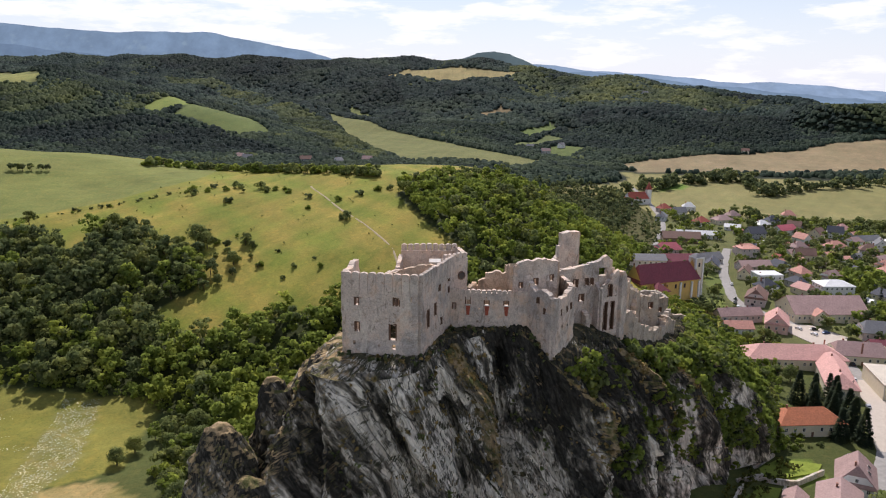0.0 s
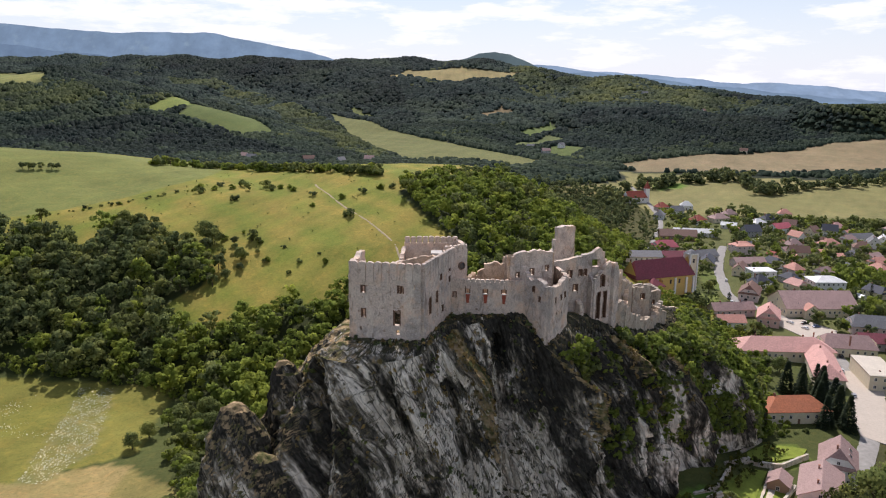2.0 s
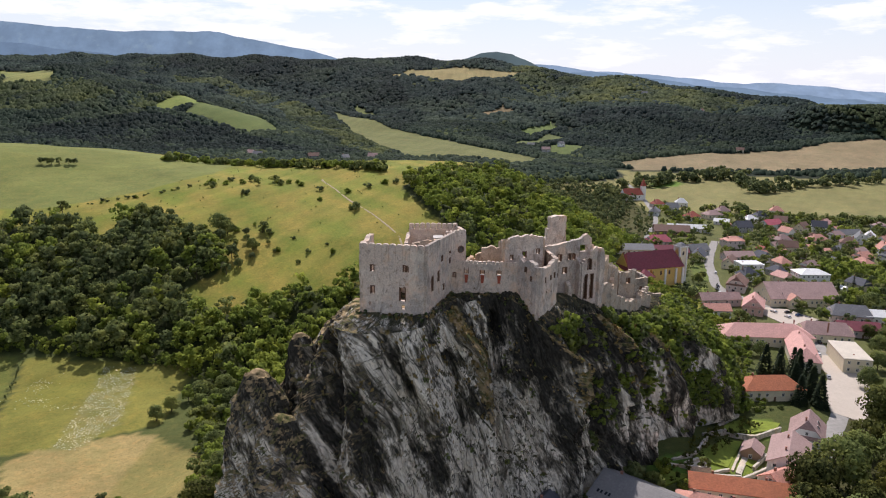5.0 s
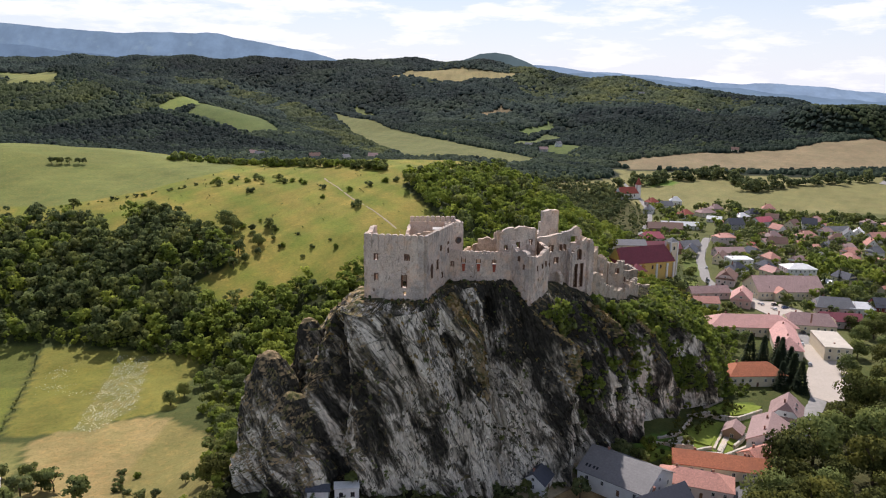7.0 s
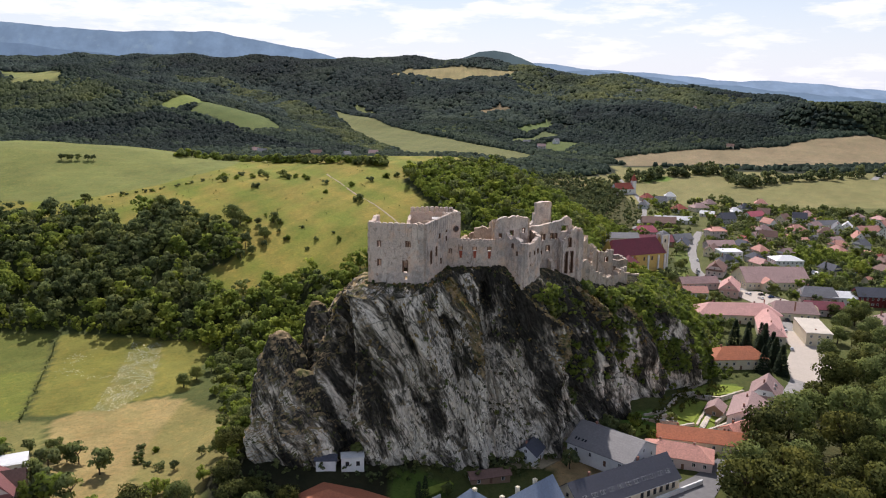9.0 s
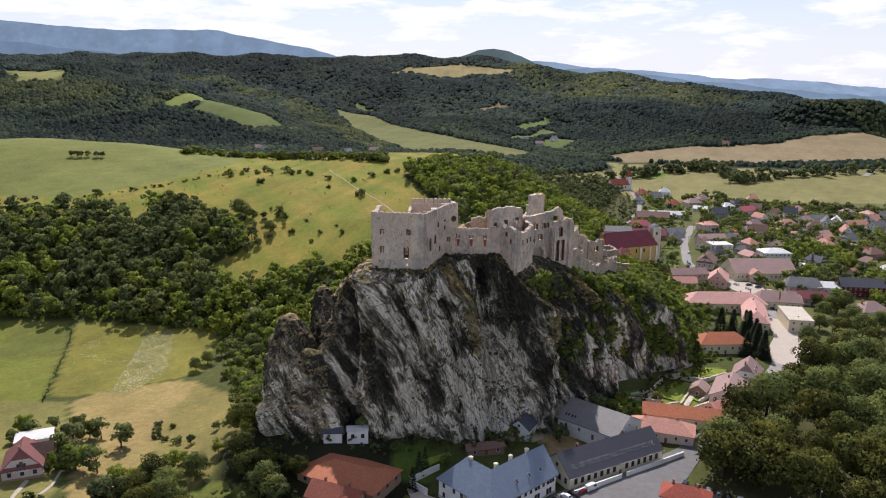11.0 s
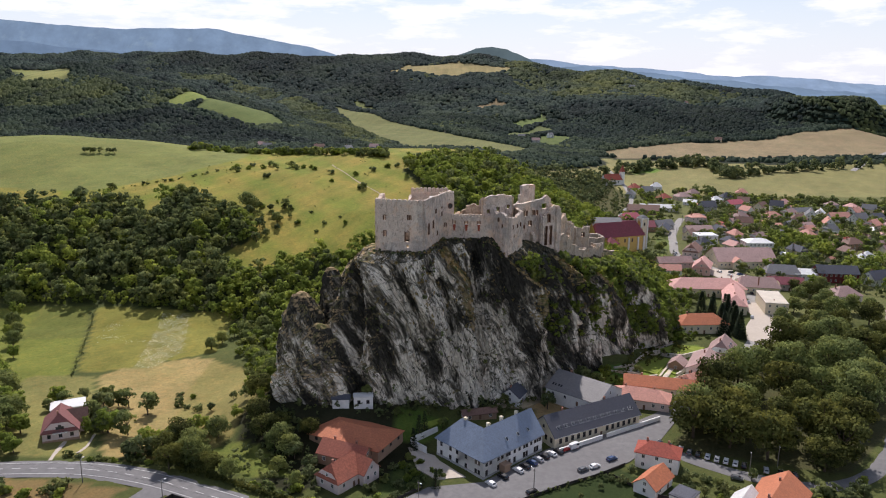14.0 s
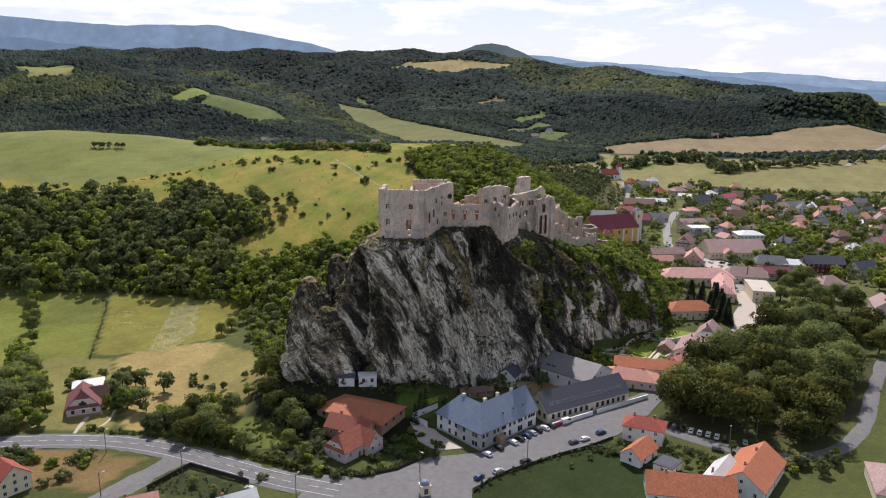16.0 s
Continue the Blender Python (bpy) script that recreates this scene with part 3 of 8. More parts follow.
paved("pavement", [(-44, 84), (-40, 100), (-24, 97), (-12, 102), (-1, 112), (18, 115.5), (43, 139), (81, 162), (92, 170), (112, 190), (121, 182), (101, 166), (89, 148), (72, 130), (50, 116.5), (27, 103), (14, 91), (12, 60), (-30, 60)], ASPHALT, "wide grey asphalt square in front of the manor", 0.34)
ribbon("road", [(76, 139), (88, 139), (99, 130), (112, 121), (130, 114.5), (147, 117), (163, 128), (179, 147), (198, 176), (224, 213)], 6.2, ASPHALT, "sunlit asphalt lane along the edge of the park", 0.26)
ribbon("road", [(-92, 111), (-98, 100), (-103, 90), (-112, 76), (-130, 52)], 10.5, ASPHALT, "pale asphalt side lane branching from the main road", 0.27)
ribbon("road", [(114, 184), (150, 230), (176, 268), (186, 290), (202, 339), (208, 380), (207, 411), (191.7, 457.5), (198.7, 493.4), (209.0, 531.4), (221.0, 563.1), (233.2, 592.8), (244.1, 617.3)], 7.0, STREET, "grey sunlit village street between the houses", 0.3)
paved("pavement", [(196, 418), (197, 398), (203, 376), (214, 372), (226, 392), (216, 412)], GRAVEL, "pale paved square before the school", 0.36)
ribbon("road", [(150, 560), (169, 591), (199, 663), (222, 730), (238, 840), (240, 930)], 5, STREET, "narrow pale lane below the wooded hillside", 0.3)
ribbon("road", [(592.6, 948.9), (676.5, 1054.3), (756.5, 1141.1), (840, 1230)], 8, STREET, "pale country road past the stubble fields", 0.5)
ribbon("footpath", [(-90, 530), (-87, 522), (-64, 478), (-43, 445), (-27, 416), (-21, 396), (-12, 380)], 1.5, DIRT, "narrow trodden dirt path across the meadow", 0.15, "path")


paved("pavement", [(190, 332), (206, 330), (207, 308), (192, 270), (176, 252), (168, 262), (176, 284), (188, 304)], GRAVEL, "pale sunlit street widening before the corner house", 0.33)
paved("pavement", [(-9, 139), (-5, 124), (2, 117), (12, 119), (3, 130), (1, 134)], GRAVEL, "grey paved forecourt beside the manor", 0.3)
paved("pavement", [(41.4, 181.8), (52.1, 191.2), (52.4, 181.5), (44.6, 175.2), (37.9, 170.0), (26.5, 168.3), (25.6, 172.7), (33.8, 174.5)], DIRT, "bare sandy yard below the cliff", 0.3)
paved("lawn", [(-5.3, 147.7), (-5.0, 152.2), (5.2, 158.3), (6.5, 157.1)], LAWN, "bright mown lawn behind the manor wall", 0.3, "lawn")
for poly in ([(109.6, 232), (118.5, 232.5), (104.5, 210), (96.5, 212.2)], [(120.2, 227), (122, 221), (114.1, 212.6), (111.9, 215.4)], [(109.3, 239.1), (126.7, 253.5), (141, 249.8), (136.5, 243.7), (124, 240)], [(71.3, 195.4), (80.7, 202.0), (89.0, 201.8), (77.4, 194.3)]):
    paved("lawn", poly, LAWN, "bright mown lawn inside the terrace walls", 0.5, "lawn")


def marks(line, offset, dash, gap, width, label):
    """Painted line along a road, dash by dash (gap 0: unbroken)."""
    verts, faces = [], []
    run = 0.0
    for p, q in zip(line, line[1:]):
        d = (q - p).normalized()
        s = Vector((d.y, -d.x, 0))
        run += (q - p).length
        if gap and (run % (dash + gap)) > dash:
            continue
        n = len(verts)
        for e, o in ((p, -width / 2), (p, width / 2), (q, width / 2), (q, -width / 2)):
            v = e + s * (offset + o)
            verts.append((v.x, v.y, float(land(v.x, v.y)) + 0.345))
        faces.append((n, n + 1, n + 2, n + 3))
    ob = finish("road_marking", verts, faces, MARKING)
    if ob.data.polygons[0].normal.z < 0:
        ob.data.flip_normals()
    return tagged(ob, label, "road marking", kind="structure")


marks(main_line, 0.0, 3.0, 3.0, 0.22, "white dashed centre line on the asphalt")
marks(main_line, -3.7, 3.0, 0.0, 0.2, "white edge line along the road")
marks(main_line, 3.7, 3.0, 0.0, 0.2, "white edge line along the road")


# ---- castle rock ----
# foot and brow of the rock, going round it from its west corner past the front
FOOT = [(-60, 172, 4), (-52, 158, 5), (-32, 160, 5), (-8, 163, 4), (14, 167, 4), (36, 175, 4), (60, 192, 3), (80, 213, 2), (102, 238, 2), (124, 256, 3), (133, 292, 4), (128, 338, 6),
        (96, 350, 8), (56, 318, 8), (14, 268, 8), (-30, 240, 6), (-58, 210, 3)]
BROW = [(-36, 184, 57), (-32, 173, 64.5), (-20, 171, 63.5), (-6, 173, 65), (6, 192, 66.5), (22, 196.5, 67.5), (35, 188, 59), (53, 212, 58), (70, 228, 49.5), (86, 250, 45), (99, 282, 39), (109, 322, 33),
        (88, 334, 33), (62, 302, 40), (20, 244, 58), (-15, 226, 62), (-36, 204, 57)]
SPINE = [(-22, 192, 66.5), (-18, 190, 67), (-14, 190, 67), (-6, 190, 67.5), (6, 200, 68), (24, 205, 69), (36, 208, 66), (52, 228, 61), (62, 240, 56), (74, 262, 50), (90, 290, 42), (96, 318, 36),
         (92, 322, 36), (78, 296, 41), (30, 230, 62), (-8, 214, 66), (-24, 198, 66)]


def round_curve(pts, places):
    """A closed smooth curve through the points, sampled at places from 0 to their number."""
    m = len(pts)
    out = []
    for u in places:
        k, t = int(u), float(u) - int(u)
        p0, p1, p2, p3 = (Vector(pts[(k + j) % m]) for j in (-1, 0, 1, 2))
        out.append(0.5 * (2 * p1 + (p2 - p0) * t + (2 * p0 - 5 * p1 + 4 * p2 - p3) * t * t + (3 * p1 - p0 - 3 * p2 + p3) * t ** 3))
    return out


# ribs and gullies, by their place round the rock: share of the height and place there, half width, how far out
RIBS = (
    (((0, 1.95), (0.4, 1.55), (0.8, 1.0), (1, 0.75)), 0.34, -10.0),
    (((0, 2.5), (1, 1.75)), 0.40, 2.2),
    (((0, 3.1), (1, 2.55)), 0.10, -2.0),
    (((0, 3.75), (0.6, 3.35), (1, 3.1)), 0.16, 3.6),
    (((0, 3.9), (0.5, 3.8), (0.8, 3.72), (1, 3.5)), 0.10, -3.4),
    (((0, 4.12), (0.55, 4.2), (0.77, 4.22), (1, 3.85)), 0.16, 8.5),
    (((0, 4.36), (0.45, 4.38), (0.77, 4.72), (1, 4.75)), 0.17, -8.0),
    (((0, 4.75), (0.5, 4.66), (0.75, 5.2), (1, 5.3)), 0.22, 2.6),
    (((0, 5.02), (0.5, 5.1), (1, 5.45)), 0.10, -3.2),
    (((0, 5.25), (0.55, 5.55), (0.8, 5.95), (1, 5.78)), 0.15, 8.0),
    (((0, 5.62), (0.5, 6.2), (1, 6.5)), 0.20, -6.0),
    (((0, 6.15), (0.5, 6.6), (1, 6.75)), 0.11, 2.8),
    (((0, 6.4), (0.5, 6.85), (1, 6.92)), 0.10, -3.0),
    (((0, 6.7), (0.6, 7.1), (1, 7.12)), 0.15, 7.5),
    (((0, 7.15), (1, 7.5)), 0.18, -6.5),
    (((0, 7.6), (1, 7.92)), 0.13, 6.5),
    (((0, 8.1), (1, 8.35)), 0.18, -5.5),
    (((0, 8.6), (1, 8.8)), 0.14, 7.0),
    (((0, 9.0), (1, 9.3)), 0.22, -4.0),
    (((0, 9.5), (1, 9.75)), 0.20, 4.0),
)


def rib_at(u, v):
    """How far the ribs and gullies stand out at place u round the rock, share v of its height."""
    out = 0.0
    for line, half, far in RIBS:
        mid = float(np.interp(v, [p[0] for p in line], [p[1] for p in line])) + 0.05 * math.sin(9 * v + far)
        k = abs(u - mid) / half
        if k < 3:
            out += far * math.exp(-k ** (1.25 if far > 0 else 1.8))
    return out * min(1.0, 0.55 + 0.9 * v)


def crag(p, seed=0.0, fine=1.0):
    """How far the rock stands proud at p: leaning slabs, blocks, flutes and cracks."""
    bend = 3.0 * noise.noise(Vector((p.x * 0.05, p.y * 0.05, p.z * 0.04 + seed)))
    xl = p.x + 0.42 * (p.z - 66) + bend
    a = noise.ridged_multi_fractal(Vector((xl * 0.055, p.y * 0.05, p.z * 0.02 + seed)), 0.9, 2.1, 4, 1.0, 2.0)
    b = noise.ridged_multi_fractal(Vector((xl * 0.19, p.y * 0.12, p.z * 0.045 + seed)), 0.8, 2.2, 4, 1.0, 2.0)
    c = noise.cell(Vector((xl * 0.30 + 0.6 * bend, p.y * 0.2, p.z * 0.09)))
    c2 = noise.cell(Vector((xl * 0.62, p.y * 0.4, p.z * 0.21 + 0.4 * bend)))
    d = noise.fractal(p * 0.42, 0.7, 2.0, 4)
    return 2.6 * (a - 1.0) + fine * (1.5 * (b - 1.0) + 0.85 * c + 0.45 * c2) + 0.7 * d


def loft(name, foot, brow, spine, around, up, over, parent, rough=1.0, seed=0.0, power=(1.0,), ribbed=False):
    """A rock body: walls from foot to brow, a cap from brow to spine."""
    m = len(foot)
    us = np.concatenate([np.linspace(0, 11, around - around // 8, endpoint=False), np.linspace(11, m, around // 8, endpoint=False)]) if ribbed else np.arange(around) / around * m
    lag = np.interp(us, np.arange(m + 1), list(power) + [power[0]]) if len(power) > 1 else np.full(around, power[0])
    f, b, s = (round_curve(line, us) for line in (foot, brow, spine))
    rows, proud = [], []
    for j in range(up):
        v = j / (up - 1)
        bulge = math.sin(v * math.pi)
        row = []
        for i in range(around):
            p = f[i].lerp(b[i], v ** lag[i])
            p.z = f[i].z + (b[i].z - f[i].z) * v
            out = Vector((f[i].x - s[i].x, f[i].y - s[i].y, 0)).normalized()
            rib = rib_at(us[i], v) if ribbed else 0.0
            fade = 1.0 if v < 0.86 else 1.0 - 6 * (v - 0.86)
            p += out * (bulge * 2.5 + (rough * crag(p, seed) * (0.35 + 0.65 * min(1.0, 4 * v)) + rib) * fade)
            if ribbed:
                p.z += 0.12 * rib * (1 - v) * v * 4
            row.append(p)
            proud.append((us[i], v, rib))
        rows.append(row)
    for j in range(1, over + 1):
        v = j / over
        row = []
        for i in range(around):
            p = b[i].lerp(s[i], v * 0.98)
            p.z = b[i].z + (s[i].z - b[i].z) * math.sin(v * math.pi / 2)
            p.z += (2.2 if len(foot) > 9 else 1.6) * noise.fractal(p * 0.3, 0.8, 2.0, 4) * (1 - v)
            row.append(p)
        rows.append(row)
    verts = [p for r in rows for p in r]
    faces = []
    for j in range(len(rows) - 1):
        for i in range(around):
            k = (i + 1) % around
            faces.append((j * around + i, j * around + k, (j + 1) * around + k, (j + 1) * around + i))
    faces.append(tuple((len(rows) - 1) * around + i for i in range(around)))
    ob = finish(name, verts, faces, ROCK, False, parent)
    mark = ob.data.attributes.new("rib", "FLOAT", "POINT")
    mark.data.foreach_set("value", np.array([q[2] for q in proud] + [0.0] * (len(verts) - len(proud)), np.float32))
    return ob, np.array(proud)


rock = tagged(new("castle_rock"), "sheer grey-white limestone crag streaked dark, tufted with dry grass", "rock", kind="structure")
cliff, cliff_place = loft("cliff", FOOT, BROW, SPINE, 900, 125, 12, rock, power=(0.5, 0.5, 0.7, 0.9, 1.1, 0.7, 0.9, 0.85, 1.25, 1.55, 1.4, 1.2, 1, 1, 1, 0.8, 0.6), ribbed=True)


def pinnacle(x, y, top, r0, r1, seed, lean=(0, 0), power=0.8):
    z0 = float(land(x, y)) - 4

    def ring(r, z, dx, dy):
        return [(x + dx + r * math.cos(a) * (1 + 0.22 * math.sin(3 * a + seed) + 0.1 * math.sin(5 * a + 2 * seed)), y + dy + 0.85 * r * math.sin(a), z) for a in (2 * math.pi * k / 9 for k in range(9))]

    return loft("pinnacle", ring(r0, z0, 0, 0), ring(r1, top - 3.4, *lean), ring(0.6, top, *lean), 100, 48, 6, rock, 0.7, seed, (power,))


pinnacle(-43.0, 187, 58.0, 9.0, 3.6, 3.0, power=0.9)
pinnacle(-54.0, 172, 51.5, 9.0, 4.4, 8.0, (0.4, 1), 0.9)
pinnacle(-47.0, 165, 40, 8.5, 4.6, 33.0, (1, 2), 1.0)
pinnacle(-38.5, 178, 48, 7, 3.6, 14.0, power=0.9)
pinnacle(-57.5, 168, 26, 7, 4.4, 21.0)
pinnacle(-40, 163, 27, 7, 4, 27.0, power=1.0)


# ---- far mountains, a backdrop ----
def mountains(name, y, crest, tint, label, depth=120):
    """A far range: crest is a list of (x, height)."""
    xs = np.linspace(crest[0][0], crest[-1][0], 260)
    verts, faces = [], []
    m = 7
    for i, x in enumerate(xs):
        h = float(np.interp(x, [c[0] for c in crest], [c[1] for c in crest]))
        h += 9 * noise.fractal(Vector((x * 0.004, y, 0)), 0.9, 2.0, 5)
        for j in range(m):
            v = j / (m - 1)
            fold = noise.fractal(Vector((x * 0.005, v * 1.5, y * 0.01)), 0.9, 2.0, 4)
            verts.append((x, y - (1 - v) * depth * 2 + 60 * fold * (1 - v), -20 + (h + 20) * v ** 0.8))
    for i in range(len(xs) - 1):
        for j in range(m - 1):
            a = i * m + j
            faces.append((a, a + m, a + m + 1, a + 1))
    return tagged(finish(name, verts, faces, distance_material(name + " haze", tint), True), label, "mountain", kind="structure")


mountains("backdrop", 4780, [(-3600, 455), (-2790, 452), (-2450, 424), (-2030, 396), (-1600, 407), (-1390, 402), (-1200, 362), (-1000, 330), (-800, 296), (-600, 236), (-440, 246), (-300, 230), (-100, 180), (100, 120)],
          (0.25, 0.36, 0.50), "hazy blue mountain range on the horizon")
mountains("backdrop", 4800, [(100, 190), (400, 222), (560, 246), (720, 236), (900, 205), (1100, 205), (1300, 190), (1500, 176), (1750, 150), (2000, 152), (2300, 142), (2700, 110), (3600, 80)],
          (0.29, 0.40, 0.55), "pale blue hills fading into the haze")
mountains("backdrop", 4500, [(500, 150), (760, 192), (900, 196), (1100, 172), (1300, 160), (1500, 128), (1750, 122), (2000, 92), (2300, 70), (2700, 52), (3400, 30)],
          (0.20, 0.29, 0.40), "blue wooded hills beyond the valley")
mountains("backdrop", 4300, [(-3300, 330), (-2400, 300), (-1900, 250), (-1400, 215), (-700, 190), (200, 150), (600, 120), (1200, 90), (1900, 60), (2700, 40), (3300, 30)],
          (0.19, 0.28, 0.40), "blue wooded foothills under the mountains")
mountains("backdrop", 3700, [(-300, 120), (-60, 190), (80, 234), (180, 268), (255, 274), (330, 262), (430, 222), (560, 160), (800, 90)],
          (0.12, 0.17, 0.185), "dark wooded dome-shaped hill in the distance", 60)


# ---- ruined castle ----
castle = tagged(new("castle_ruin"), "roofless grey stone castle ruin with scalloped battlements on a crag", "castle")


SURROUND = plain("worn brown brick", (0.17, 0.095, 0.06), 0.9, vary=0.4, size=0.5)


def wall_piece(name, p0, p1, base, top, thick=1.4, holes=(), material=None, parent=None, ragged=0.0, step=0.95, label="", seed=0.0):
    """A masonry wall from p0 to p1 in plan. top: height, or list of (share of the length, height). holes: (along, middle height, width, height)."""
    a, b = Vector((*p0, 0)), Vector((*p1, 0))
    length = (b - a).length
    along = (b - a).normalized()
    out = Vector((along.y, -along.x, 0))
    tops = [(0, top), (1, top)] if isinstance(top, (int, float)) else list(top)

    def crest(s):
        z = float(np.interp(s / length, [t[0] for t in tops], [t[1] for t in tops]))
        if ragged:
            z += ragged * (noise.fractal(Vector((s * 0.45 + seed * 7, seed, 0.3)), 0.8, 2.0, 4) - 0.2)
            z += ragged * 0.9 * noise.noise(Vector((s * 0.8, seed * 3, 1.7)))
        return z

    cut = [(s - w * 0.58, s + w * 0.58, z - h * 0.56, z + h * 0.56) for s, z, w, h in holes]
    lines = set(np.round(np.linspace(0, length, max(2, int(length / step) + 1)), 3))
    highs = set(np.round(np.arange(base, max(t[1] for t in tops) + 2, 1.15), 3))
    for s0, s1, z0, z1 in cut:
        lines |= {round(max(0, s0), 3), round(min(length, s1), 3)}
        highs |= {round(z0, 3), round(z1, 3)}
    lines, highs = sorted(lines), sorted(highs)
    lines = [v for i, v in enumerate(lines) if i == 0 or v - lines[i - 1] > 0.02]
    highs = [v for i, v in enumerate(highs) if i == 0 or v - highs[i - 1] > 0.02]
    tip = [crest(s) for s in lines]
    solid = set()
    for i in range(len(lines) - 1):
        for j in range(len(highs) - 1):
            sm, zm = (lines[i] + lines[i + 1]) / 2, (highs[j] + highs[j + 1]) / 2
            if highs[j] >= min(tip[i], tip[i + 1]) - 0.05:
                continue
            if any(s0 < sm < s1 and z0 < zm < z1 for s0, s1, z0, z1 in cut):
                continue
            solid.add((i, j))
    verts, index, faces = [], {}, []

    def at(i, j, side):
        key = (i, j, side)
        if key not in index:
            z = min(highs[j], tip[i]) if j == 0 or highs[j - 1] < tip[i] else tip[i]
            if (i, j) not in solid and (i - 1, j) not in solid:
                z = max(z, min(tip[i], highs[j] + 1.15)) if highs[j] < tip[i] < highs[j] + 1.15 and not any(s0 - 0.01 <= lines[i] <= s1 + 0.01 and z0 - 0.01 <= highs[j] <= z1 + 0.01 for s0, s1, z0, z1 in cut) else z
            p = a + along * lines[i] + out * (thick / 2 if side else -thick / 2)
            p.z = z
            k = noise.noise_vector(p * 0.7 + Vector((seed, 0, 0)))
            p += out * (0.26 * k.x) + Vector((0.1 * k.y, 0.1 * k.z, 0.0))
            index[key] = len(verts)
            verts.append(p)
        return index[key]

    for i, j in solid:
        for side in (0, 1):
            q = [at(i, j, side), at(i + 1, j, side), at(i + 1, j + 1, side), at(i, j + 1, side)]
            faces.append(q if side else q[::-1])
        for di, dj, e in ((-1, 0, ((0, 1), (0, 0))), (1, 0, ((1, 0), (1, 1))), (0, -1, ((0, 0), (1, 0))), (0, 1, ((1, 1), (0, 1)))):
            if (i + di, j + dj) not in solid:
                (ai, aj), (bi, bj) = e
                faces.append([at(i + ai, j + aj, 1), at(i + ai, j + aj, 0), at(i + bi, j + bj, 0), at(i + bi, j + bj, 1)][::-1])
    ob = finish(name, verts, faces, material or STONE, False, parent or castle, label)
    # brick and weathered stone framing the openings
    for s, z, w, h in holes:
        if h < 1.35 or w > 2.4 or name == "keep_wall":
            continue
        bm = bmesh.new()
        w1, h1, e = w * 0.58, h * 0.56, 0.17
        for s0, s1, z0, z1 in ((-w1 - e, -w1 + 0.12, -h1, h1 + e), (w1 - 0.12, w1 + e, -h1, h1 + e), (-w1 + 0.12, w1 - 0.12, h1 - 0.1, h1 + e)):
            v = box(bm, s + s0, s + s1, -thick / 2 + 0.2, thick / 2 + 0.1, z + z0, z + z1)
            for q in v:
                p = a + along * q.co.x + out * q.co.y
                q.co = (p.x + 0.03 * noise.noise(p * 3), p.y, q.co.z)
        part("window_surround", bm, SURROUND, ob, "worn brown brick window surround")
    return ob


def merlons(p0, p1, base, top, width, out_by, parent, thick=1.0, top2=None):
    """Round-headed battlements in a row, each a stone of its own."""
    a, b = Vector((*p0, 0)), Vector((*p1, 0))
    length = (b - a).length
    along = (b - a).normalized()
    out = Vector((along.y, -along.x, 0))
    n = max(1, round(length / width))
    w = length / n
    for k in range(n):
        s = (k + 0.5) * w
        t = top + ((top2 or top) - top) * (s / length)
        worn = 0.25 * noise.noise(Vector((s, a.x, a.y)))
        half = w / 2 - 0.10
        head = [(-half, base)] + [(half * math.cos(math.pi - x), t - half * 0.55 + half * 0.5 * math.sin(x) + worn) for x in np.linspace(0, math.pi, 7)] + [(half, base)]
        bm = bmesh.new()
        rings = []
        for o in (out_by, out_by - thick):
            rings.append([bm.verts.new(a + along * (s + u) + out * o + Vector((0, 0, z))) for u, z in head])
        bm.faces.new(rings[0])
        bm.faces.new(rings[1][::-1])
        for i in range(len(head)):
            k2 = (i + 1) % len(head)
            bm.faces.new([rings[1][i], rings[1][k2], rings[0][k2], rings[0][i]])
        bmesh.ops.recalc_face_normals(bm, faces=bm.faces)
        part("merlon", bm, STONE, parent)


A, B, C, D, E = (-23.6, 184), (-4.6, 181.2), (4.0, 203.5), (7.8, 208.0), (6.0, 222)
BACK, WEST = (-11, 221), (-21.6, 194)
w = wall_piece("tower_wall", A, B, 60, 86.2, 1.6, [(3.4, 80.3, 0.9, 1.8), (13.2, 80.6, 0.55, 1.9), (14.1, 80.6, 0.55, 1.9), (3.5, 73.6, 1.0, 2.2), (12.7, 72.6, 1.5, 3.8), (2.7, 69.3, 0.6, 1.0), (12.9, 68.6, 0.9, 1.3), (17.4, 81.5, 0.3, 1.2), (9.2, 68.9, 0.5, 0.5)], seed=1)
merlons(A, B, 82.4, 88.0, 2.05, 1.04, w)
w = wall_piece("tower_wall", B, C, 60, 86.2, 1.5, [(4.6, 75.0, 1.1, 4.2), (9.6, 76.2, 1.1, 3.0), (12.6, 81.5, 0.9, 2.0), (19.4, 82.6, 1.1, 2.2), (14.2, 71.6, 0.9, 1.8), (19.5, 79.0, 0.9, 1.6)], seed=2)
merlons(B, C, 82.4, 87.9, 1.95, 0.98, w)
w = wall_piece("tower_wall", WEST, A, 58, [(0, 88.6), (0.3, 88.2), (0.6, 87.4), (1, 87.6)], 1.5, [(5, 76, 1, 2)], ragged=0.6, seed=3)
w = wall_piece("tower_wall", BACK, WEST, 58, [(0, 83.5), (0.15, 80), (0.85, 79.5), (1, 87)], 1.4, [(6, 75, 1, 2)], ragged=1.0, seed=4)
w = wall_piece("keep_wall", E, BACK, 58, 85.0, 1.3, [(5, 78, 1.2, 2), (12, 78, 1.2, 2)], seed=5)
merlons(E, BACK, 84.2, 87.0, 1.9, 0.85, w)
w = wall_piece("keep_wall", (1.6, 204.0), D, 60, 86.3, 2.6, (), seed=6)
merlons((1.6, 204.0), D, 85.4, 87.8, 1.5, 0.8, w)
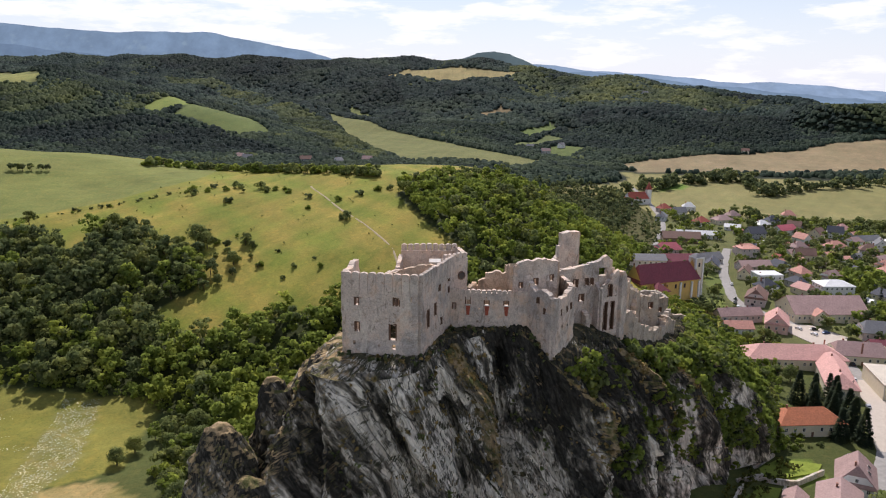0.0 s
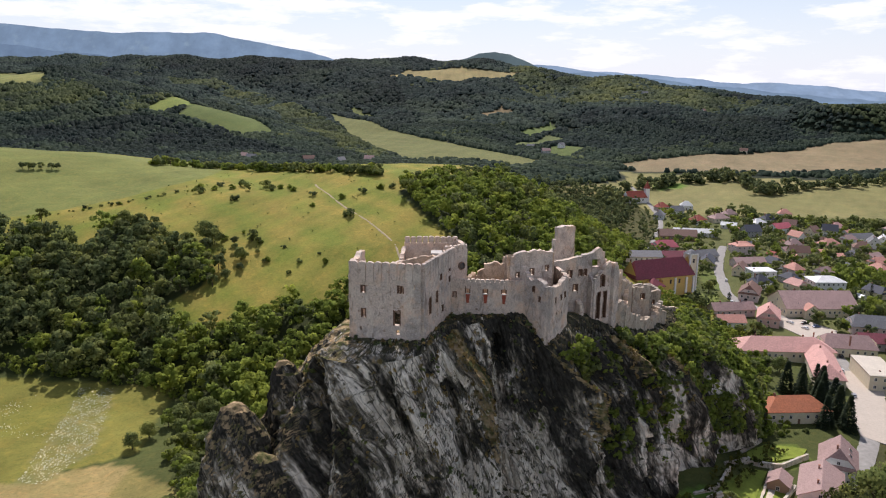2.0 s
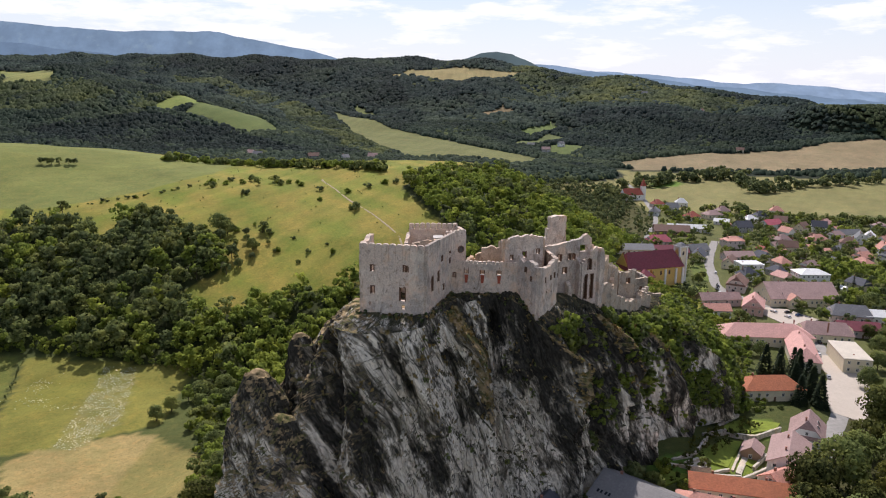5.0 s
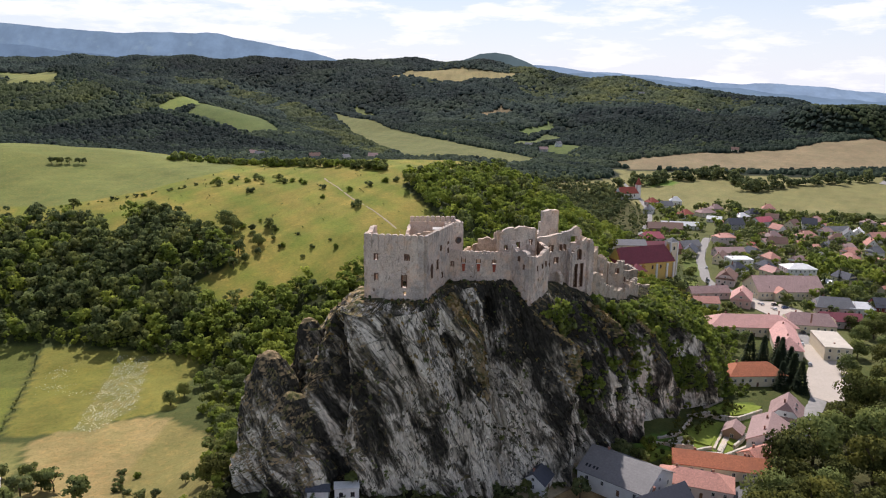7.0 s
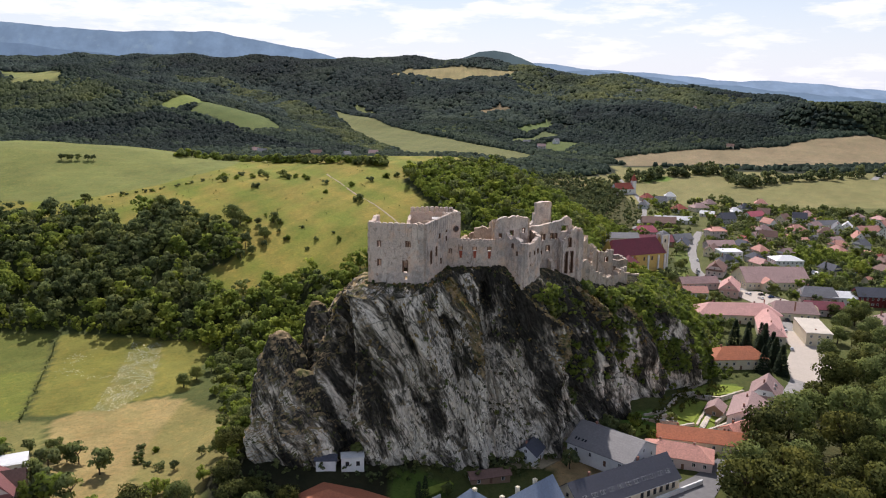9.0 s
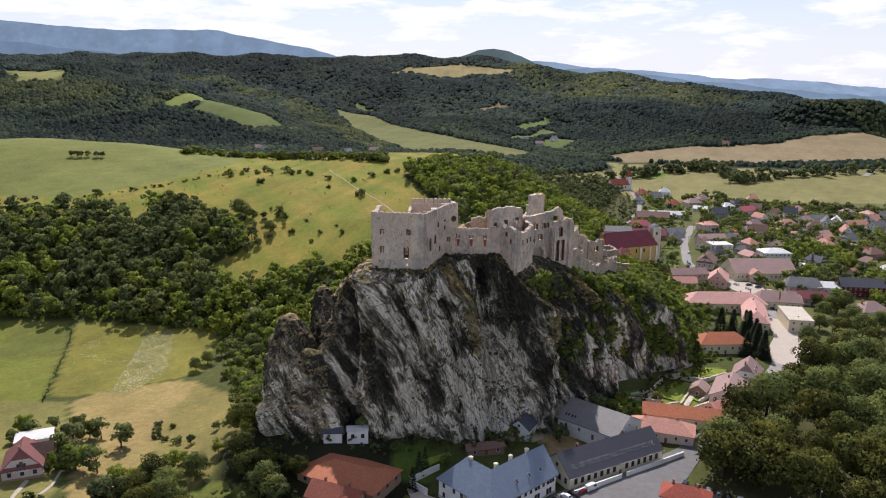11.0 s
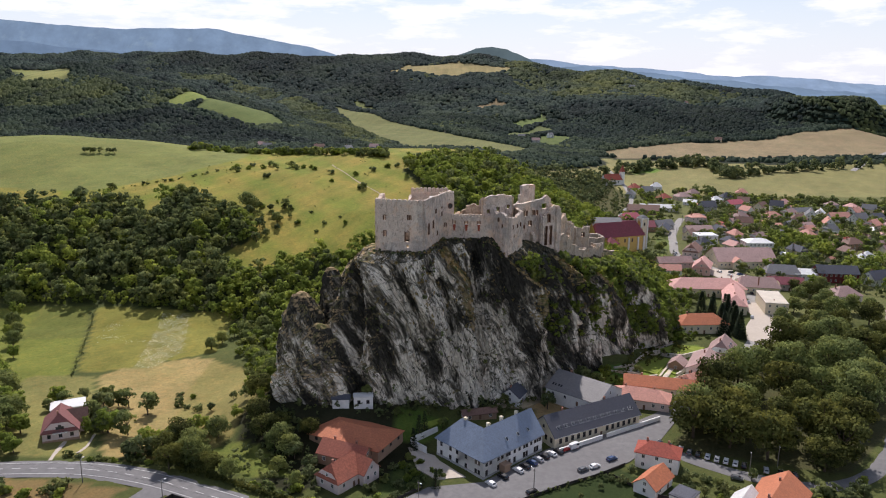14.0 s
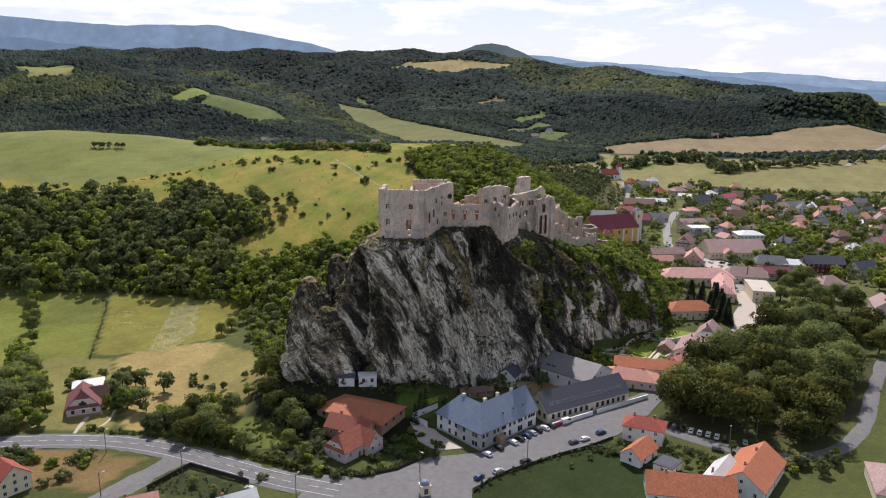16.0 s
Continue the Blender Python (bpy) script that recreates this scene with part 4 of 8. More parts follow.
w = wall_piece("keep_wall", D, E, 60, [(0, 87.4), (1, 86)], 1.3, [(7, 79, 1.1, 2)], ragged=0.3, seed=7)
wall_piece("inner_wall", (-13, 209), (1.6, 204.6), 62, [(0, 81), (0.4, 83.5), (0.8, 84.6), (1, 85)], 1.2, [(5, 78, 1.2, 2.2)], STONE_WARM, ragged=0.5, seed=8)
wall_piece("inner_wall", (-12, 206), (-11, 220), 62, [(0, 80), (1, 84.5)], 1.2, (), STONE, ragged=0.6, seed=9)
wall_piece("inner_wall", (-17, 207), (-12, 208), 62, 78.5, 1.1, (), STONE_WARM, ragged=1.2, seed=10)
bm = bmesh.new()
box(bm, -2.4, 0.9, 206.6, 211.0, 84.4, 84.9)
part("roof_terrace", bm, plain("pale screed", (0.46, 0.43, 0.39), 0.85, vary=0.12), castle, "pale bare roof terrace slab")

CUR = ((3.6, 201.2), (26.5, 199.6))
w = wall_piece("curtain_wall", *CUR, 64, 77.9, 1.4, [(1.2, 74.0, 0.8, 1.5), (5.0, 75.4, 1.1, 2.1), (10.2, 75.6, 1.1, 2.2), (15.6, 75.6, 1.1, 2.1), (8.2, 73.4, 0.35, 0.6)], seed=11)
merlons(*CUR, 76.0, 78.9, 1.45, 0.92, w)
red = plain("faded red boards", (0.36, 0.085, 0.045), 0.7, vary=0.25, size=0.6)
for s in (5.0, 10.2, 15.6):
    p = Vector((*CUR[0], 0)).lerp(Vector((*CUR[1], 0)), s / 22.95)
    bm = bmesh.new()
    v = box(bm, p.x - 0.62, p.x + 0.62, p.y - 1.15, p.y - 0.68, 71.6, 74.4)
    for q in v[:4]:
        q.co.x = p.x + (q.co.x - p.x) * 0.6
        q.co.y = p.y - 0.72 + (q.co.y - p.y + 0.72) * 0.3
    shaft = part("window_chute", bm, red, castle, "faded red boarded bay under a window")
    bm = bmesh.new()
    box(bm, p.x - 0.78, p.x + 0.78, p.y - 1.25, p.y - 0.66, 74.4, 74.62)
    part("sill", bm, plain("pale dressed stone", (0.6, 0.57, 0.52), 0.9, vary=0.15) if s == 5.0 else bpy.data.materials["pale dressed stone"], shaft, "pale stone sill")
wall_piece("ruined_wall", (11, 213), (22, 211.5), 64, [(0, 77.5), (0.25, 80.2), (0.6, 81.6), (1, 80.5)], 1.6, (), STONE_WARM, ragged=1.2, seed=12)
wall_piece("ruined_wall", (9, 208.5), (11, 213), 64, [(0, 77), (1, 78)], 1.3, (), STONE_WARM, ragged=0.8, seed=13)

# palace block
wall_piece("palace_wall", (21, 203), (33.5, 204.6), 60, [(0, 85.2), (0.05, 86.0), (0.3, 86.6), (0.6, 87.2), (1, 86.4)], 1.6, [(6.5, 80.5, 1.0, 1.8), (11, 81.5, 0.9, 1.6), (7.2, 74.0, 2.2, 2.6), (5.0, 70.6, 0.9, 2.6), (6.6, 70.2, 0.9, 3.2), (8.4, 70.6, 0.9, 2.4), (2.2, 79.6, 0.8, 1.4)], ragged=0.5, seed=14)
wall_piece("palace_wall", (33.5, 204.6), (34.8, 217), 60, [(0, 86.2), (0.5, 84.5), (1, 80.5)], 1.4, [(5, 76, 1.2, 2)], STONE_WARM, ragged=0.5, seed=15)
wall_piece("palace_wall", (20.5, 216), (21, 203), 62, [(0, 82), (1, 85.6)], 1.4, (), STONE_WARM, ragged=0.7, seed=16)
wall_piece("palace_wall", (34.8, 216.4), (54.0, 223.6), 54, [(0, 80.2), (0.25, 80.9), (0.5, 81.6), (0.75, 82.6), (0.86, 84.2), (0.94, 82.8), (1, 80.2)], 1.5,
           [(3.6, 75.8, 1.3, 2.0), (7.0, 76.0, 1.3, 2.2), (10.8, 76.2, 1.0, 2.0), (12.6, 76.2, 1.0, 2.0), (16.4, 79.0, 2.6, 2.2), (6.0, 69.8, 0.9, 1.4), (2.6, 72.0, 0.8, 1.2), (9.2, 71.4, 1.4, 2.0)], ragged=0.45, seed=17)
wall_piece("palace_wall", (36, 236), (56, 240), 52, [(0, 74), (0.4, 77), (1, 72)], 1.5, [(6, 68, 1.2, 2)], STONE_WARM, ragged=1.2, seed=18)
# chapel front with its tall lancets
wall_piece("chapel_wall", (49.2, 218.2), (55.0, 221.6), 54, [(0, 74.6), (0.3, 76.0), (0.6, 78.4), (1, 79.8)], 1.3,
           [(3.3, 73.6, 1.4, 3.4), (3.3, 75.6, 0.8, 0.6), (1.9, 65.6, 1.25, 8.0), (1.9, 69.9, 0.7, 0.7), (4.6, 65.6, 1.25, 8.0), (4.6, 69.9, 0.7, 0.7)], ragged=0.3, seed=19)
wall_piece("buttress", (49.2, 218.2), (48.0, 221.6), 54, [(0, 74), (1, 76.5)], 1.0, (), STONE, ragged=0.3, seed=20)
wall_piece("buttress", (55.6, 221.6), (58.0, 224.8), 52, [(0, 79.4), (0.5, 78.8), (1, 76)], 2.0, (), STONE, ragged=0.5, seed=21)
wall_piece("buttress", (44.6, 218.6), (45.6, 216.6), 54, [(0, 68), (1, 66.5)], 1.6, (), STONE, ragged=0.4, seed=47)
# bastion standing forward
wall_piece("bastion_wall", (25.6, 199.4), (30.8, 190.8), 54, [(0, 81.2), (0.3, 80.0), (0.6, 81.4), (1, 79.4)], 1.5, [(4.5, 77.4, 0.9, 1.6), (7.4, 75, 0.6, 1.4)], ragged=0.7, seed=22)
wall_piece("bastion_wall", (30.8, 190.8), (38.0, 203.2), 52, [(0, 79.4), (0.5, 78.2), (1, 80.2)], 1.5, [(4.0, 74.4, 0.7, 1.5), (8.4, 74.2, 0.8, 1.4), (11.6, 74.4, 0.8, 1.6), (5.4, 70.2, 0.7, 0.8), (9.6, 69.4, 0.5, 0.6)], ragged=0.5, seed=23)
wall_piece("bastion_wall", (38.0, 203.2), (36.6, 216.8), 54, [(0, 80.0), (1, 79.4)], 1.3, [(6, 72, 1, 1.6)], ragged=0.5, seed=24)
# lone gable stump of the upper keep
wall_piece("keep_stump", (37.5, 262), (50.6, 267), 50, [(0, 68.5), (0.1, 70.5), (0.28, 72.5), (0.42, 74.0), (0.44, 82.0), (0.7, 82.9), (1, 82.6)], 2.6, (), STONE, ragged=0.35, seed=25)
wall_piece("keep_stump", (50.6, 267), (48.4, 274), 50, [(0, 82.4), (0.3, 80), (1, 70)], 2.2, (), STONE_WARM, ragged=0.8, seed=26)
wall_piece("ruined_wall", (26, 240), (38, 262), 52, [(0, 71), (0.5, 69), (1, 68.5)], 1.4, [(8, 66, 1, 1.6)], STONE_WARM, ragged=1.2, seed=27)
wall_piece("ruined_wall", (50, 268), (58, 240), 48, [(0, 71), (0.5, 68), (1, 70)], 1.4, [(8, 65, 1, 1.8)], STONE, ragged=1.3, seed=28)
WARD = stone_wall("lichened ward stone", (0.47, 0.39, 0.31))
# east wards stepping down the ridge
for k, (p, q, z0, t0, t1, m) in enumerate([((57, 225.4), (62, 228.6), 40, 67.0, 64.4, WARD), ((62, 228.6), (67, 234), 38, 64.4, 57.8, WARD), ((67, 234), (75.5, 243.5), 36, 57.8, 54.2, WARD),
                                           ((75.5, 243.5), (84, 262), 34, 54.2, 51.4, WARD), ((58, 240), (66, 258), 40, 66, 63, WARD), ((66, 258), (80, 286), 36, 63.5, 52.5, WARD),
                                           ((82, 262), (92, 286), 32, 51, 47.6, WARD), ((80, 286), (86, 306), 32, 52.0, 46.5, WARD), ((58, 232), (62.5, 238), 40, 70.0, 72.6, STONE_WARM), ((62.5, 238), (68, 245), 40, 70.0, 66.2, WARD), ((60, 241), (67, 247), 40, 66, 61, STONE_WARM), ((63, 231), (66, 242), 40, 62, 65, STONE_WARM), ((78, 256), (87, 264), 40, 53.4, 51.2, WARD)]):
    wall_piece("ward_wall", p, q, z0, [(0, t0), (1, t1)], 1.7, (), m, ragged=1.5, step=0.8, seed=30 + k)
for k, (p, q, t0, t1, holes) in enumerate([((70.5, 251.5), (77.5, 254.5), 63.0, 62.6, [(4.4, 59.2, 1.5, 2.0)]), ((77.5, 254.5), (79.5, 263), 62.6, 61.0, [(4, 58.6, 1.2, 2)]), ((70.5, 251.5), (69, 261), 63.2, 64.5, ())]):
    wall_piece("ward_wall", p, q, 40, [(0, t0), (0.35, t0 + 0.5), (1, t1)], 1.5, holes, WARD, ragged=0.9, step=0.8, seed=50 + k)
wall_piece("gate_tower_wall", (88.5, 306), (98.0, 308.5), 28, [(0, 46.4), (1, 46.0)], 1.5, [(2.6, 41.6, 1.5, 2.2), (6.6, 41.0, 1.1, 1.8)], WARD, ragged=0.4, seed=41)
wall_piece("gate_tower_wall", (98.0, 308.5), (96.4, 319), 28, 46.2, 1.5, [(5, 41, 1.3, 2)], WARD, ragged=0.4, seed=42)
wall_piece("gate_tower_wall", (96.4, 319), (87, 317), 28, 46.4, 1.5, [(4.6, 41, 1.6, 2.6)], WARD, ragged=0.4, seed=43)
wall_piece("gate_tower_wall", (87, 317), (88.5, 306), 28, 46.6, 1.5, [(5, 41, 1.2, 2)], WARD, ragged=0.4, seed=44)
wall_piece("ward_wall", (66, 270), (69.4, 272.5), 44, [(0, 67.0), (0.5, 66.6), (1, 64)], 1.8, (), WARD, ragged=0.6, seed=45)
wall_piece("ward_wall", (97, 309), (108, 312), 26, [(0, 39.5), (1, 37.0)], 1.2, (), WARD, ragged=0.6, seed=46)


# ---- houses ----
WALLS = {k: plain(k + " plaster", c, 0.9, 0.15, vary=0.10, size=1.6) for k, c in dict(
    white=(0.74, 0.73, 0.70), cream=(0.70, 0.62, 0.46), ochre=(0.62, 0.42, 0.14), pink=(0.62, 0.42, 0.36), grey=(0.42, 0.41, 0.40), brown=(0.33, 0.22, 0.15), maroon=(0.16, 0.035, 0.035), rose=(0.60, 0.50, 0.47)).items()}
ROOFS = {k: roofing(k + " roof", c) for k, c in dict(
    red=(0.36, 0.085, 0.055), orange=(0.50, 0.17, 0.08), coral=(0.62, 0.30, 0.23), pink=(0.66, 0.36, 0.31), maroon=(0.235, 0.058, 0.075), brown=(0.22, 0.125, 0.095), grey=(0.20, 0.20, 0.205), slate=(0.075, 0.08, 0.10), mauve=(0.40, 0.265, 0.24), magenta=(0.45, 0.10, 0.13), rust=(0.31, 0.10, 0.062)).items()}
ROOFS["blue"] = roofing("blue-grey sheet roof", (0.20, 0.25, 0.33), 0.5, 0.5, 0.16, 0.5)
ROOFS["wine"] = roofing("wine-brown tile roof", (0.23, 0.085, 0.078))
ROOFS["sand"] = roofing("sandy flat roof", (0.62, 0.55, 0.45), 0.6, 0.8, 0.08)
ROOFS["ash"] = roofing("ash-grey sheet roof", (0.20, 0.19, 0.185), 0.5, 0.6, 0.15, 0.35)
ROOFS["dark"] = roofing("charcoal sheet roof", (0.062, 0.064, 0.08), 0.45, 0.55, 0.15, 0.4)
ROOFS["pale"] = roofing("pale sheet roof", (0.74, 0.74, 0.72), 0.6, 0.5, 0.08, 0.4)
FRAME = plain("painted window frame", (0.66, 0.65, 0.62), 0.6, vary=0.1)
DARKFRAME = plain("dark window frame", (0.09, 0.07, 0.06), 0.6, vary=0.1)
DOORWOOD = plain("brown door", (0.16, 0.085, 0.05), 0.6, vary=0.2, size=0.4)
BRICK = plain("chimney brick", (0.34, 0.17, 0.12), 0.9, vary=0.3, size=0.4)
GLASS = Nodes("window glass", 0.08, 0.6).colour((0.022, 0.026, 0.032))
TIN = plain("zinc gutter", (0.35, 0.36, 0.37), 0.45, 0.5, 0.6, vary=0.1)
_frames = {}


def window(parent, x, y, z, turn, w, h, dark=False):
    """A window set on a wall: frame with its pane under it. turn: degrees, 0 looks to -y."""
    key = (round(w, 2), round(h, 2), dark)
    if key not in _frames:
        bm = bmesh.new()
        t = 0.12
        for b in ((-w / 2 - t, -w / 2 + 0.02, -h / 2, h / 2), (w / 2 - 0.02, w / 2 + t, -h / 2, h / 2), (-w / 2 - t, w / 2 + t, h / 2, h / 2 + t), (-w / 2 - t - 0.06, w / 2 + t + 0.06, -h / 2 - t, -h / 2), (-0.04, 0.04, -h / 2, h / 2)):
            box(bm, b[0], b[1], -0.07, 0.05, b[2], b[3])
        fr = bpy.data.meshes.new("window")
        bm.to_mesh(fr)
        bm.free()
        fr.materials.append(DARKFRAME if dark else FRAME)
        bm = bmesh.new()
        box(bm, -w / 2, w / 2, -0.03, 0.04, -h / 2, h / 2)
        pn = bpy.data.meshes.new("pane")
        bm.to_mesh(pn)
        bm.free()
        pn.materials.append(GLASS)
        _frames[key] = (fr, pn)
    fr, pn = _frames[key]
    ob = new("window", fr)
    ob.parent = parent
    ob.matrix_local = pose(x, y, z, 0, 0, turn)
    pane = new("pane", pn)
    pane.parent = ob
    return ob


def roof_mesh(L, W, eave, rise, kind, over=0.55, thick=0.22, hip_share=0.5):
    """A closed roof body: gable, hip or half hip."""
    bm = bmesh.new()
    l, w = L / 2 + over, W / 2 + over
    drop = rise * over / (W / 2)
    inset = 0.0 if kind == "gable" else min(l - 0.05, w * (1.0 if kind in ("hip", "left hip") else 0.45))
    right = 0.02 if kind == "left hip" else inset
    lo, hi = eave - drop, eave + rise
    ridge_z = hi
    def ring(dz):
        e = [bm.verts.new(p) for p in ((-l, -w, lo + dz), (l, -w, lo + dz), (l, w, lo + dz), (-l, w, lo + dz))]
        r = [bm.verts.new((-l + inset, 0, ridge_z + dz)), bm.verts.new((l - right, 0, ridge_z + dz))]
        return e, r
    e, r = ring(thick)
    f, s = ring(0.0)
    bm.faces.new((e[0], e[1], r[1], r[0]))
    bm.faces.new((e[2], e[3], r[0], r[1]))
    bm.faces.new((f[1], f[0], s[0], s[1]))
    bm.faces.new((f[3], f[2], s[1], s[0]))
    if inset:
        bm.faces.new((e[1], e[2], r[1]))
        bm.faces.new((e[3], e[0], r[0]))
        bm.faces.new((f[2], f[1], s[1]))
        bm.faces.new((f[0], f[3], s[0]))
        for i in range(4):
            k = (i + 1) % 4
            bm.faces.new((f[i], f[k], e[k], e[i]))
    else:
        bm.faces.new((f[0], f[1], e[1], e[0]))
        bm.faces.new((f[2], f[3], e[3], e[2]))
        for a, b, c in ((1, 2, 1), (3, 0, 0)):
            bm.faces.new((f[a], s[c], r[c], e[a]))
            bm.faces.new((s[c], f[b], e[b], r[c]))
    bmesh.ops.recalc_face_normals(bm, faces=bm.faces)
    return bm


def wall_mesh(L, W, eave, rise, kind, base=-2.0):
    bm = bmesh.new()
    l, w = L / 2, W / 2
    v = box(bm, -l, l, -w, w, base, eave)
    if kind == "gable" or kind == "half":
        k = 1.0 if kind == "gable" else 0.55
        for sx in (-l, l):
            a, b = bm.verts.new((sx, -w, eave)), bm.verts.new((sx, w, eave))
            c, d = bm.verts.new((sx, w * (1 - k), eave + rise * k)), bm.verts.new((sx, -w * (1 - k), eave + rise * k))
            q = [a, b, c, d] if k < 1 else [a, b, c]
            bm.faces.new(q)
    return bm


def house(x, y, turn, L, W, eave, rise, wall="white", roof="red", kind="gable", rows=1, gap=3.2, chimneys=1, label="", z=None, name="house", category="house", group="village houses", door=True, attic=True, dark=False, sides=(0, 1, 3), size=(1.0, 1.35), extra=None):
    seed = int(abs(x * 7 + y * 13)) % 97
    h = thing(name, x, y, z, turn, label or f"{wall} rendered village house with a {roof} {'hipped' if kind == 'hip' else 'pitched'} roof", category, group)
    part("wall", wall_mesh(L, W, eave, rise, kind), WALLS[wall], h)
    if kind == "flat":
        bm = bmesh.new()
        box(bm, -L / 2 - 0.2, L / 2 + 0.2, -W / 2 - 0.2, W / 2 + 0.2, eave, eave + 0.35)
        box(bm, -L / 2 + 0.6, L / 2 - 0.6, -W / 2 + 0.6, W / 2 - 0.6, eave + 0.35, eave + 0.42)
        part("roof", bm, ROOFS[roof], h)
    else:
        part("roof", roof_mesh(L, W, eave, rise, kind), ROOFS[roof], h)
    ww, wh = size
    spec = {0: (L, 0, -W / 2 - 0.02, 0), 1: (W, L / 2 + 0.02, 0, 90), 2: (L, 0, W / 2 + 0.02, 180), 3: (W, -L / 2 - 0.02, 0, -90)}
    storey = eave / rows
    for s in sides:
        span, cx, cy, a = spec[s]
        n = max(1, int((span - 1.2) / gap))
        for r in range(rows):
            zc = storey * (r + 0.56)
            for k in range(n):
                u = (k + 0.5 - n / 2) * (span / n) * 0.94
                if door and s == 0 and r == 0 and k == n // 2:
                    bm = bmesh.new()
                    box(bm, u - 0.5, u + 0.5, -W / 2 - 0.08, -W / 2 + 0.05, 0.0, 2.05)
                    part("door", bm, DOORWOOD, h)
                    continue
                px, py = (u, cy) if a in (0, 180) else (cx, u)
                window(h, px, py, zc, a, ww, wh, dark)
        if attic and kind != "flat" and s in (1, 3) and rise > 2.4 and kind != "hip":
            window(h, cx, 0, eave + rise * 0.3, a, 0.9, 1.1, dark)
    for c in range(chimneys):
        cx = (-0.28 + 0.5 * c) * L
        bm = bmesh.new()
        cy = 0.5 + 0.3 * (seed % 3)
        top = eave + rise + 0.9
        box(bm, cx - 0.35, cx + 0.35, cy - 0.3, cy + 0.3, eave + 0.3, top)
        box(bm, cx - 0.43, cx + 0.43, cy - 0.38, cy + 0.38, top - 0.22, top - 0.05)
        part("chimney", bm, BRICK, h)
    if extra:
        extra(h)
    return h


def skylight(h, x, y, z, pitch, w=0.8, l=1.2, turn=0):
    bm = bmesh.new()
    box(bm, -w / 2 - 0.08, w / 2 + 0.08, -l / 2 - 0.08, l / 2 + 0.08, -0.1, 0.1)
    fr = part("skylight", bm, FRAME, h)
    fr.matrix_local = pose(x, y, z, pitch, 0, turn)
    bm = bmesh.new()
    box(bm, -w / 2, w / 2, -l / 2, l / 2, 0.05, 0.14)
    part("pane", bm, GLASS, fr)


def gutter(h, L, W, eave, over=0.6):
    for s in (-1, 1):
        bm = bmesh.new()
        box(bm, -L / 2 - 0.5, L / 2 + 0.5, s * (W / 2 + over) - 0.08, s * (W / 2 + over) + 0.08, eave - 0.5, eave - 0.34)
        part("gutter", bm, TIN, h)


# manor house with its blue roof
MT = 42.5
manor = thing("manor_house", 21.6, 137.2, 0.0, MT, "two-storey white manor house with a blue-grey hipped roof", "manor house")
part("wall", wall_mesh(31.5, 13, 7.3, 7.0, "hip", -3), WALLS["white"], manor).location = (0, -5.5, 0)
bm = bmesh.new()
bm.faces.new([bm.verts.new(p) for p in ((15.72, -12, 7.3), (15.72, 1, 7.3), (15.72, -5.5, 14.4))])
part("gable", bm, WALLS["white"], manor)
b = part("wall", wall_mesh(13, 24, 7.3, 6.6, "hip", -3), WALLS["white"], manor)
b.location = (-9.25, 0, 0)
part("roof", roof_mesh(31.5, 13, 7.3, 7.4, "left hip", 0.7), ROOFS["blue"], manor).location = (0, -5.5, 0)
b = part("roof", roof_mesh(24, 13, 7.3, 7.4, "hip", 0.7), ROOFS["blue"], manor)
b.matrix_local = pose(-9.25, 0, 0.03, 0, 0, 90)
for k, u in enumerate((-14.2, -12.2, -8.2, -6.2, -3.6, -2.4, 0.4, 3.0, 5.6, 7.0, 9.4, 11.6, 13.0, 14.4)):
    window(manor, u, -12.02, 5.4, 0, 0.9, 1.7, True)
    if k % 3 != 1:
        window(manor, u, -12.02, 1.9, 0, 0.9, 1.9, True)
for u in (-9.5, -8.0, -3.0, 1.5, 5.0, 9.8):
    window(manor, -15.78, u - 0.3, 5.4, -90, 0.9, 1.7, True)
    window(manor, -15.78, u - 0.3, 1.8, -90, 0.9, 1.5, True)
bm = bmesh.new()
box(bm, -15.95, -15.72, -12.1, 12, -1, 0.9)
box(bm, -15.9, 15.8, -12.2, -11.98, -1, 0.8)
part("plinth", bm, WALLS["grey"], manor)
bm = bmesh.new()
box(bm, -7.6, -4.6, -14.6, -12.0, 0, 2.9)
box(bm, -7.9, -4.3, -15.0, -12.0, 2.9, 3.3)
part("porch", bm, WALLS["brown"], manor, "dark entrance porch")
bm = bmesh.new()
box(bm, -16.4, 16.1, -12.75, -12.5, 6.35, 6.55)
part("gutter", bm, TIN, manor)
for u in (-2, 4, 9.5):
    skylight(manor, u, -10.2, 10.0, 47)
for cx, cy in ((-9.0, 4.0), (1.5, -4.0), (-6, -4.5), (9, -4.5)):
    bm = bmesh.new()
    box(bm, cx - 0.5, cx + 0.5, cy - 0.5, cy + 0.5, 11, 15.6)
    box(bm, cx - 0.6, cx + 0.6, cy - 0.6, cy + 0.6, 15.2, 15.5)
    part("chimney", bm, WALLS["cream"], manor)
# manor forecourt wall
for (ax, ay), (bx, by), hgt in (((-2, 135), (-8, 141), 2.6), ((-8, 141), (2, 150), 2.2), ((47.5, 136.5), (66, 148), 1.9), ((68, 149.2), (93, 164.5), 1.9)):
    d = math.hypot(bx - ax, by - ay)
    g = thing("garden_wall", (ax + bx) / 2, (ay + by) / 2, None, math.degrees(math.atan2(by - ay, bx - ax)), "low whitewashed garden wall beside the road", "wall", "garden walls")
    bm = bmesh.new()
    box(bm, -d / 2, d / 2, -0.2, 0.2, -2, hgt)
    part("masonry", bm, WALLS["white"], g)
    bm = bmesh.new()
    box(bm, -d / 2 - 0.05, d / 2 + 0.05, -0.3, 0.3, hgt, hgt + 0.14)
    part("coping", bm, ROOFS["pale"], g)


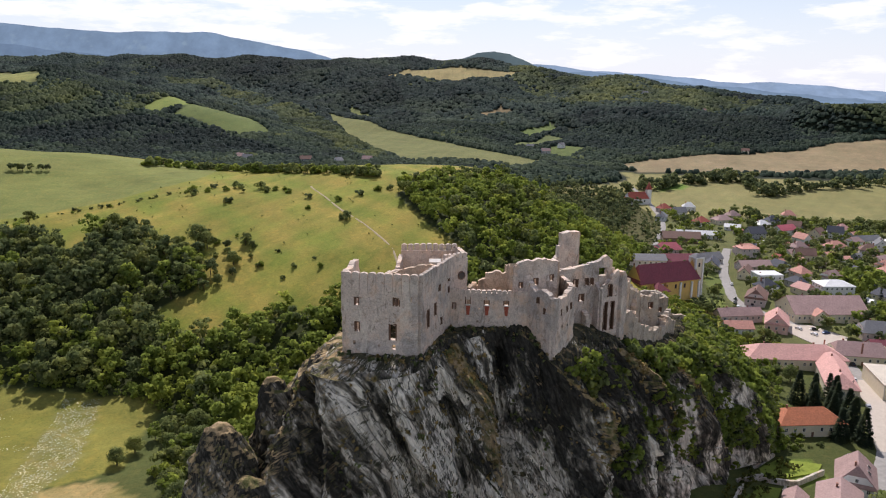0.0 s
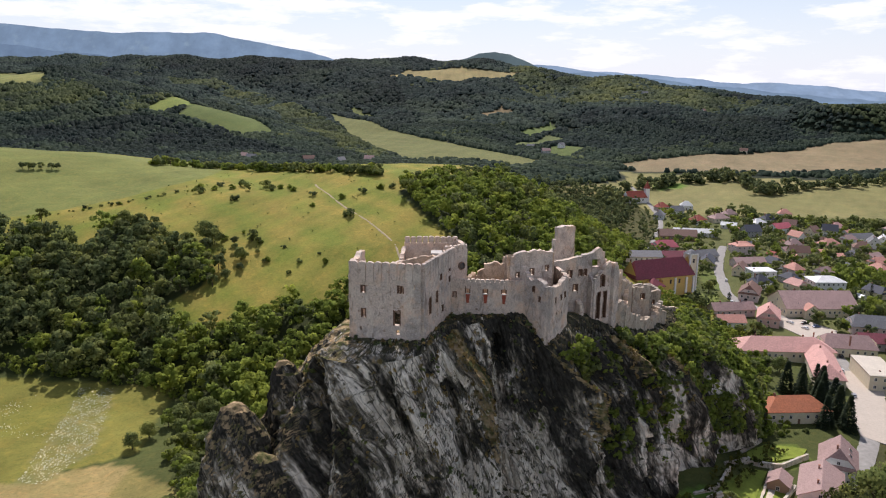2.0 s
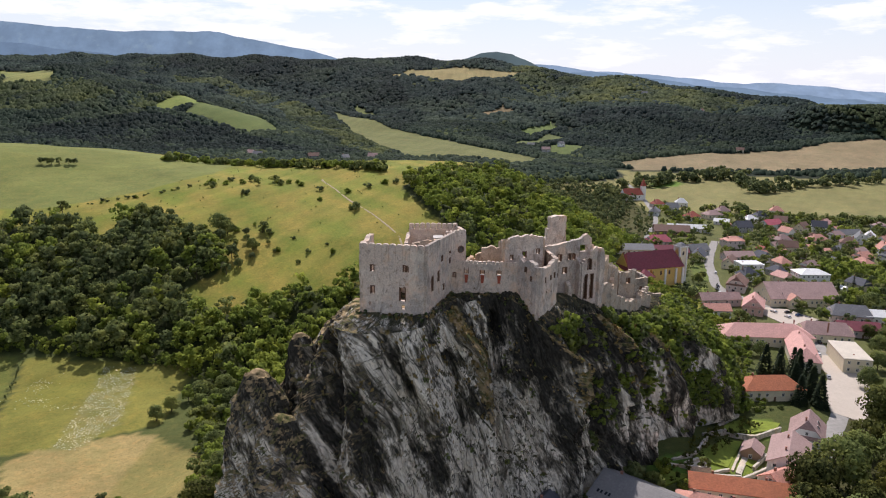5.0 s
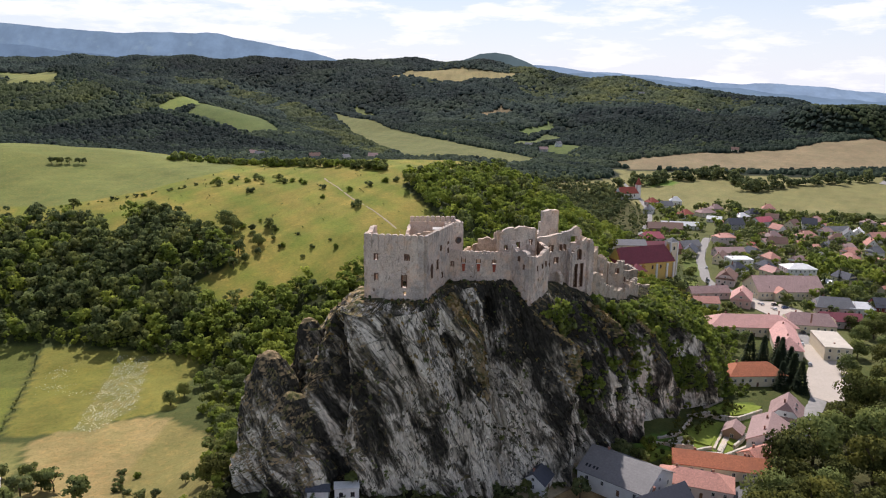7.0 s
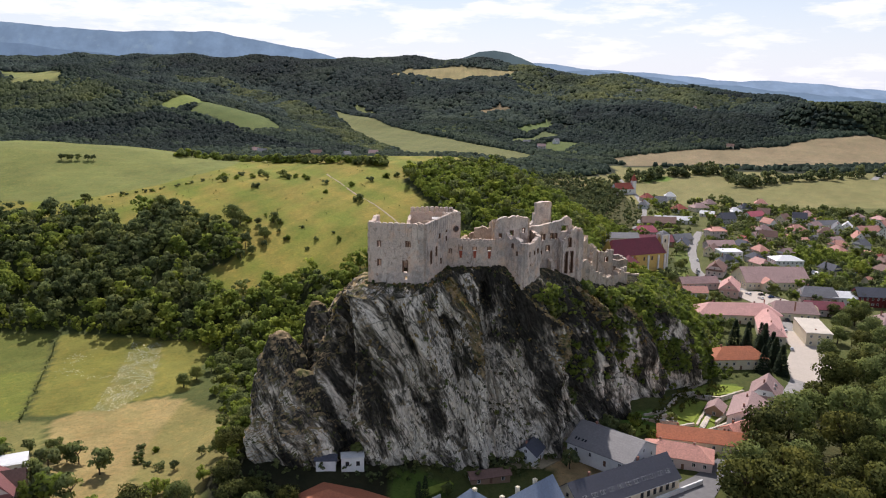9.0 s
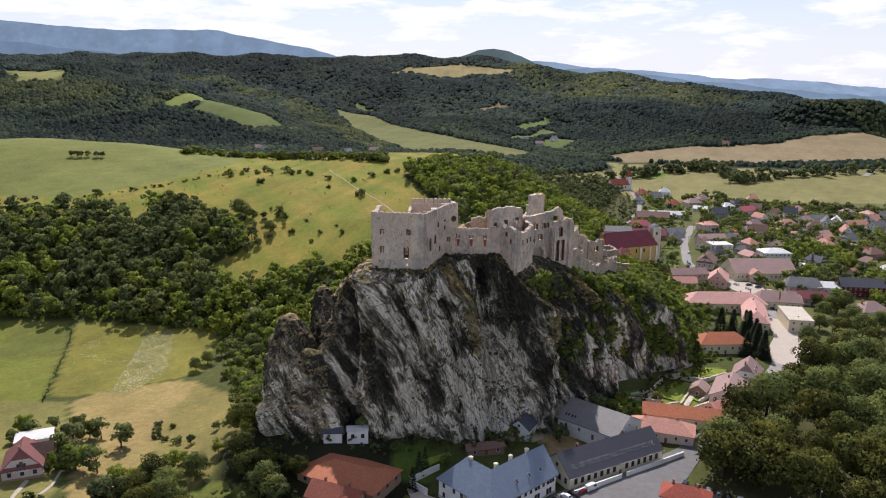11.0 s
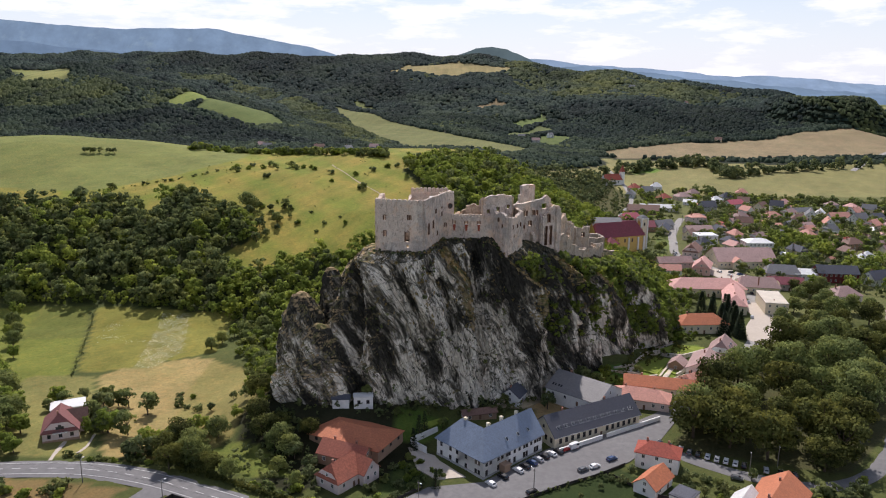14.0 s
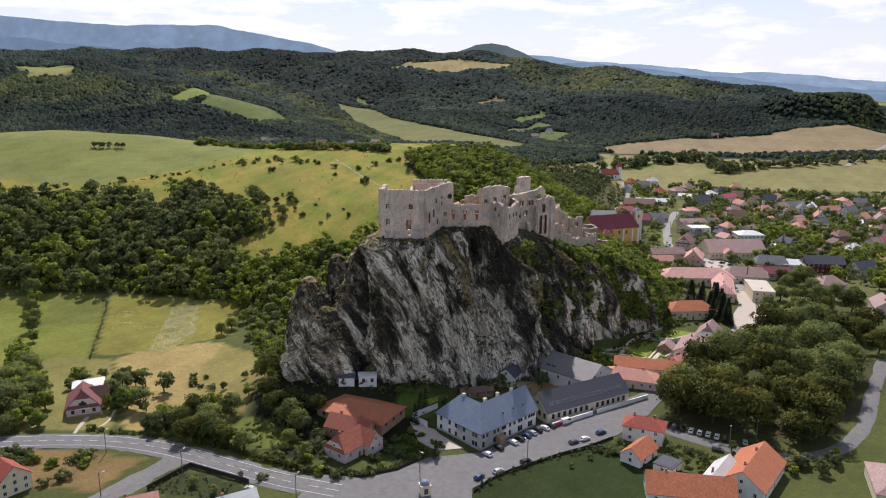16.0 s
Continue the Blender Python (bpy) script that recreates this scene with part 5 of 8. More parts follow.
def long_wing(h):
    for row in range(2):
        for k in range(11):
            skylight(h, -18.5 + 3.6 * k + 1.3 * row, -4.7, 7.05, 41, 0.6, 1.3)
    gutter(h, 43, 14, 4.9)


house(61.5, 156.4, 29.5, 43, 14, 4.9, 6.0, "cream", "dark", "gable", 1, 2.9, 2, "long cream service wing with a charcoal roof and rows of skylights", name="service_wing", category="building", extra=long_wing, size=(1.1, 1.9), dark=True)
house(64.2, 178.6, -42, 25, 20, 4.2, 5.0, "white", "ash", "gable", 1, 5, 1, "white hall with a broad ash-grey roof behind the service wing", name="hall", category="building", z=4.0, extra=lambda h: [skylight(h, u, -7.6, 5.5, 27, 0.7, 1.2) for u in (-10.4, -9.2, -7.6, -6.4)])
house(89.5, 181.0, -20, 24, 11, 4.2, 3.2, "rose", "coral", "hip", 1, 3.5, 2, "low house with a faded red hipped roof")
house(102.5, 192.5, -14, 34, 10, 4.4, 3.0, "cream", "orange", "gable", 1, 3.5, 2, "long low house with an orange tiled roof")
house(120, 199, 30, 16, 10, 4.6, 3.2, "white", "coral", "gable", 1, 3.4, 1, "white house with a faded coral roof")
house(128, 214, 62, 22, 13, 6.2, 3.6, "white", "mauve", "gable", 2, 3.4, 2, "white two-storey house with a mauve-brown roof")
house(143, 232, 62, 17, 12, 6.4, 6.0, "white", "mauve", "half", 2, 3.4, 1, "white house with a steep mauve-brown half-hipped roof", extra=lambda h: [skylight(h, u, -3.6, 9.4, 45) for u in (-3, 1.5)])
house(118, 222, 60, 8, 7, 3.0, 2.4, "brown", "mauve", "gable", 1, 3, 0, "small brown garden house")
house(148, 279, 4, 27, 13, 5.4, 4.2, "cream", "orange", "hip", 1, 3.3, 1, "cream house with a large orange hipped roof")
# cottages at the foot of the rock
house(34.2, 175.6, 62, 9, 8, 3.8, 3.0, "white", "slate", "gable", 1, 4, 1, "small white cottage with a dark roof under the cliff", z=float(land(34.4, 173.5)))
house(18.5, 162.3, 16, 14, 5, 2.4, 1.2, "brown", "brown", "gable", 1, 4, 0, "low dark timber shed under the cliff", z=float(land(18.5, 160.3)))
house(-36.2, 157.0, 3, 6.5, 4, 3.6, 0.9, "white", "slate", "gable", 1, 4, 0, "tiny white hut leaning on the cliff", door=False, sides=())
house(-27.5, 157.6, 8, 7.5, 4, 4.4, 0.0, "white", "pale", "flat", 1, 2.2, 0, "white flat-roofed lean-to at the cliff foot", door=False, sides=(0,), dark=True)
# restaurant with its wide orange roof, red house before it
house(-28.5, 140.5, -27, 30, 18, 2.6, 3.0, "brown", "orange", "hip", 1, 4.5, 0, "wide low barn with an orange hipped roof", dark=True)
house(-31, 128.5, -24, 18, 9.5, 4.2, 3.6, "brown", "rust", "gable", 1, 3.6, 2, "dark red roofed outbuilding beside the orange barn")
house(-30.5, 116.0, 52, 15, 10.5, 4.4, 4.6, "rose", "rust", "half", 1, 3.6, 1, "rose-coloured house with a red tiled roof")
house(-24.5, 118.6, -38, 10, 7.5, 4.6, 4.0, "rose", "rust", "gable", 1, 3.0, 0, "rose gabled wing with a red roof")
# west of the rock
house(-144.0, 150.5, 112, 15, 12.5, 4.2, 6.0, "rose", "wine", "half", 1, 3.6, 1, "rose family house with a steep brown-red roof and balcony", dark=True)
house(-152, 172, 24, 13, 9, 3.0, 0.0, "white", "pale", "flat", 1, 4, 0, "white flat-roofed garage behind the family house")
house(-142.5, 90, -35, 13, 11, 5.4, 4.6, "cream", "red", "gable", 2, 3.0, 1, "cream house with a red pitched roof beside the lane")
house(-197, 180, 20, 12, 10, 4, 3.6, "pink", "coral", "gable", 1, 3.4, 1)
# houses across the road
house(82, 128.5, -23, 15, 9, 6.2, 2.8, "white", "red", "hip", 2, 3.6, 2, "white two-storey house with a red hipped roof")
house(76, 113, 48, 13, 8, 3.4, 3.2, "white", "orange", "gable", 1, 4, 0, "white low annexe with an orange tiled roof")
house(84, 104.5, 48, 8, 7, 3.0, 0.0, "white", "slate", "flat", 1, 4, 0, "white garage with a dark flat roof")
house(86, 87.0, -10, 28, 13, 4.0, 4.6, "white", "orange", "gable", 1, 3.5, 1, "house with a broad orange tiled roof across the road")
house(111, 97, 52, 26, 15, 4.6, 5.2, "white", "orange", "gable", 1, 3.5, 2, "house with a steep orange roof split by a white firewall")
house(98.5, 93.5, 52, 18, 9, 4.2, 4.2, "white", "pale", "gable", 1, 3.5, 1, "house with a new pale roof slope")
house(156, 90.5, 70, 22, 13, 4.6, 3.6, "cream", "mauve", "hip", 1, 3.5, 1, "house with a mauve tiled hipped roof")
house(-62, 76, 30, 13, 9, 3.5, 3.5, "white", "pale", "gable", 1, 3.5, 1, "house with a pale sheet roof")
house(-93, 76, 25, 12, 9, 3.0, 3.0, "white", "coral", "gable", 1, 3.5, 1)

# parish church
church = thing("parish_church", 135.5, 437, None, 21, "yellow baroque church with a purple-red roof and white-cornered tower", "church")
part("wall", wall_mesh(42, 15, 9.0, 9.5, "gable", -4), WALLS["ochre"], church)
part("roof", roof_mesh(42, 15, 9.0, 9.0, "half", 0.7), ROOFS["maroon"], church)
b = part("wall", wall_mesh(9, 8, 5.0, 3.6, "gable", -4), WALLS["ochre"], church)
b.location = (-10, -10, 0)
b = part("roof", roof_mesh(9, 10, 5.0, 4.0, "hip", 0.5), ROOFS["maroon"], church)
b.location = (-10, -9.5, 0)
for u in (-17, -2.5, 4, 10.5):
    window(church, u, -7.52, 5.0, 0, 1.1, 2.4, True)
for u in (-5.8, 7.2, 15.5, 20.8):
    bm = bmesh.new()
    box(bm, u - 0.6, u + 0.6, -8.4, -7.4, -3, 7.2)
    part("buttress", bm, WALLS["white"], church)
bm = bmesh.new()
box(bm, 21.2, 26.6, -3, 2.6, -4, 19.5)
tower = part("tower", bm, WALLS["cream"], church, "cream church tower")
for cx in (21.15, 26.65):
    for cy in (-3.05, 2.65):
        bm = bmesh.new()
        box(bm, cx - 0.5, cx + 0.5, cy - 0.5, cy + 0.5, -4, 19.6)
        part("corner_pilaster", bm, WALLS["white"], tower)
bm = bmesh.new()
box(bm, 20.6, 27.2, -3.6, 3.2, 19.4, 20.1)
part("cornice", bm, WALLS["white"], tower)
bm = bmesh.new()
top = bm.verts.new((23.9, -0.2, 22.6))
ring0 = [bm.verts.new(p) for p in ((20.7, -3.5, 20.1), (27.1, -3.5, 20.1), (27.1, 3.1, 20.1), (20.7, 3.1, 20.1))]
ring1 = [bm.verts.new((23.9 + (v.co.x - 23.9) * 0.55, -0.2 + (v.co.y + 0.2) * 0.55, 21.5)) for v in ring0]
for i in range(4):
    k = (i + 1) % 4
    bm.faces.new((ring0[i], ring0[k], ring1[k], ring1[i]))
    bm.faces.new((ring1[i], ring1[k], top))
part("spire", bm, ROOFS["grey"], tower, "low grey metal spire")
for zz, hh in ((15.6, 2.2), (8.5, 1.4)):
    window(tower, 23.9, -3.03, zz, 0, 1.1, hh, True)
    window(tower, 26.63, -0.2, zz, 90, 1.1, hh, True)
# chapel-like church further up the valley
church2 = thing("village_church", 222, 834, None, 15, "white village church with a red roof and pointed tower", "church")
part("wall", wall_mesh(24, 12, 7, 6, "gable", -3), WALLS["white"], church2)
part("roof", roof_mesh(24, 12, 7, 6.5, "half", 0.6), ROOFS["red"], church2)
bm = bmesh.new()
box(bm, 12, 17, -2.5, 2.5, -3, 16)
tower = part("tower", bm, WALLS["white"], church2)
bm = bmesh.new()
top = bm.verts.new((14.5, 0, 25))
ring0 = [bm.verts.new(p) for p in ((11.7, -2.8, 16), (17.3, -2.8, 16), (17.3, 2.8, 16), (11.7, 2.8, 16))]
for i in range(4):
    bm.faces.new((ring0[i], ring0[(i + 1) % 4], top))
bm.faces.new(ring0[::-1])
part("spire", bm, ROOFS["red"], tower, "pointed red spire")
for u in (-8, -3, 2, 7):
    window(church2, u, -6.02, 4, 0, 1.1, 2.2, True)

# the village, house by house
house(256, 720, 30, 14, 11, 4.5, 4.5, "white", "red", "hip", 1, 3.4, 1)
house(281, 732, 18, 18, 12, 4.5, 4.0, "cream", "mauve", "hip", 1, 3.4, 1)
house(279, 699, -25, 14, 8, 3.5, 2.5, "white", "pale", "gable", 1, 3.4, 0)
house(233.6, 661, -8, 38, 10, 4.0, 3.0, "white", "pale", "gable", 1, 3.6, 0, "long pale-roofed farm hall")
house(286, 664, 10, 15, 12, 5.5, 5.0, "grey", "slate", "gable", 2, 3.4, 1)
house(310, 708, 25, 14, 10, 5.0, 3.5, "white", "pale", "hip", 1, 3.4, 1)
house(321, 683, 25, 20, 12, 5.0, 4.0, "white", "magenta", "gable", 1, 3.4, 1)
house(339, 702, -30, 12, 9, 5.0, 4.0, "cream", "brown", "gable", 1, 3.4, 1)
house(344, 667, 40, 13, 10, 5.0, 4.5, "cream", "brown", "gable", 1, 3.4, 1)
house(362, 671, -20, 13, 10, 5.5, 5.0, "white", "slate", "gable", 2, 3.4, 1)
house(375, 645, 12, 26, 9, 4.0, 3.5, "white", "grey", "gable", 1, 3.4, 1)
house(374, 619, 70, 13, 10, 5.5, 5.0, "white", "grey", "gable", 2, 3.0, 1)
house(390, 633, 60, 12, 9, 4.5, 4.0, "white", "pale", "gable", 1, 3.0, 1)
house(334, 617, 18, 17, 11, 4.0, 4.2, "cream", "coral", "hip", 1, 3.4, 1)
house(355, 603, -22, 14, 11, 4.5, 4.5, "rose", "brown", "hip", 1, 3.4, 2)
house(346, 570, 30, 13, 9, 3.5, 3.0, "cream", "mauve", "gable", 1, 3.0, 1)
house(397, 611, 12, 22, 11, 4.5, 4.5, "white", "coral", "gable", 1, 3.4, 1)
house(371, 578, 75, 13, 9, 5.0, 5.0, "white", "coral", "gable", 2, 3.0, 1)
house(412, 600, 20, 14, 11, 5.5, 5.0, "white", "grey", "gable", 2, 3.2, 1)
house(409, 571, 35, 15, 11, 5.0, 4.6, "rose", "coral", "half", 2, 3.2, 1)
house(424, 566, 70, 14, 10, 5.5, 5.2, "cream", "mauve", "gable", 2, 3.2, 1)
house(440, 590, 25, 14, 11, 5.0, 4.6, "white", "brown", "half", 2, 3.2, 1)
house(460, 612, -15, 15, 11, 5.0, 4.6, "white", "coral", "hip", 1, 3.2, 1)
house(470, 560, 20, 15, 10, 4.5, 4.0, "cream", "grey", "gable", 1, 3.2, 1)
house(346, 490, 12, 16, 12, 5.0, 4.0, "brown", "brown", "hip", 2, 3.4, 1)
house(380, 470, -10, 20, 12, 5.0, 4.0, "grey", "magenta", "gable", 1, 3.4, 1)
house(400, 520, 12, 15, 11, 4.5, 4.0, "white", "brown", "hip", 1, 3.4, 1)
house(248, 589, 8, 13, 10, 7.5, 1.6, "rose", "coral", "hip", 2, 3.4, 1)
house(236, 545, 8, 24, 11, 4.0, 3.4, "rose", "mauve", "gable", 1, 3.4, 2)
house(221, 522, 60, 16, 9, 4.5, 4.0, "cream", "brown", "gable", 1, 3.4, 1)
house(228, 503, 4, 17, 13, 8.0, 0.0, "white", "pale", "flat", 2, 3.2, 1, "white two-storey block with a pale flat roof")
house(262.5, 480, 2, 21, 15, 7.4, 2.6, "white", "pale", "hip", 2, 3.2, 0, "white two-storey house with a white sheet roof")
house(229.5, 430, 2, 44, 25, 5.6, 7.6, "cream", "mauve", "gable", 1, 3.0, 1, "long cream school building with a mauve roof", name="school", category="building")
house(222, 416.5, 92, 6, 8, 5.6, 3.0, "cream", "coral", "gable", 1, 2.4, 0, "cream gabled porch of the school", door=False, sides=(3,))
house(203, 459, 62, 20, 12, 5.0, 5.0, "rose", "brown", "half", 1, 3.4, 1)
house(193, 407, 66, 20, 12, 5.4, 5.2, "pink", "pink", "half", 1, 3.2, 1, "pink house with a pale pink tiled roof")
house(164.5, 392, 0, 15, 9, 3.6, 3.0, "white", "coral", "gable", 1, 3.2, 1)
house(176, 420, 8, 26, 9, 4.0, 3.4, "rose", "mauve", "gable", 1, 3.2, 2)
house(175, 350, -2, 48, 17, 5.4, 4.8, "cream", "pink", "hip", 1, 3.0, 3, "long manor wing with a pink tiled hipped roof", name="manor_wing", category="building")
house(185.5, 328, 72, 42, 13, 5.4, 4.6, "cream", "pink", "hip", 1, 3.0, 3, "manor wing with a pink tiled hipped roof", name="manor_wing", category="building")
house(243.5, 391, -12, 22, 13, 5.0, 5.0, "rose", "grey", "half", 1, 3.2, 1)
house(258, 388, -12, 14, 12, 5.4, 2.6, "white", "pale", "gable", 1, 3.2, 0)
house(212, 357, -10, 26, 14, 5.0, 5.0, "cream", "mauve", "half", 1, 3.2, 1)
house(234, 365, -10, 22, 11, 4.4, 3.6, "rose", "maroon", "gable", 1, 3.2, 1)
house(205.5, 319.5, 79, 27, 13, 7.2, 0.0, "cream", "sand", "flat", 2, 3.0, 1, "cream two-storey town hall with a sandy flat roof", name="town_hall", category="building")
house(278, 385, -6, 27, 12, 7.0, 4.4, "maroon", "slate", "gable", 2, 3.2, 0, "dark red inn with a slate roof", name="inn", category="building")
house(260, 340, 10, 18, 13, 4.5, 4.6, "rose", "mauve", "hip", 1, 3.2, 1)
house(304, 379, 20, 17, 11, 5.0, 4.6, "white", "slate", "gable", 1, 3.2, 1)
house(268, 290, 70, 20, 13, 5.0, 4.4, "rose", "mauve", "gable", 1, 3.2, 1)
house(276, 268, 75, 20, 12, 6.0, 0.0, "white", "pale", "flat", 2, 3.2, 0)
house(210, 565, 20, 18, 10, 4.5, 4.0, "grey", "grey", "gable", 1, 3.2, 1)
house(205, 545, 66, 18, 10, 4.5, 4.4, "cream", "slate", "gable", 1, 3.2, 1)
house(127, 484, 0, 46, 12, 4.0, 3.0, "white", "grey", "gable", 1, 3.6, 0, "long grey-roofed farm building behind the church", name="farm_hall", category="building")
house(188, 598, 6, 18, 13, 4.4, 4.6, "rose", "magenta", "half", 1, 3.2, 1)
house(184, 556, 4, 30, 14, 4.6, 4.6, "brown", "maroon", "gable", 1, 3.4, 1)
house(213, 645, -6, 32, 14, 4.4, 4.6, "brown", "brown", "gable", 1, 3.4, 1)
house(253, 600, 10, 18, 12, 5, 3.4, "rose", "coral", "hip", 1, 3.4, 1)
for hx, hy, t, wl, rf in ((300, 610, 15, "white", "mauve"), (292, 582, -10, "cream", "brown"), (430, 640, 30, "white", "coral"), (455, 660, -20, "cream", "grey"), (485, 640, 10, "white", "brown"), (500, 600, 25, "rose", "coral"), (330, 730, 12, "white", "slate"),
                          (360, 760, -15, "white", "coral"), (300, 755, 20, "cream", "mauve"), (250, 770, 8, "white", "grey"), (270, 800, -12, "white", "pale"), (240, 790, 30, "rose", "red"), (225, 745, 65, "white", "grey"), (420, 505, 15, "cream", "coral")):
    house(hx, hy, t, 13 + (hx % 5), 10, 4.6, 4.4, wl, rf, "gable" if hx % 3 else "hip", 1, 3.4, 1)

# the rest of the village: lesser houses and sheds filling the plots
bpy.context.view_layer.update()
_plots = [tuple(o.matrix_basis.translation[:2]) for o in scene.objects if o.parent is None and o.get("category") in ("house", "building", "church")]
_ways = [(207, 411), (203, 465), (208, 519), (216, 552), (240, 610), (263, 663), (272, 760), (300, 900)]
_rnd = random.Random(12)
_edge = [(214, 470), (300, 440), (330, 400), (420, 450), (520, 560), (600, 650), (500, 680), (400, 690), (300, 770), (262, 770), (240, 630)]
for _ in range(900):
    x, y = _rnd.uniform(205, 600), _rnd.uniform(395, 775)
    near = min(math.hypot(x - a, y - b) for a, b in _plots)
    road = min(float(seg_dist(x, y, *a, *b)[0]) for a, b in zip(_ways, _ways[1:]))
    small = _rnd.random() < 0.45
    if near < (15 if small else 18.5) or road < 10 or not bool(inside(x, y, _edge)):
        continue
    _plots.append((x, y))
    turn = _rnd.choice((15, 22, -68, -75, 30))
    roof = _rnd.choice(("coral", "mauve", "red", "grey", "pink", "brown", "pale", "slate", "coral", "mauve"))
    wall = _rnd.choice(("white", "cream", "white", "grey", "rose"))
    if small:
        house(x, y, turn, _rnd.uniform(6, 9), _rnd.uniform(5, 6.5), 2.6, _rnd.uniform(1.2, 2.4), wall, roof, "gable", 1, 6, 0, f"small {wall} garden shed with a {roof} roof", name="shed", category="shed", group="village sheds", sides=(0,), attic=False)
    else:
        house(x, y, turn, _rnd.uniform(11, 15), _rnd.uniform(8.5, 10.5), _rnd.uniform(3.4, 5.2), _rnd.uniform(3.0, 4.6), wall, roof, _rnd.choice(("gable", "hip", "half")), 1, 4.5, 1, sides=(0, 1), attic=False)
    if len(_plots) > 190:
        break

# farms at the back of the hill and in the far valley
for k, (x, y) in enumerate(((-251, 956), (-240, 948), (-168, 951), (-125, 937), (-90, 949), (482, 1800), (568, 1639), (153, 1266), (172, 1217), (205, 1268), (502, 1236))):
    house(x, y, 25 * k % 80 - 30, 10 + k % 3 * 2, 8, 4.0, 3.6, ("white", "cream", "grey")[k % 3], ("mauve", "grey", "brown", "grey")[k % 4], "gable", 1, 3.6, 1, group="far farmhouses", z=float(land(x, y)) + 1)


# ---- trees ----
def mesh_of(name, verts, quads, tris=None, materials=(), slots=None, normals=None):
    """A mesh straight from arrays: quads, then triangles. normals: one for each vertex."""
    me = bpy.data.meshes.new(name)
    nq, nt = len(quads), 0 if tris is None else len(tris)
    me.vertices.add(len(verts))
    me.vertices.foreach_set("co", np.asarray(verts, np.float32).ravel())
    loops = np.concatenate([np.asarray(quads).ravel(), np.asarray(tris).ravel() if nt else np.zeros(0)]).astype(np.int32)
    me.loops.add(len(loops))
    me.loops.foreach_set("vertex_index", loops)
    me.polygons.add(nq + nt)
    start = np.concatenate([np.arange(nq) * 4, nq * 4 + np.arange(nt) * 3]).astype(np.int32)
    me.polygons.foreach_set("loop_start", start)
    for m in materials:
        me.materials.append(m)
    if slots is not None:
        me.polygons.foreach_set("material_index", np.asarray(slots, np.int32))
    if normals is not None:
        way = me.attributes.new("custom_normal", "FLOAT_VECTOR", "POINT")
        way.data.foreach_set("vector", np.asarray(normals, np.float32).ravel())
    me.update(calc_edges=True)
    return me


rng = np.random.default_rng(7)


def crown_cards(n, rx, rz, zc, clumps, size, flat=0.75, rnd=rng):
    """Leaf sprays: small bent quads on the faces of many clumps. Returns (n*4, 3) corners."""
    a = rnd.uniform(0, 2 * np.pi, clumps)
    cz = rnd.uniform(-0.75, 0.95, clumps)
    rr = np.sqrt(np.clip(1 - cz ** 2, 0, 1)) * rnd.uniform(0.45, 0.85, clumps)
    cen = np.stack([rx * rr * np.cos(a), rx * rr * np.sin(a), zc + rz * cz * 0.72], -1)
    rad = rx * rnd.uniform(0.26, 0.46, clumps)
    pick = rnd.choice(clumps, n, p=rad ** 2 / (rad ** 2).sum())
    v = rnd.normal(size=(n, 3))
    v[:, 2] = v[:, 2] * 0.8 + 0.35
    v /= np.linalg.norm(v, axis=1)[:, None]
    p = cen[pick] + v * rad[pick][:, None] * rnd.uniform(0.72, 1.08, n)[:, None] * np.array([1, 1, flat])
    nor = v + rnd.normal(size=(n, 3)) * 0.5
    nor /= np.linalg.norm(nor, axis=1)[:, None]
    t = np.cross(nor, rnd.normal(size=(n, 3)))
    t /= np.linalg.norm(t, axis=1)[:, None] + 1e-9
    b = np.cross(nor, t)
    s = size * rnd.uniform(0.6, 1.3, n)[:, None]
    corners = np.stack([p - t * s * 0.5 - b * s * 0.35, p + t * s * 0.5 - b * s * 0.3 - nor * s * 0.12, p + t * s * 0.45 + b * s * 0.4, p - t * s * 0.4 + b * s * 0.42 - nor * s * 0.1], 1)
    body = p - np.array([0, 0, zc - 0.25 * rz])
    body /= np.linalg.norm(body, axis=1)[:, None] + 1e-9
    soft = v * 0.62 + body * 0.5 + nor * 0.25
    soft /= np.linalg.norm(soft, axis=1)[:, None]
    return corners, np.repeat(soft, 4, axis=0)


def cards_mesh(name, cards, material, normals=None):
    v = cards.reshape(-1, 3)
    return mesh_of(name, v, np.arange(len(v)).reshape(-1, 4), materials=[material], normals=normals)


def leafy_mesh(cards, material):
    return cards_mesh("crown", cards[0], material, cards[1])


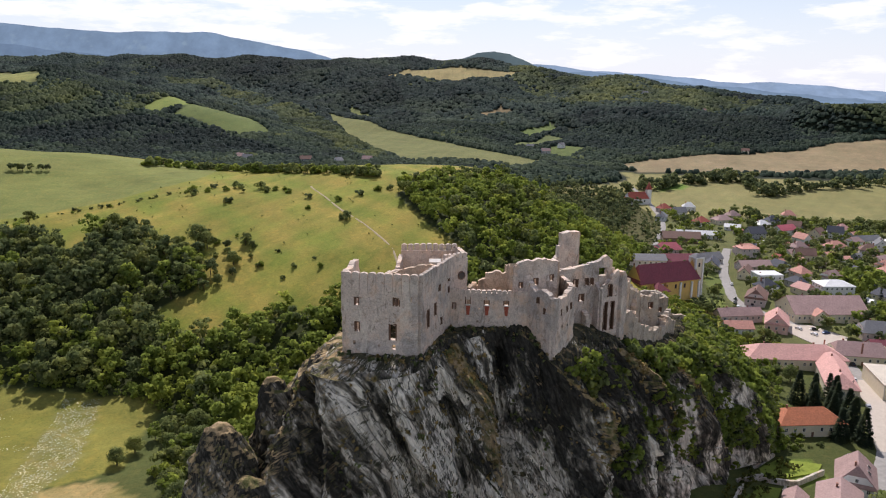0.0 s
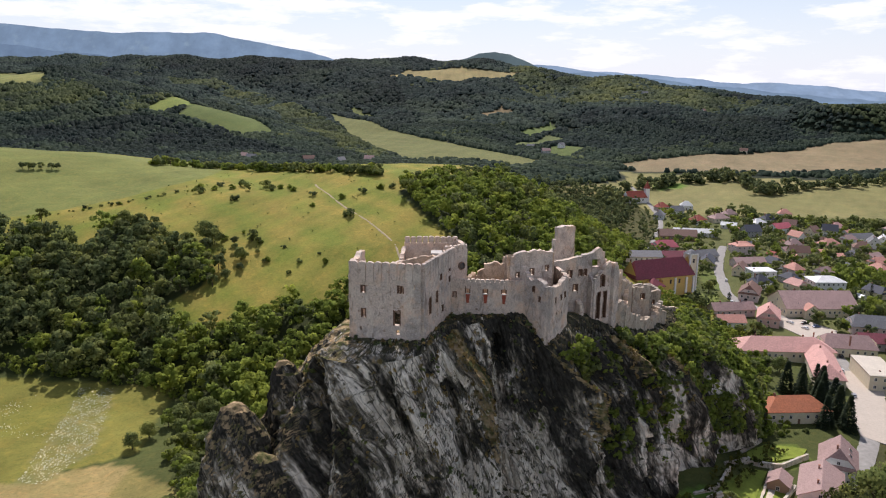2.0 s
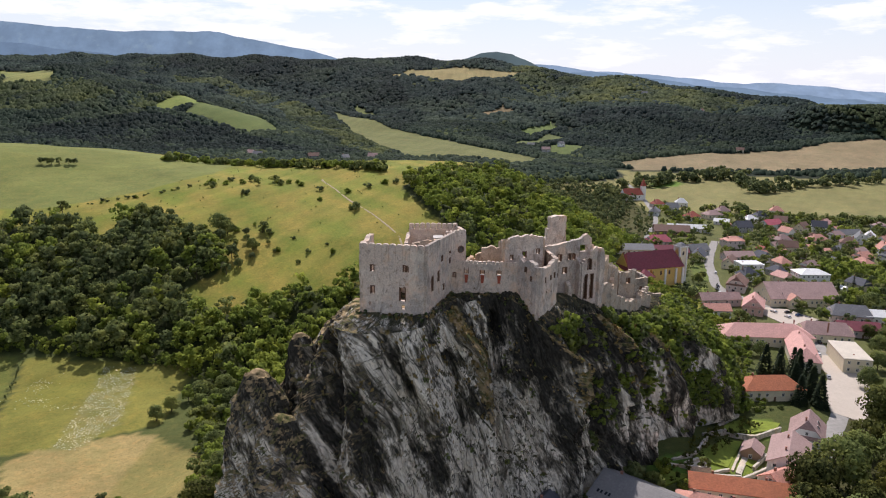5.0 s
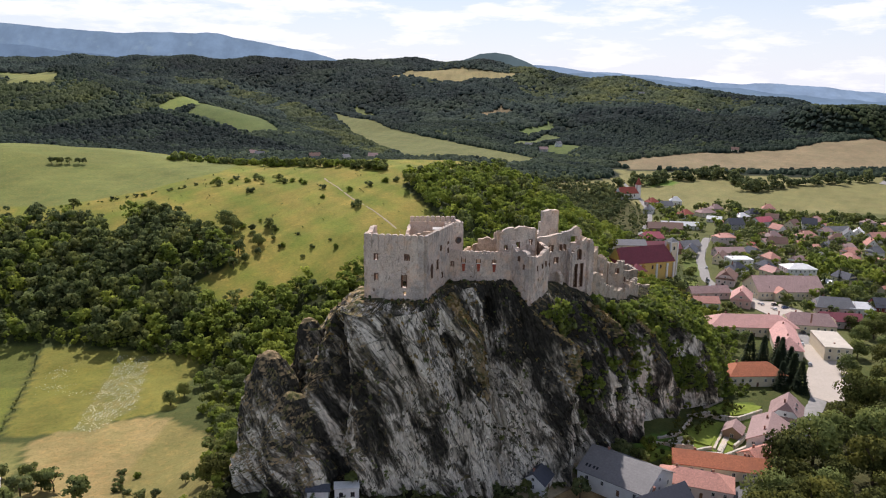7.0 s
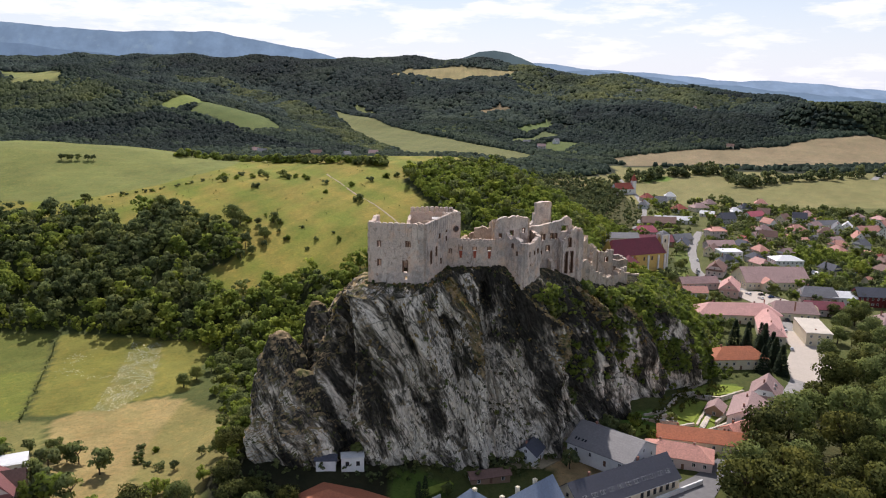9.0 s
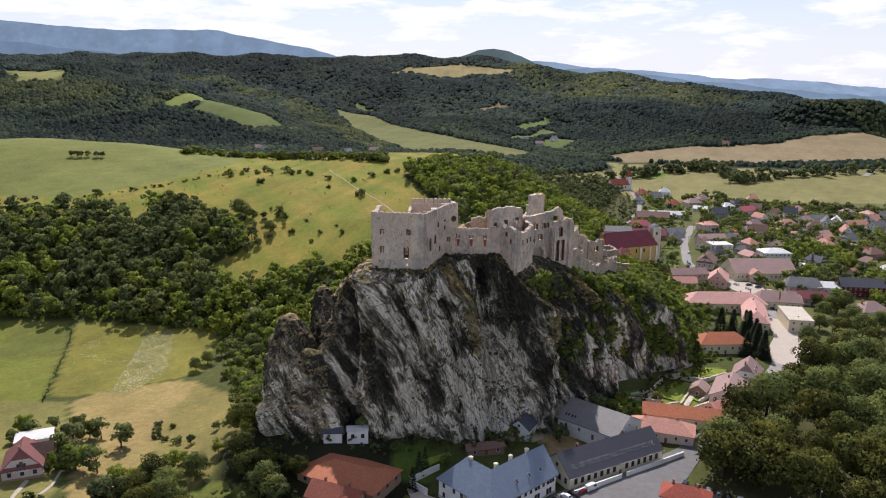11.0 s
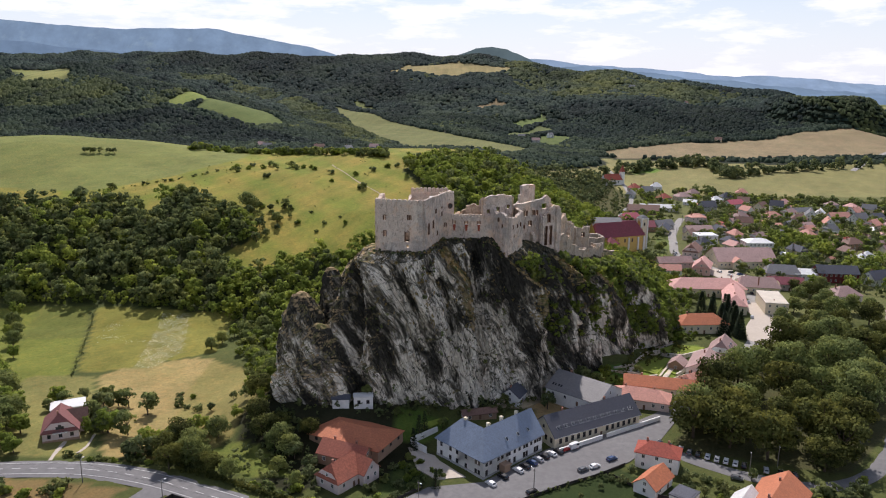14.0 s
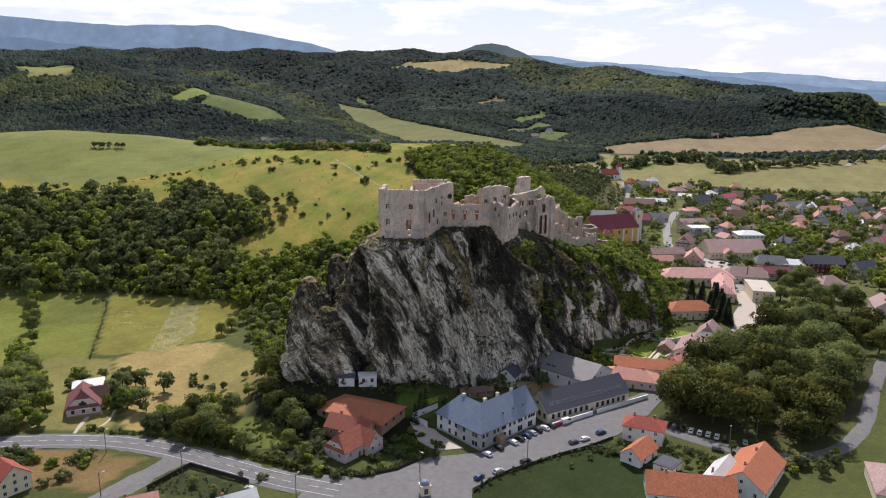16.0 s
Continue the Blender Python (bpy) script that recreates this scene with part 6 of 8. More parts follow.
def limb_mesh(height, r, spread, seed):
    """Tapered trunk with forking limbs."""
    rnd = random.Random(seed)
    bm = bmesh.new()

    def tube(p, q, r0, r1, n=7):
        d = (q - p).normalized()
        u = d.orthogonal().normalized()
        w = d.cross(u)
        rings = [[bm.verts.new(c + (u * math.cos(k * 2 * math.pi / n) + w * math.sin(k * 2 * math.pi / n)) * rr) for k in range(n)] for c, rr in ((p, r0), (q, r1))]
        for k in range(n):
            bm.faces.new((rings[0][k], rings[0][(k + 1) % n], rings[1][(k + 1) % n], rings[1][k]))

    mid = Vector((rnd.uniform(-0.3, 0.3), rnd.uniform(-0.3, 0.3), height * 0.42))
    tube(Vector((0, 0, -0.6)), mid, r, r * 0.7)
    for k in range(5):
        a = k * 1.26 + rnd.uniform(-0.3, 0.3)
        tip = mid + Vector((math.cos(a) * spread * rnd.uniform(0.4, 0.7), math.sin(a) * spread * rnd.uniform(0.4, 0.7), height * rnd.uniform(0.2, 0.42)))
        tube(mid, tip, r * 0.55, r * 0.15, 5)
        tube(mid.lerp(tip, 0.55), tip + Vector((rnd.uniform(-1, 1), rnd.uniform(-1, 1), 0.6)) * spread * 0.25, r * 0.3, r * 0.08, 4)
    return bm


def proto(name, height, rx, rz, zc, n, clumps, size, leaf, label, category="tree", trunk=True):
    """One tree of a kind, kept far below ground as the pattern for copies."""
    t = tagged(new(name), label, category)
    if trunk:
        part("trunk", limb_mesh(height, 0.03 * height, rx, int(height * 10)), BARK, t)
    c = new("crown", leafy_mesh(crown_cards(n, rx, rz, zc, clumps, size), leaf))
    c.parent = t
    return t


def conifer(height, r, n, leaf, label):
    t = tagged(new("conifer"), label, "tree")
    bm = bmesh.new()
    bmesh.ops.create_cone(bm, segments=7, radius1=0.25, radius2=0.04, depth=height, matrix=Matrix.Translation((0, 0, height / 2 - 0.4)))
    part("trunk", bm, BARK, t)
    z = height * (0.06 + 0.94 * rng.uniform(0, 1, n) ** 1.35)
    tier = 0.75 + 0.25 * np.cos(z * 2 * np.pi / 1.3)
    rad = r * (1.02 - z / height) * tier * rng.uniform(0.55, 1.0, n)
    a = rng.uniform(0, 2 * np.pi, n)
    p = np.stack([rad * np.cos(a), rad * np.sin(a), z - 0.25 * rad], -1)
    out = np.stack([np.cos(a), np.sin(a), np.full(n, -0.35)], -1)
    side = np.stack([-np.sin(a), np.cos(a), np.zeros(n)], -1)
    s = rng.uniform(0.5, 1.0, n)[:, None] * height / 13
    cards = np.stack([p - side * s * 0.4, p + out * s * 0.2 + side * s * 0.4, p + out * s * 0.9 + side * s * 0.12, p + out * s * 0.8 - side * s * 0.12], 1)
    c = new("crown", cards_mesh("crown", cards, leaf))
    c.parent = t
    return t


BROAD = [proto("broadleaf_tree", 15, 6.6 + 0.5 * k, 7.2, 7.9, 2500, 34 + 3 * k, 0.72, (LEAF_PARK, LEAF_PARK, LEAF)[k], "tall broadleaf tree with a dense rounded green crown") for k in range(3)]
SMALL = [proto("garden_tree", 7, 3.0, 3.3, 3.7, 560, 16, 0.66, (LEAF, LEAF_BRIGHT, LEAF_DARK)[k], "small leafy green tree standing on grass") for k in range(3)]
VILLAGE = [proto("village_tree", 9, 3.6, 4.0, 4.8, 300, 14, 1.0, (LEAF, LEAF_BRIGHT, LEAF_DARK)[k], "leafy green tree among the village houses") for k in range(3)]
BUSH = [proto("bush", 2.4, 1.9, 1.3, 1.1, 240, 10, 0.55, (LEAF, LEAF_DARK, LEAF_BRIGHT)[k], "rounded green bush growing on open grass", "bush", False) for k in range(3)]
CONE = [conifer(14, 4.6, 1900, NEEDLE, "dark spruce tree with a pointed crown"), conifer(9, 2.4, 500, NEEDLE, "dark young conifer beside the houses")]
_used = set()


def plant(kinds, x, y, height, base=None, group=""):
    k = kinds[rng.integers(len(kinds))]
    ref = 15 if k in BROAD else 9 if k in VILLAGE else 7 if k in SMALL else 2.4 if k in BUSH else (14 if k == CONE[0] else 9)
    s = height / ref
    m = pose(x, y, (float(land(x, y)) if base is None else base) - 0.15, 0, 0, rng.uniform(0, 360))
    if k in _used:
        ob = copy_thing(k, m)
    else:
        ob = k
        ob.matrix_basis = m
        _used.add(k)
    ob.scale = (s * rng.uniform(0.9, 1.12), s * rng.uniform(0.9, 1.12), s)
    if group:
        ob["group"] = group
    return ob


for x, y, h in ((-247, 306, 11), (-227, 270, 8), (-211, 237, 8), (-197, 197, 14), (-169, 158, 12), (-169, 141, 15), (-154, 134, 8), (-183, 172, 14), (-190, 150, 15), (-161, 181, 9), (-178, 150, 13), (-186, 186, 12), (-176, 132, 12), (-164, 128, 8), (-204, 176, 14), (-200, 160, 15), (-160, 150, 9)):
    plant(BROAD[2:] + SMALL[1:2], x, y, h, group="trees by the western meadow")
for x, y, h in ((-136, 169, 8), (-129, 177, 6.5), (-117.6, 168, 7.5), (-126, 150, 8.5), (-134, 178, 6), (-140, 183, 6), (-128, 150, 7), (-118, 149, 8), (-137, 160, 7)):
    plant(SMALL, x, y, h * 1.35, group="orchard trees")
for x, y, h in ((-94, 139, 11), (-85, 126, 10), (-93, 123, 9), (-62, 134, 9), (-74, 140, 10), (-52, 131, 8), (-88, 132, 10), (-68, 152, 9), (-71, 168, 10), (-58, 144, 8), (-66, 126, 7), (-46, 141, 7), (-97, 131, 9), (-80, 133, 10), (-78, 120, 8), (-70, 117, 7), (-60, 120, 7), (-64, 142, 9), (-56, 136, 9), (-82, 146, 8), (-50, 118, 6)):
    if not inside(x, y, [(-84, 137), (-73, 143), (-63, 138), (-47, 117), (-66, 119), (-81, 128)]):
        plant(BROAD[1:], x, y, h * 1.15, group="trees below the rock")
for x, y in ((-105, 128), (-102, 127), (-108, 128), (-147, 104), (-125, 105), (-122, 105), (-131, 92), (-126, 96), (-104, 175), (-108, 178), (-98, 172), (-60, 112), (-55, 110), (-50, 107), (-38, 100), (-33, 98), (-27, 99), (-22, 100), (-17, 104), (-12, 106), (-45, 108)):
    plant(BUSH, x, y, rng.uniform(2, 3.6), group="roadside bushes")
for x, y, h in ((-116, 251, 7), (-113, 260, 7), (-109, 270, 8), (-105, 275, 8), (-99, 241, 5), (-104, 289, 8), (-89, 231, 9), (-88, 263, 9), (-95, 250, 8), (-82, 220, 9), (-76, 200, 9), (-70, 185, 10), (-94, 276, 10), (-86, 246, 9), (-100, 262, 7)):
    plant(SMALL[:2] + BROAD[2:], x, y, h, group="trees at the rock's western foot")
for x, y, h in ((157, 304, 15), (160, 296, 13), (164, 291, 12), (168, 284, 16), (172, 307, 13), (166, 276, 16), (171, 300, 15), (152, 284, 10), (168, 293, 15), (163, 302, 15), (166, 268, 15), (158, 270, 14), (161, 282, 15)):
    plant(CONE[:1], x, y, h, group="dark spruces")
for x, y, h in ((1.5, 112, 7.5), (-7, 138, 9), (-3, 150, 8), (-5, 146, 9), (182, 440, 9), (262, 440, 9), (268, 452, 8), (284, 462, 10), (206, 432, 6)):
    plant(CONE[1:], x, y, h, group="garden conifers")
for x, y in ((-9, 117), (-4, 115), (-6, 111), (-14, 124), (-11, 112), (-16, 116), (-8, 123)):
    plant(BUSH, x, y, 2.8, group="clipped garden bushes")
for x, y, h in ((-25, 160, 8), (60, 176, 9), (66, 193, 9), (48, 172, 8), (78, 200, 7), (72, 190, 8), (16, 176, 6), (30, 172, 5), (-14, 154, 4), (4, 152, 5), (94, 205, 6), (83, 193, 5)):
    plant(SMALL, x, y, h, group="trees under the cliff")
PARK = [(100, 152), (113, 142), (126, 132), (140, 126), (152, 130), (108, 165), (120, 155), (132, 146), (146, 140), (160, 142), (117, 178), (128, 168), (140, 158), (154, 152), (168, 156), (126, 190), (137, 180), (150, 170), (163, 166), (178, 172),
        (140, 200), (152, 188), (166, 182), (180, 186), (192, 192), (150, 212), (166, 204), (182, 204), (196, 210), (162, 224), (178, 222), (194, 228), (208, 226), (176, 244), (192, 246), (206, 250)]
for x, y in PARK:
    plant(BROAD[:2] if y < 165 else BROAD, x + rng.uniform(-2.5, 2.5), y + rng.uniform(-2.5, 2.5), rng.uniform(13, 21.5), group="park trees")
for x, y, h in ((249, 290, 15), (241, 258, 14), (226, 221, 14), (212, 226, 15), (222, 196, 13), (234, 300, 14), (212, 274, 14), (214, 262, 15), (226, 240, 14), (236, 212, 12), (252, 240, 14), (228, 282, 13), (238, 320, 13), (222, 300, 12), (250, 312, 12), (262, 312, 10), (204, 268, 13), (198, 288, 11), (216, 312, 10), (206, 163, 12), (215, 178, 13), (224, 160, 12), (234, 178, 13), (190, 138, 9), (198, 150, 10)):
    plant(BROAD, x, y, h, group="park trees")
for x, y, h in ((92, 108, 4), (98, 112, 5), (104, 108, 4), (96, 104, 3.5), (132, 108, 5), (138, 102, 6), (146, 108, 5), (128, 102, 4), (150, 116, 4), (112, 118, 5), (-150, 98, 6), (-156, 90, 7), (-80, 92, 4), (-72, 86, 4), (56, 70, 5)):
    plant(SMALL, x, y, h, group="garden trees")
for x, y, h in ((-152, 186, 6), (-156, 178, 7), (-160, 172, 6), (-132, 158, 8), (-129, 152, 9), (-133, 150, 8), (-108, 131, 9), (-103, 134, 8), (-100, 140, 7), (-107, 139, 9), (-112, 133, 6), (-84, 176, 4), (-92, 170, 4), (-90, 156, 5), (-86, 150, 6), (-94, 148, 6), (-100, 150, 4), (-78, 158, 6)):
    plant(SMALL, x, y, h, group="garden trees")
for x, y in ((-118, 129), (-121, 129.4), (-115, 129), (-124, 129), (-129, 131), (-133, 132), (-110, 184), (-106, 188), (-112, 190), (-8, 131), (-4, 127.5), (0.5, 123), (-6, 121), (3, 119.5), (-10, 126)):
    plant(BUSH, x, y, rng.uniform(1.8, 2.8), group="clipped garden bushes")
for x, y, h in ((-96, 137, 10), (-94, 145, 8), (-93, 153, 7), (-86, 137, 9), (-58, 135, 8), (-50, 130, 8), (-46, 112, 6), (-54, 122, 6), (-99, 139, 9)):
    plant(BROAD[2:] + SMALL, x, y, h, group="trees below the rock")
for x, y, h in ((-176, 156, 13), (-168, 152, 11), (-172, 167, 12), (-189, 190, 12), (-186, 178, 11), (-161, 139, 9), (-155, 134, 7), (-163, 132, 9), (-208, 219, 9), (-220, 253, 9), (-237, 284, 9), (-241, 296, 10), (-182, 163, 14), (-173, 145, 12), (-196, 205, 10), (-230, 268, 8), (-178, 138, 11)):
    plant(BROAD[2:] + SMALL[1:2], x, y, h, group="trees by the western meadow")
for x, y in ((-153, 114), (-150, 112), (-147, 111), (-143, 107), (-141, 106), (-147, 104), (-129, 107), (-126, 109), (-125, 111), (-133, 104), (-110, 131), (-106, 131), (-103, 133), (-156, 110), (-152, 106)):
    plant(BUSH, x, y, rng.uniform(2.2, 3.8), group="roadside bushes")
for x, y, h in ((66, 116, 3), (70, 112, 3.4), (62, 118, 2.6), (90, 118, 4), (95, 117, 3), (88, 112, 3), (100, 110, 4), (72, 124, 2.4), (58, 112, 2.4), (50, 106, 2.2), (128, 106, 4), (134, 110, 5), (140, 106, 5), (146, 112, 4), (-66, 98, 2.4), (-58, 96, 2.4), (-38, 108, 3), (-20, 110, 3), (-18, 120, 3), (-42, 118, 4), (-44, 126, 4), (-40, 112, 3)):
    plant(SMALL[2:] + BUSH[1:2], x, y, h, group="garden shrubs by the road")
# pale flowering weeds in the meadow
PALEWEED = leaf_material("pale weeds", (0.36, 0.37, 0.25), (0.62, 0.62, 0.52), 0.2, 6.0)
# hilltop bushes and thorn trees
for x, y in ((-170, 517), (-139, 490), (-158, 528), (-135, 516), (-125, 526), (-113, 523), (-103, 514), (-84, 478), (-87, 500), (-67, 492), (-53, 500), (-57, 457), (-41, 507), (-26, 528), (-33, 511), (-158, 515), (-167, 507), (-148, 520), (-142, 528), (-120, 518), (-108, 522)):
    plant(BUSH + SMALL[:1], x, y, rng.uniform(3, 5.5), group="hilltop bushes")
for x, y in ((-106, 422), (-90, 413), (-97, 399), (-112, 425), (-68, 403), (-64, 394), (-78, 396), (-82, 386), (-112, 405), (-138, 441), (-133, 429), (-127, 426), (-138, 401), (-120, 395), (-145, 420), (-150, 432), (-132, 412), (-125, 410), (-142, 410), (-118, 436)):
    plant(BUSH, x, y, rng.uniform(1.6, 3.4), group="thorn bushes on the meadow")
for k in range(26):
    t = k / 25
    x, y = -262 + 88 * t + rng.uniform(-3, 3), 452 + 62 * t + rng.uniform(-3, 3)
    plant(BUSH, x, y, rng.uniform(1.0, 2.4), group="bushes on the field edge")
for x, y in ((-306, 547), (-303, 548), (-298, 551), (-292, 553), (-288, 555), (-310, 546)):
    plant(SMALL, x, y, 6, group="trees on the field")
for k in range(84):
    t = k / 83
    x = -235 + 190 * t
    plant(SMALL[:2] + BUSH[::2], x, np.interp(x, [-235, -195, -150, -50], [610, 648, 604, 550]) + rng.uniform(-6, 6), rng.uniform(4.5, 8), group="hedge along the hilltop")


# ---- woods ----
def scatter(polys, spacing, rnd, keep=None, stray=0.45):
    """Points at about the spacing in the polygons."""
    out = []
    for poly in polys:
        xs, ys = [p[0] for p in poly], [p[1] for p in poly]
        gx_, gy_ = np.meshgrid(np.arange(min(xs), max(xs), spacing), np.arange(min(ys), max(ys), spacing))
        x, y = (g.ravel() + rnd.uniform(-stray, stray, g.size) * spacing for g in (gx_, gy_))
        ok = inside(x, y, poly)
        if keep is not None:
            ok &= keep(x, y)
        out.append(np.stack([x[ok], y[ok]], -1))
    return np.concatenate(out)


def wood(name, pts, heights, n, size, leaf, label, rnd, z=None, clumps=11, kinds=14):
    """Many trees as one body of leaf sprays."""
    forms = [crown_cards(n, 0.38, 0.46, 0.52, clumps, size, rnd=rnd) for _ in range(kinds)]
    zz = land(pts[:, 0], pts[:, 1]) if z is None else z
    which = rnd.integers(kinds, size=len(pts))
    turn = rnd.uniform(0, 2 * np.pi, len(pts))
    all_v = np.empty((len(pts), n * 4, 3), np.float32)
    all_n = np.empty_like(all_v)
    for i in range(len(pts)):
        f = forms[which[i]][0].reshape(-1, 3) * heights[i]
        g = forms[which[i]][1]
        c, s = math.cos(turn[i]), math.sin(turn[i])
        all_n[i, :, 0], all_n[i, :, 1], all_n[i, :, 2] = g[:, 0] * c - g[:, 1] * s, g[:, 0] * s + g[:, 1] * c, g[:, 2]
        all_v[i, :, 0] = pts[i, 0] + f[:, 0] * c - f[:, 1] * s
        all_v[i, :, 1] = pts[i, 1] + f[:, 0] * s + f[:, 1] * c
        all_v[i, :, 2] = zz[i] + f[:, 2]
    v = all_v.reshape(-1, 3)
    ob = new(name, cards_mesh(name, v, leaf, all_n.reshape(-1, 3)))
    return tagged(ob, label, "woodland", kind="stuff")


seen_side = lambda x, y: (np.abs(x) < 0.66 * (y + 150)) & (x > -380)
def mixed_wood(pts, low, high, n, size, label, bias=0.0):
    """A wood of darker and lighter trees, sorted by a slow drift over the ground."""
    drift = 0.7 * waves(pts[:, 0], pts[:, 1], 38, 4) + rng.normal(size=len(pts)) * 0.6 + 1.2 * ramp(-190, -70, pts[:, 0]) + 0.9 * ramp(-150, -85, pts[:, 0]) * (1 - ramp(310, 360, pts[:, 1])) - 0.35 + bias
    for leaf, lo, hi, word in ((LEAF_DARK, -9, 0.0, "dark"), (LEAF, 0.0, 0.75, "mid-green"), (LEAF_BRIGHT, 0.75, 9, "light green")):
        p = pts[(drift >= lo) & (drift < hi)]
        if len(p):
            wood("woodland", p, rng.uniform(low, high, len(p)), n, size, leaf, f"{word} trees of the {label}", rng)


pts = scatter(WOODS[:1], 7.0, rng, seen_side)
mixed_wood(pts, 7, 16.5, 235, 0.098, "dense wood on the hillside", 0.55)
pts = scatter(WOODS[1:], 7.0, rng)
mixed_wood(pts, 7, 15, 215, 0.10, "wood behind the castle", 0.35)
pts = scatter([[(-100, 297), (-84, 262), (-70, 225), (-56, 205), (-62, 176), (-70, 160), (-78, 168), (-84, 200), (-94, 232), (-104, 262), (-112, 286)]], 5.0, rng)
mixed_wood(pts, 4, 9.5, 130, 0.13, "shrubby trees at the western foot of the rock", -0.9)
pts = scatter([[(-300, 316), (-229, 309), (-194, 310), (-163, 306), (-137, 300), (-106, 288), (-100, 300), (-165, 316), (-300, 330)]], 3.8, rng, seen_side)
wood("scrub", pts, rng.uniform(3, 6, len(pts)), 90, 0.15, LEAF_BRIGHT, "light green scrub along the edge of the meadow", rng, clumps=8)
for x, y, h in ((-247, 448, 9), (-138, 424, 13), (-132, 421, 10), (-111, 424, 8), (-120, 420, 6), (-106, 420, 5), (-122, 393, 10), (-112, 402, 8), (-139, 394, 13), (-129, 398, 8), (-121, 377, 7), (-136, 371, 8), (-146, 366, 7), (-150, 404, 11), (-182, 438, 12), (-193, 437, 11),
                (-175, 440, 9), (-156, 418, 9), (-150, 424, 6), (-160, 396, 10), (-116, 384, 6), (-128, 384, 9), (-134, 412, 9), (-142, 412, 8), (-118, 412, 5), (-104, 408, 3), (-98, 398, 3), (-148, 380, 9), (-110, 392, 5)):
    plant(BROAD[2:] + SMALL[:1] + SMALL[2:], x, y, h, group="trees at the upper edge of the wood")

# shrubs on the ledges and flanks of the rock
cliff_v = np.empty(len(cliff.data.vertices) * 3, np.float32)
cliff.data.vertices.foreach_get("co", cliff_v)
cliff_v = cliff_v.reshape(-1, 3)[:len(cliff_place)]
cu, cv, crib = cliff_place.T
patchy = waves(cliff_v[:, 0] + 0.6 * cliff_v[:, 2], cliff_v[:, 1] + cliff_v[:, 2], 9, 2)
dens = ramp(5.8, 6.6, cu) * (1 - ramp(11.2, 11.6, cu)) * ramp(0.12, 0.30, cv + 0.08 * patchy + 0.07 * (cu - 7.5)) * (0.12 + 0.88 * ramp(2.2, -1.5, crib)) * (0.15 + 0.85 * ramp(-0.3, 0.2, patchy + 0.35 * (cu - 7.6)))
pick = rng.uniform(0, 1, len(cliff_v)) < (0.085 + 0.16 * ramp(7.3, 8.4, cu)) * dens
flank = cliff_v[pick]
# the larger share gets lighter leaves in place of sun on the flank
half = rng.uniform(0, 1, len(flank)) < 0.35
for some, leaf, word in ((half, LEAF, "green"), (~half, LEAF_BRIGHT, "light green")):
    wood("scrub", flank[some, :2], rng.uniform(2.0, 6.4, some.sum()), 46, 0.2, leaf, f"{word} scrub clinging to the flank of the rock", rng, z=flank[some, 2] - 0.8, clumps=7)
ledge = cliff_v[(cliff_v[:, 0] <= 60) & (cliff_v[:, 1] < 240) & (cliff_v[:, 2] < 66)]
dens = ramp(0.15, 0.6, waves(ledge[:, 0] * 1.0 + 0.4 * ledge[:, 2], ledge[:, 2], 9, 6)) * (0.25 + 0.75 * ramp(20, 50, ledge[:, 0]))
ledge = ledge[rng.uniform(0, 1, len(ledge)) < 0.03 * dens]
wood("scrub", ledge[:, :2], rng.uniform(0.8, 2.6, len(ledge)), 60, 0.2, LEAF, "small bushes and tufts on ledges of the cliff", rng, z=ledge[:, 2] - 0.4, clumps=6)
pts = scatter([[(96, 330), (112, 345), (150, 330), (160, 380), (150, 425), (118, 415), (100, 380)], [(104, 240), (140, 262), (150, 300), (160, 330), (135, 335), (128, 290)], [(118, 300), (160, 330), (170, 372), (150, 400), (110, 350)]], 4.4, rng)
wood("scrub", pts, rng.uniform(3, 6.5, len(pts)), 110, 0.14, LEAF_BRIGHT, "bright green scrub below the castle ridge", rng, clumps=8)

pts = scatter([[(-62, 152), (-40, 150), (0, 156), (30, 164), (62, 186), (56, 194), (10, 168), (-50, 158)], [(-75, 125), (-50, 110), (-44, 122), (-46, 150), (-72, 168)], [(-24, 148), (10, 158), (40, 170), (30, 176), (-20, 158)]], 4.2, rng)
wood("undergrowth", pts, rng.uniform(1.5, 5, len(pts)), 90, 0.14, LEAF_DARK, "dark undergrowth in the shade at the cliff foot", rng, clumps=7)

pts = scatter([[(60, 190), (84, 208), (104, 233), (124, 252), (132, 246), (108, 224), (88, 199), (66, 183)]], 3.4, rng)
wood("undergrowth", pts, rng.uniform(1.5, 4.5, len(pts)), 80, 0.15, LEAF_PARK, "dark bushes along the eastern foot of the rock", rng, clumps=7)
pts = scatter([[(112, 378), (124, 392), (150, 400), (160, 384), (150, 372), (128, 366)], [(150, 420), (168, 428), (172, 446), (160, 452), (150, 440)]], 5.0, rng)
wood("hedge_planting", pts, rng.uniform(3, 7, len(pts)), 110, 0.14, LEAF_DARK, "dark hedges and garden trees below the church", rng, clumps=8)
for x, y, h in ((168.6, 366.4, 12), (174, 369, 9), (163, 372, 8), (158, 420, 7), (186, 480, 7), (180, 470, 8), (176, 500, 8), (193, 520, 7), (222, 470, 6), (246, 455, 5), (212, 430, 6), (152, 450, 7)):
    plant(BROAD[2:] + SMALL[:1], x, y, h, group="trees near the church")
for x, y in [(119, 269), (122, 266), (127, 265), (132, 263), (136, 262), (143, 263), (148, 265), (123, 276), (136, 269), (143, 271)]:
    plant(BUSH, x, y, rng.uniform(1.2, 2.2), group="bushes in the terrace garden")
for x, y in [(144, 284), (147, 283), (151, 282), (154, 282), (157, 280), (162, 285)]:
    plant(SMALL[2:], x, y, rng.uniform(4, 6), group="shrubs before the orange-roofed house")
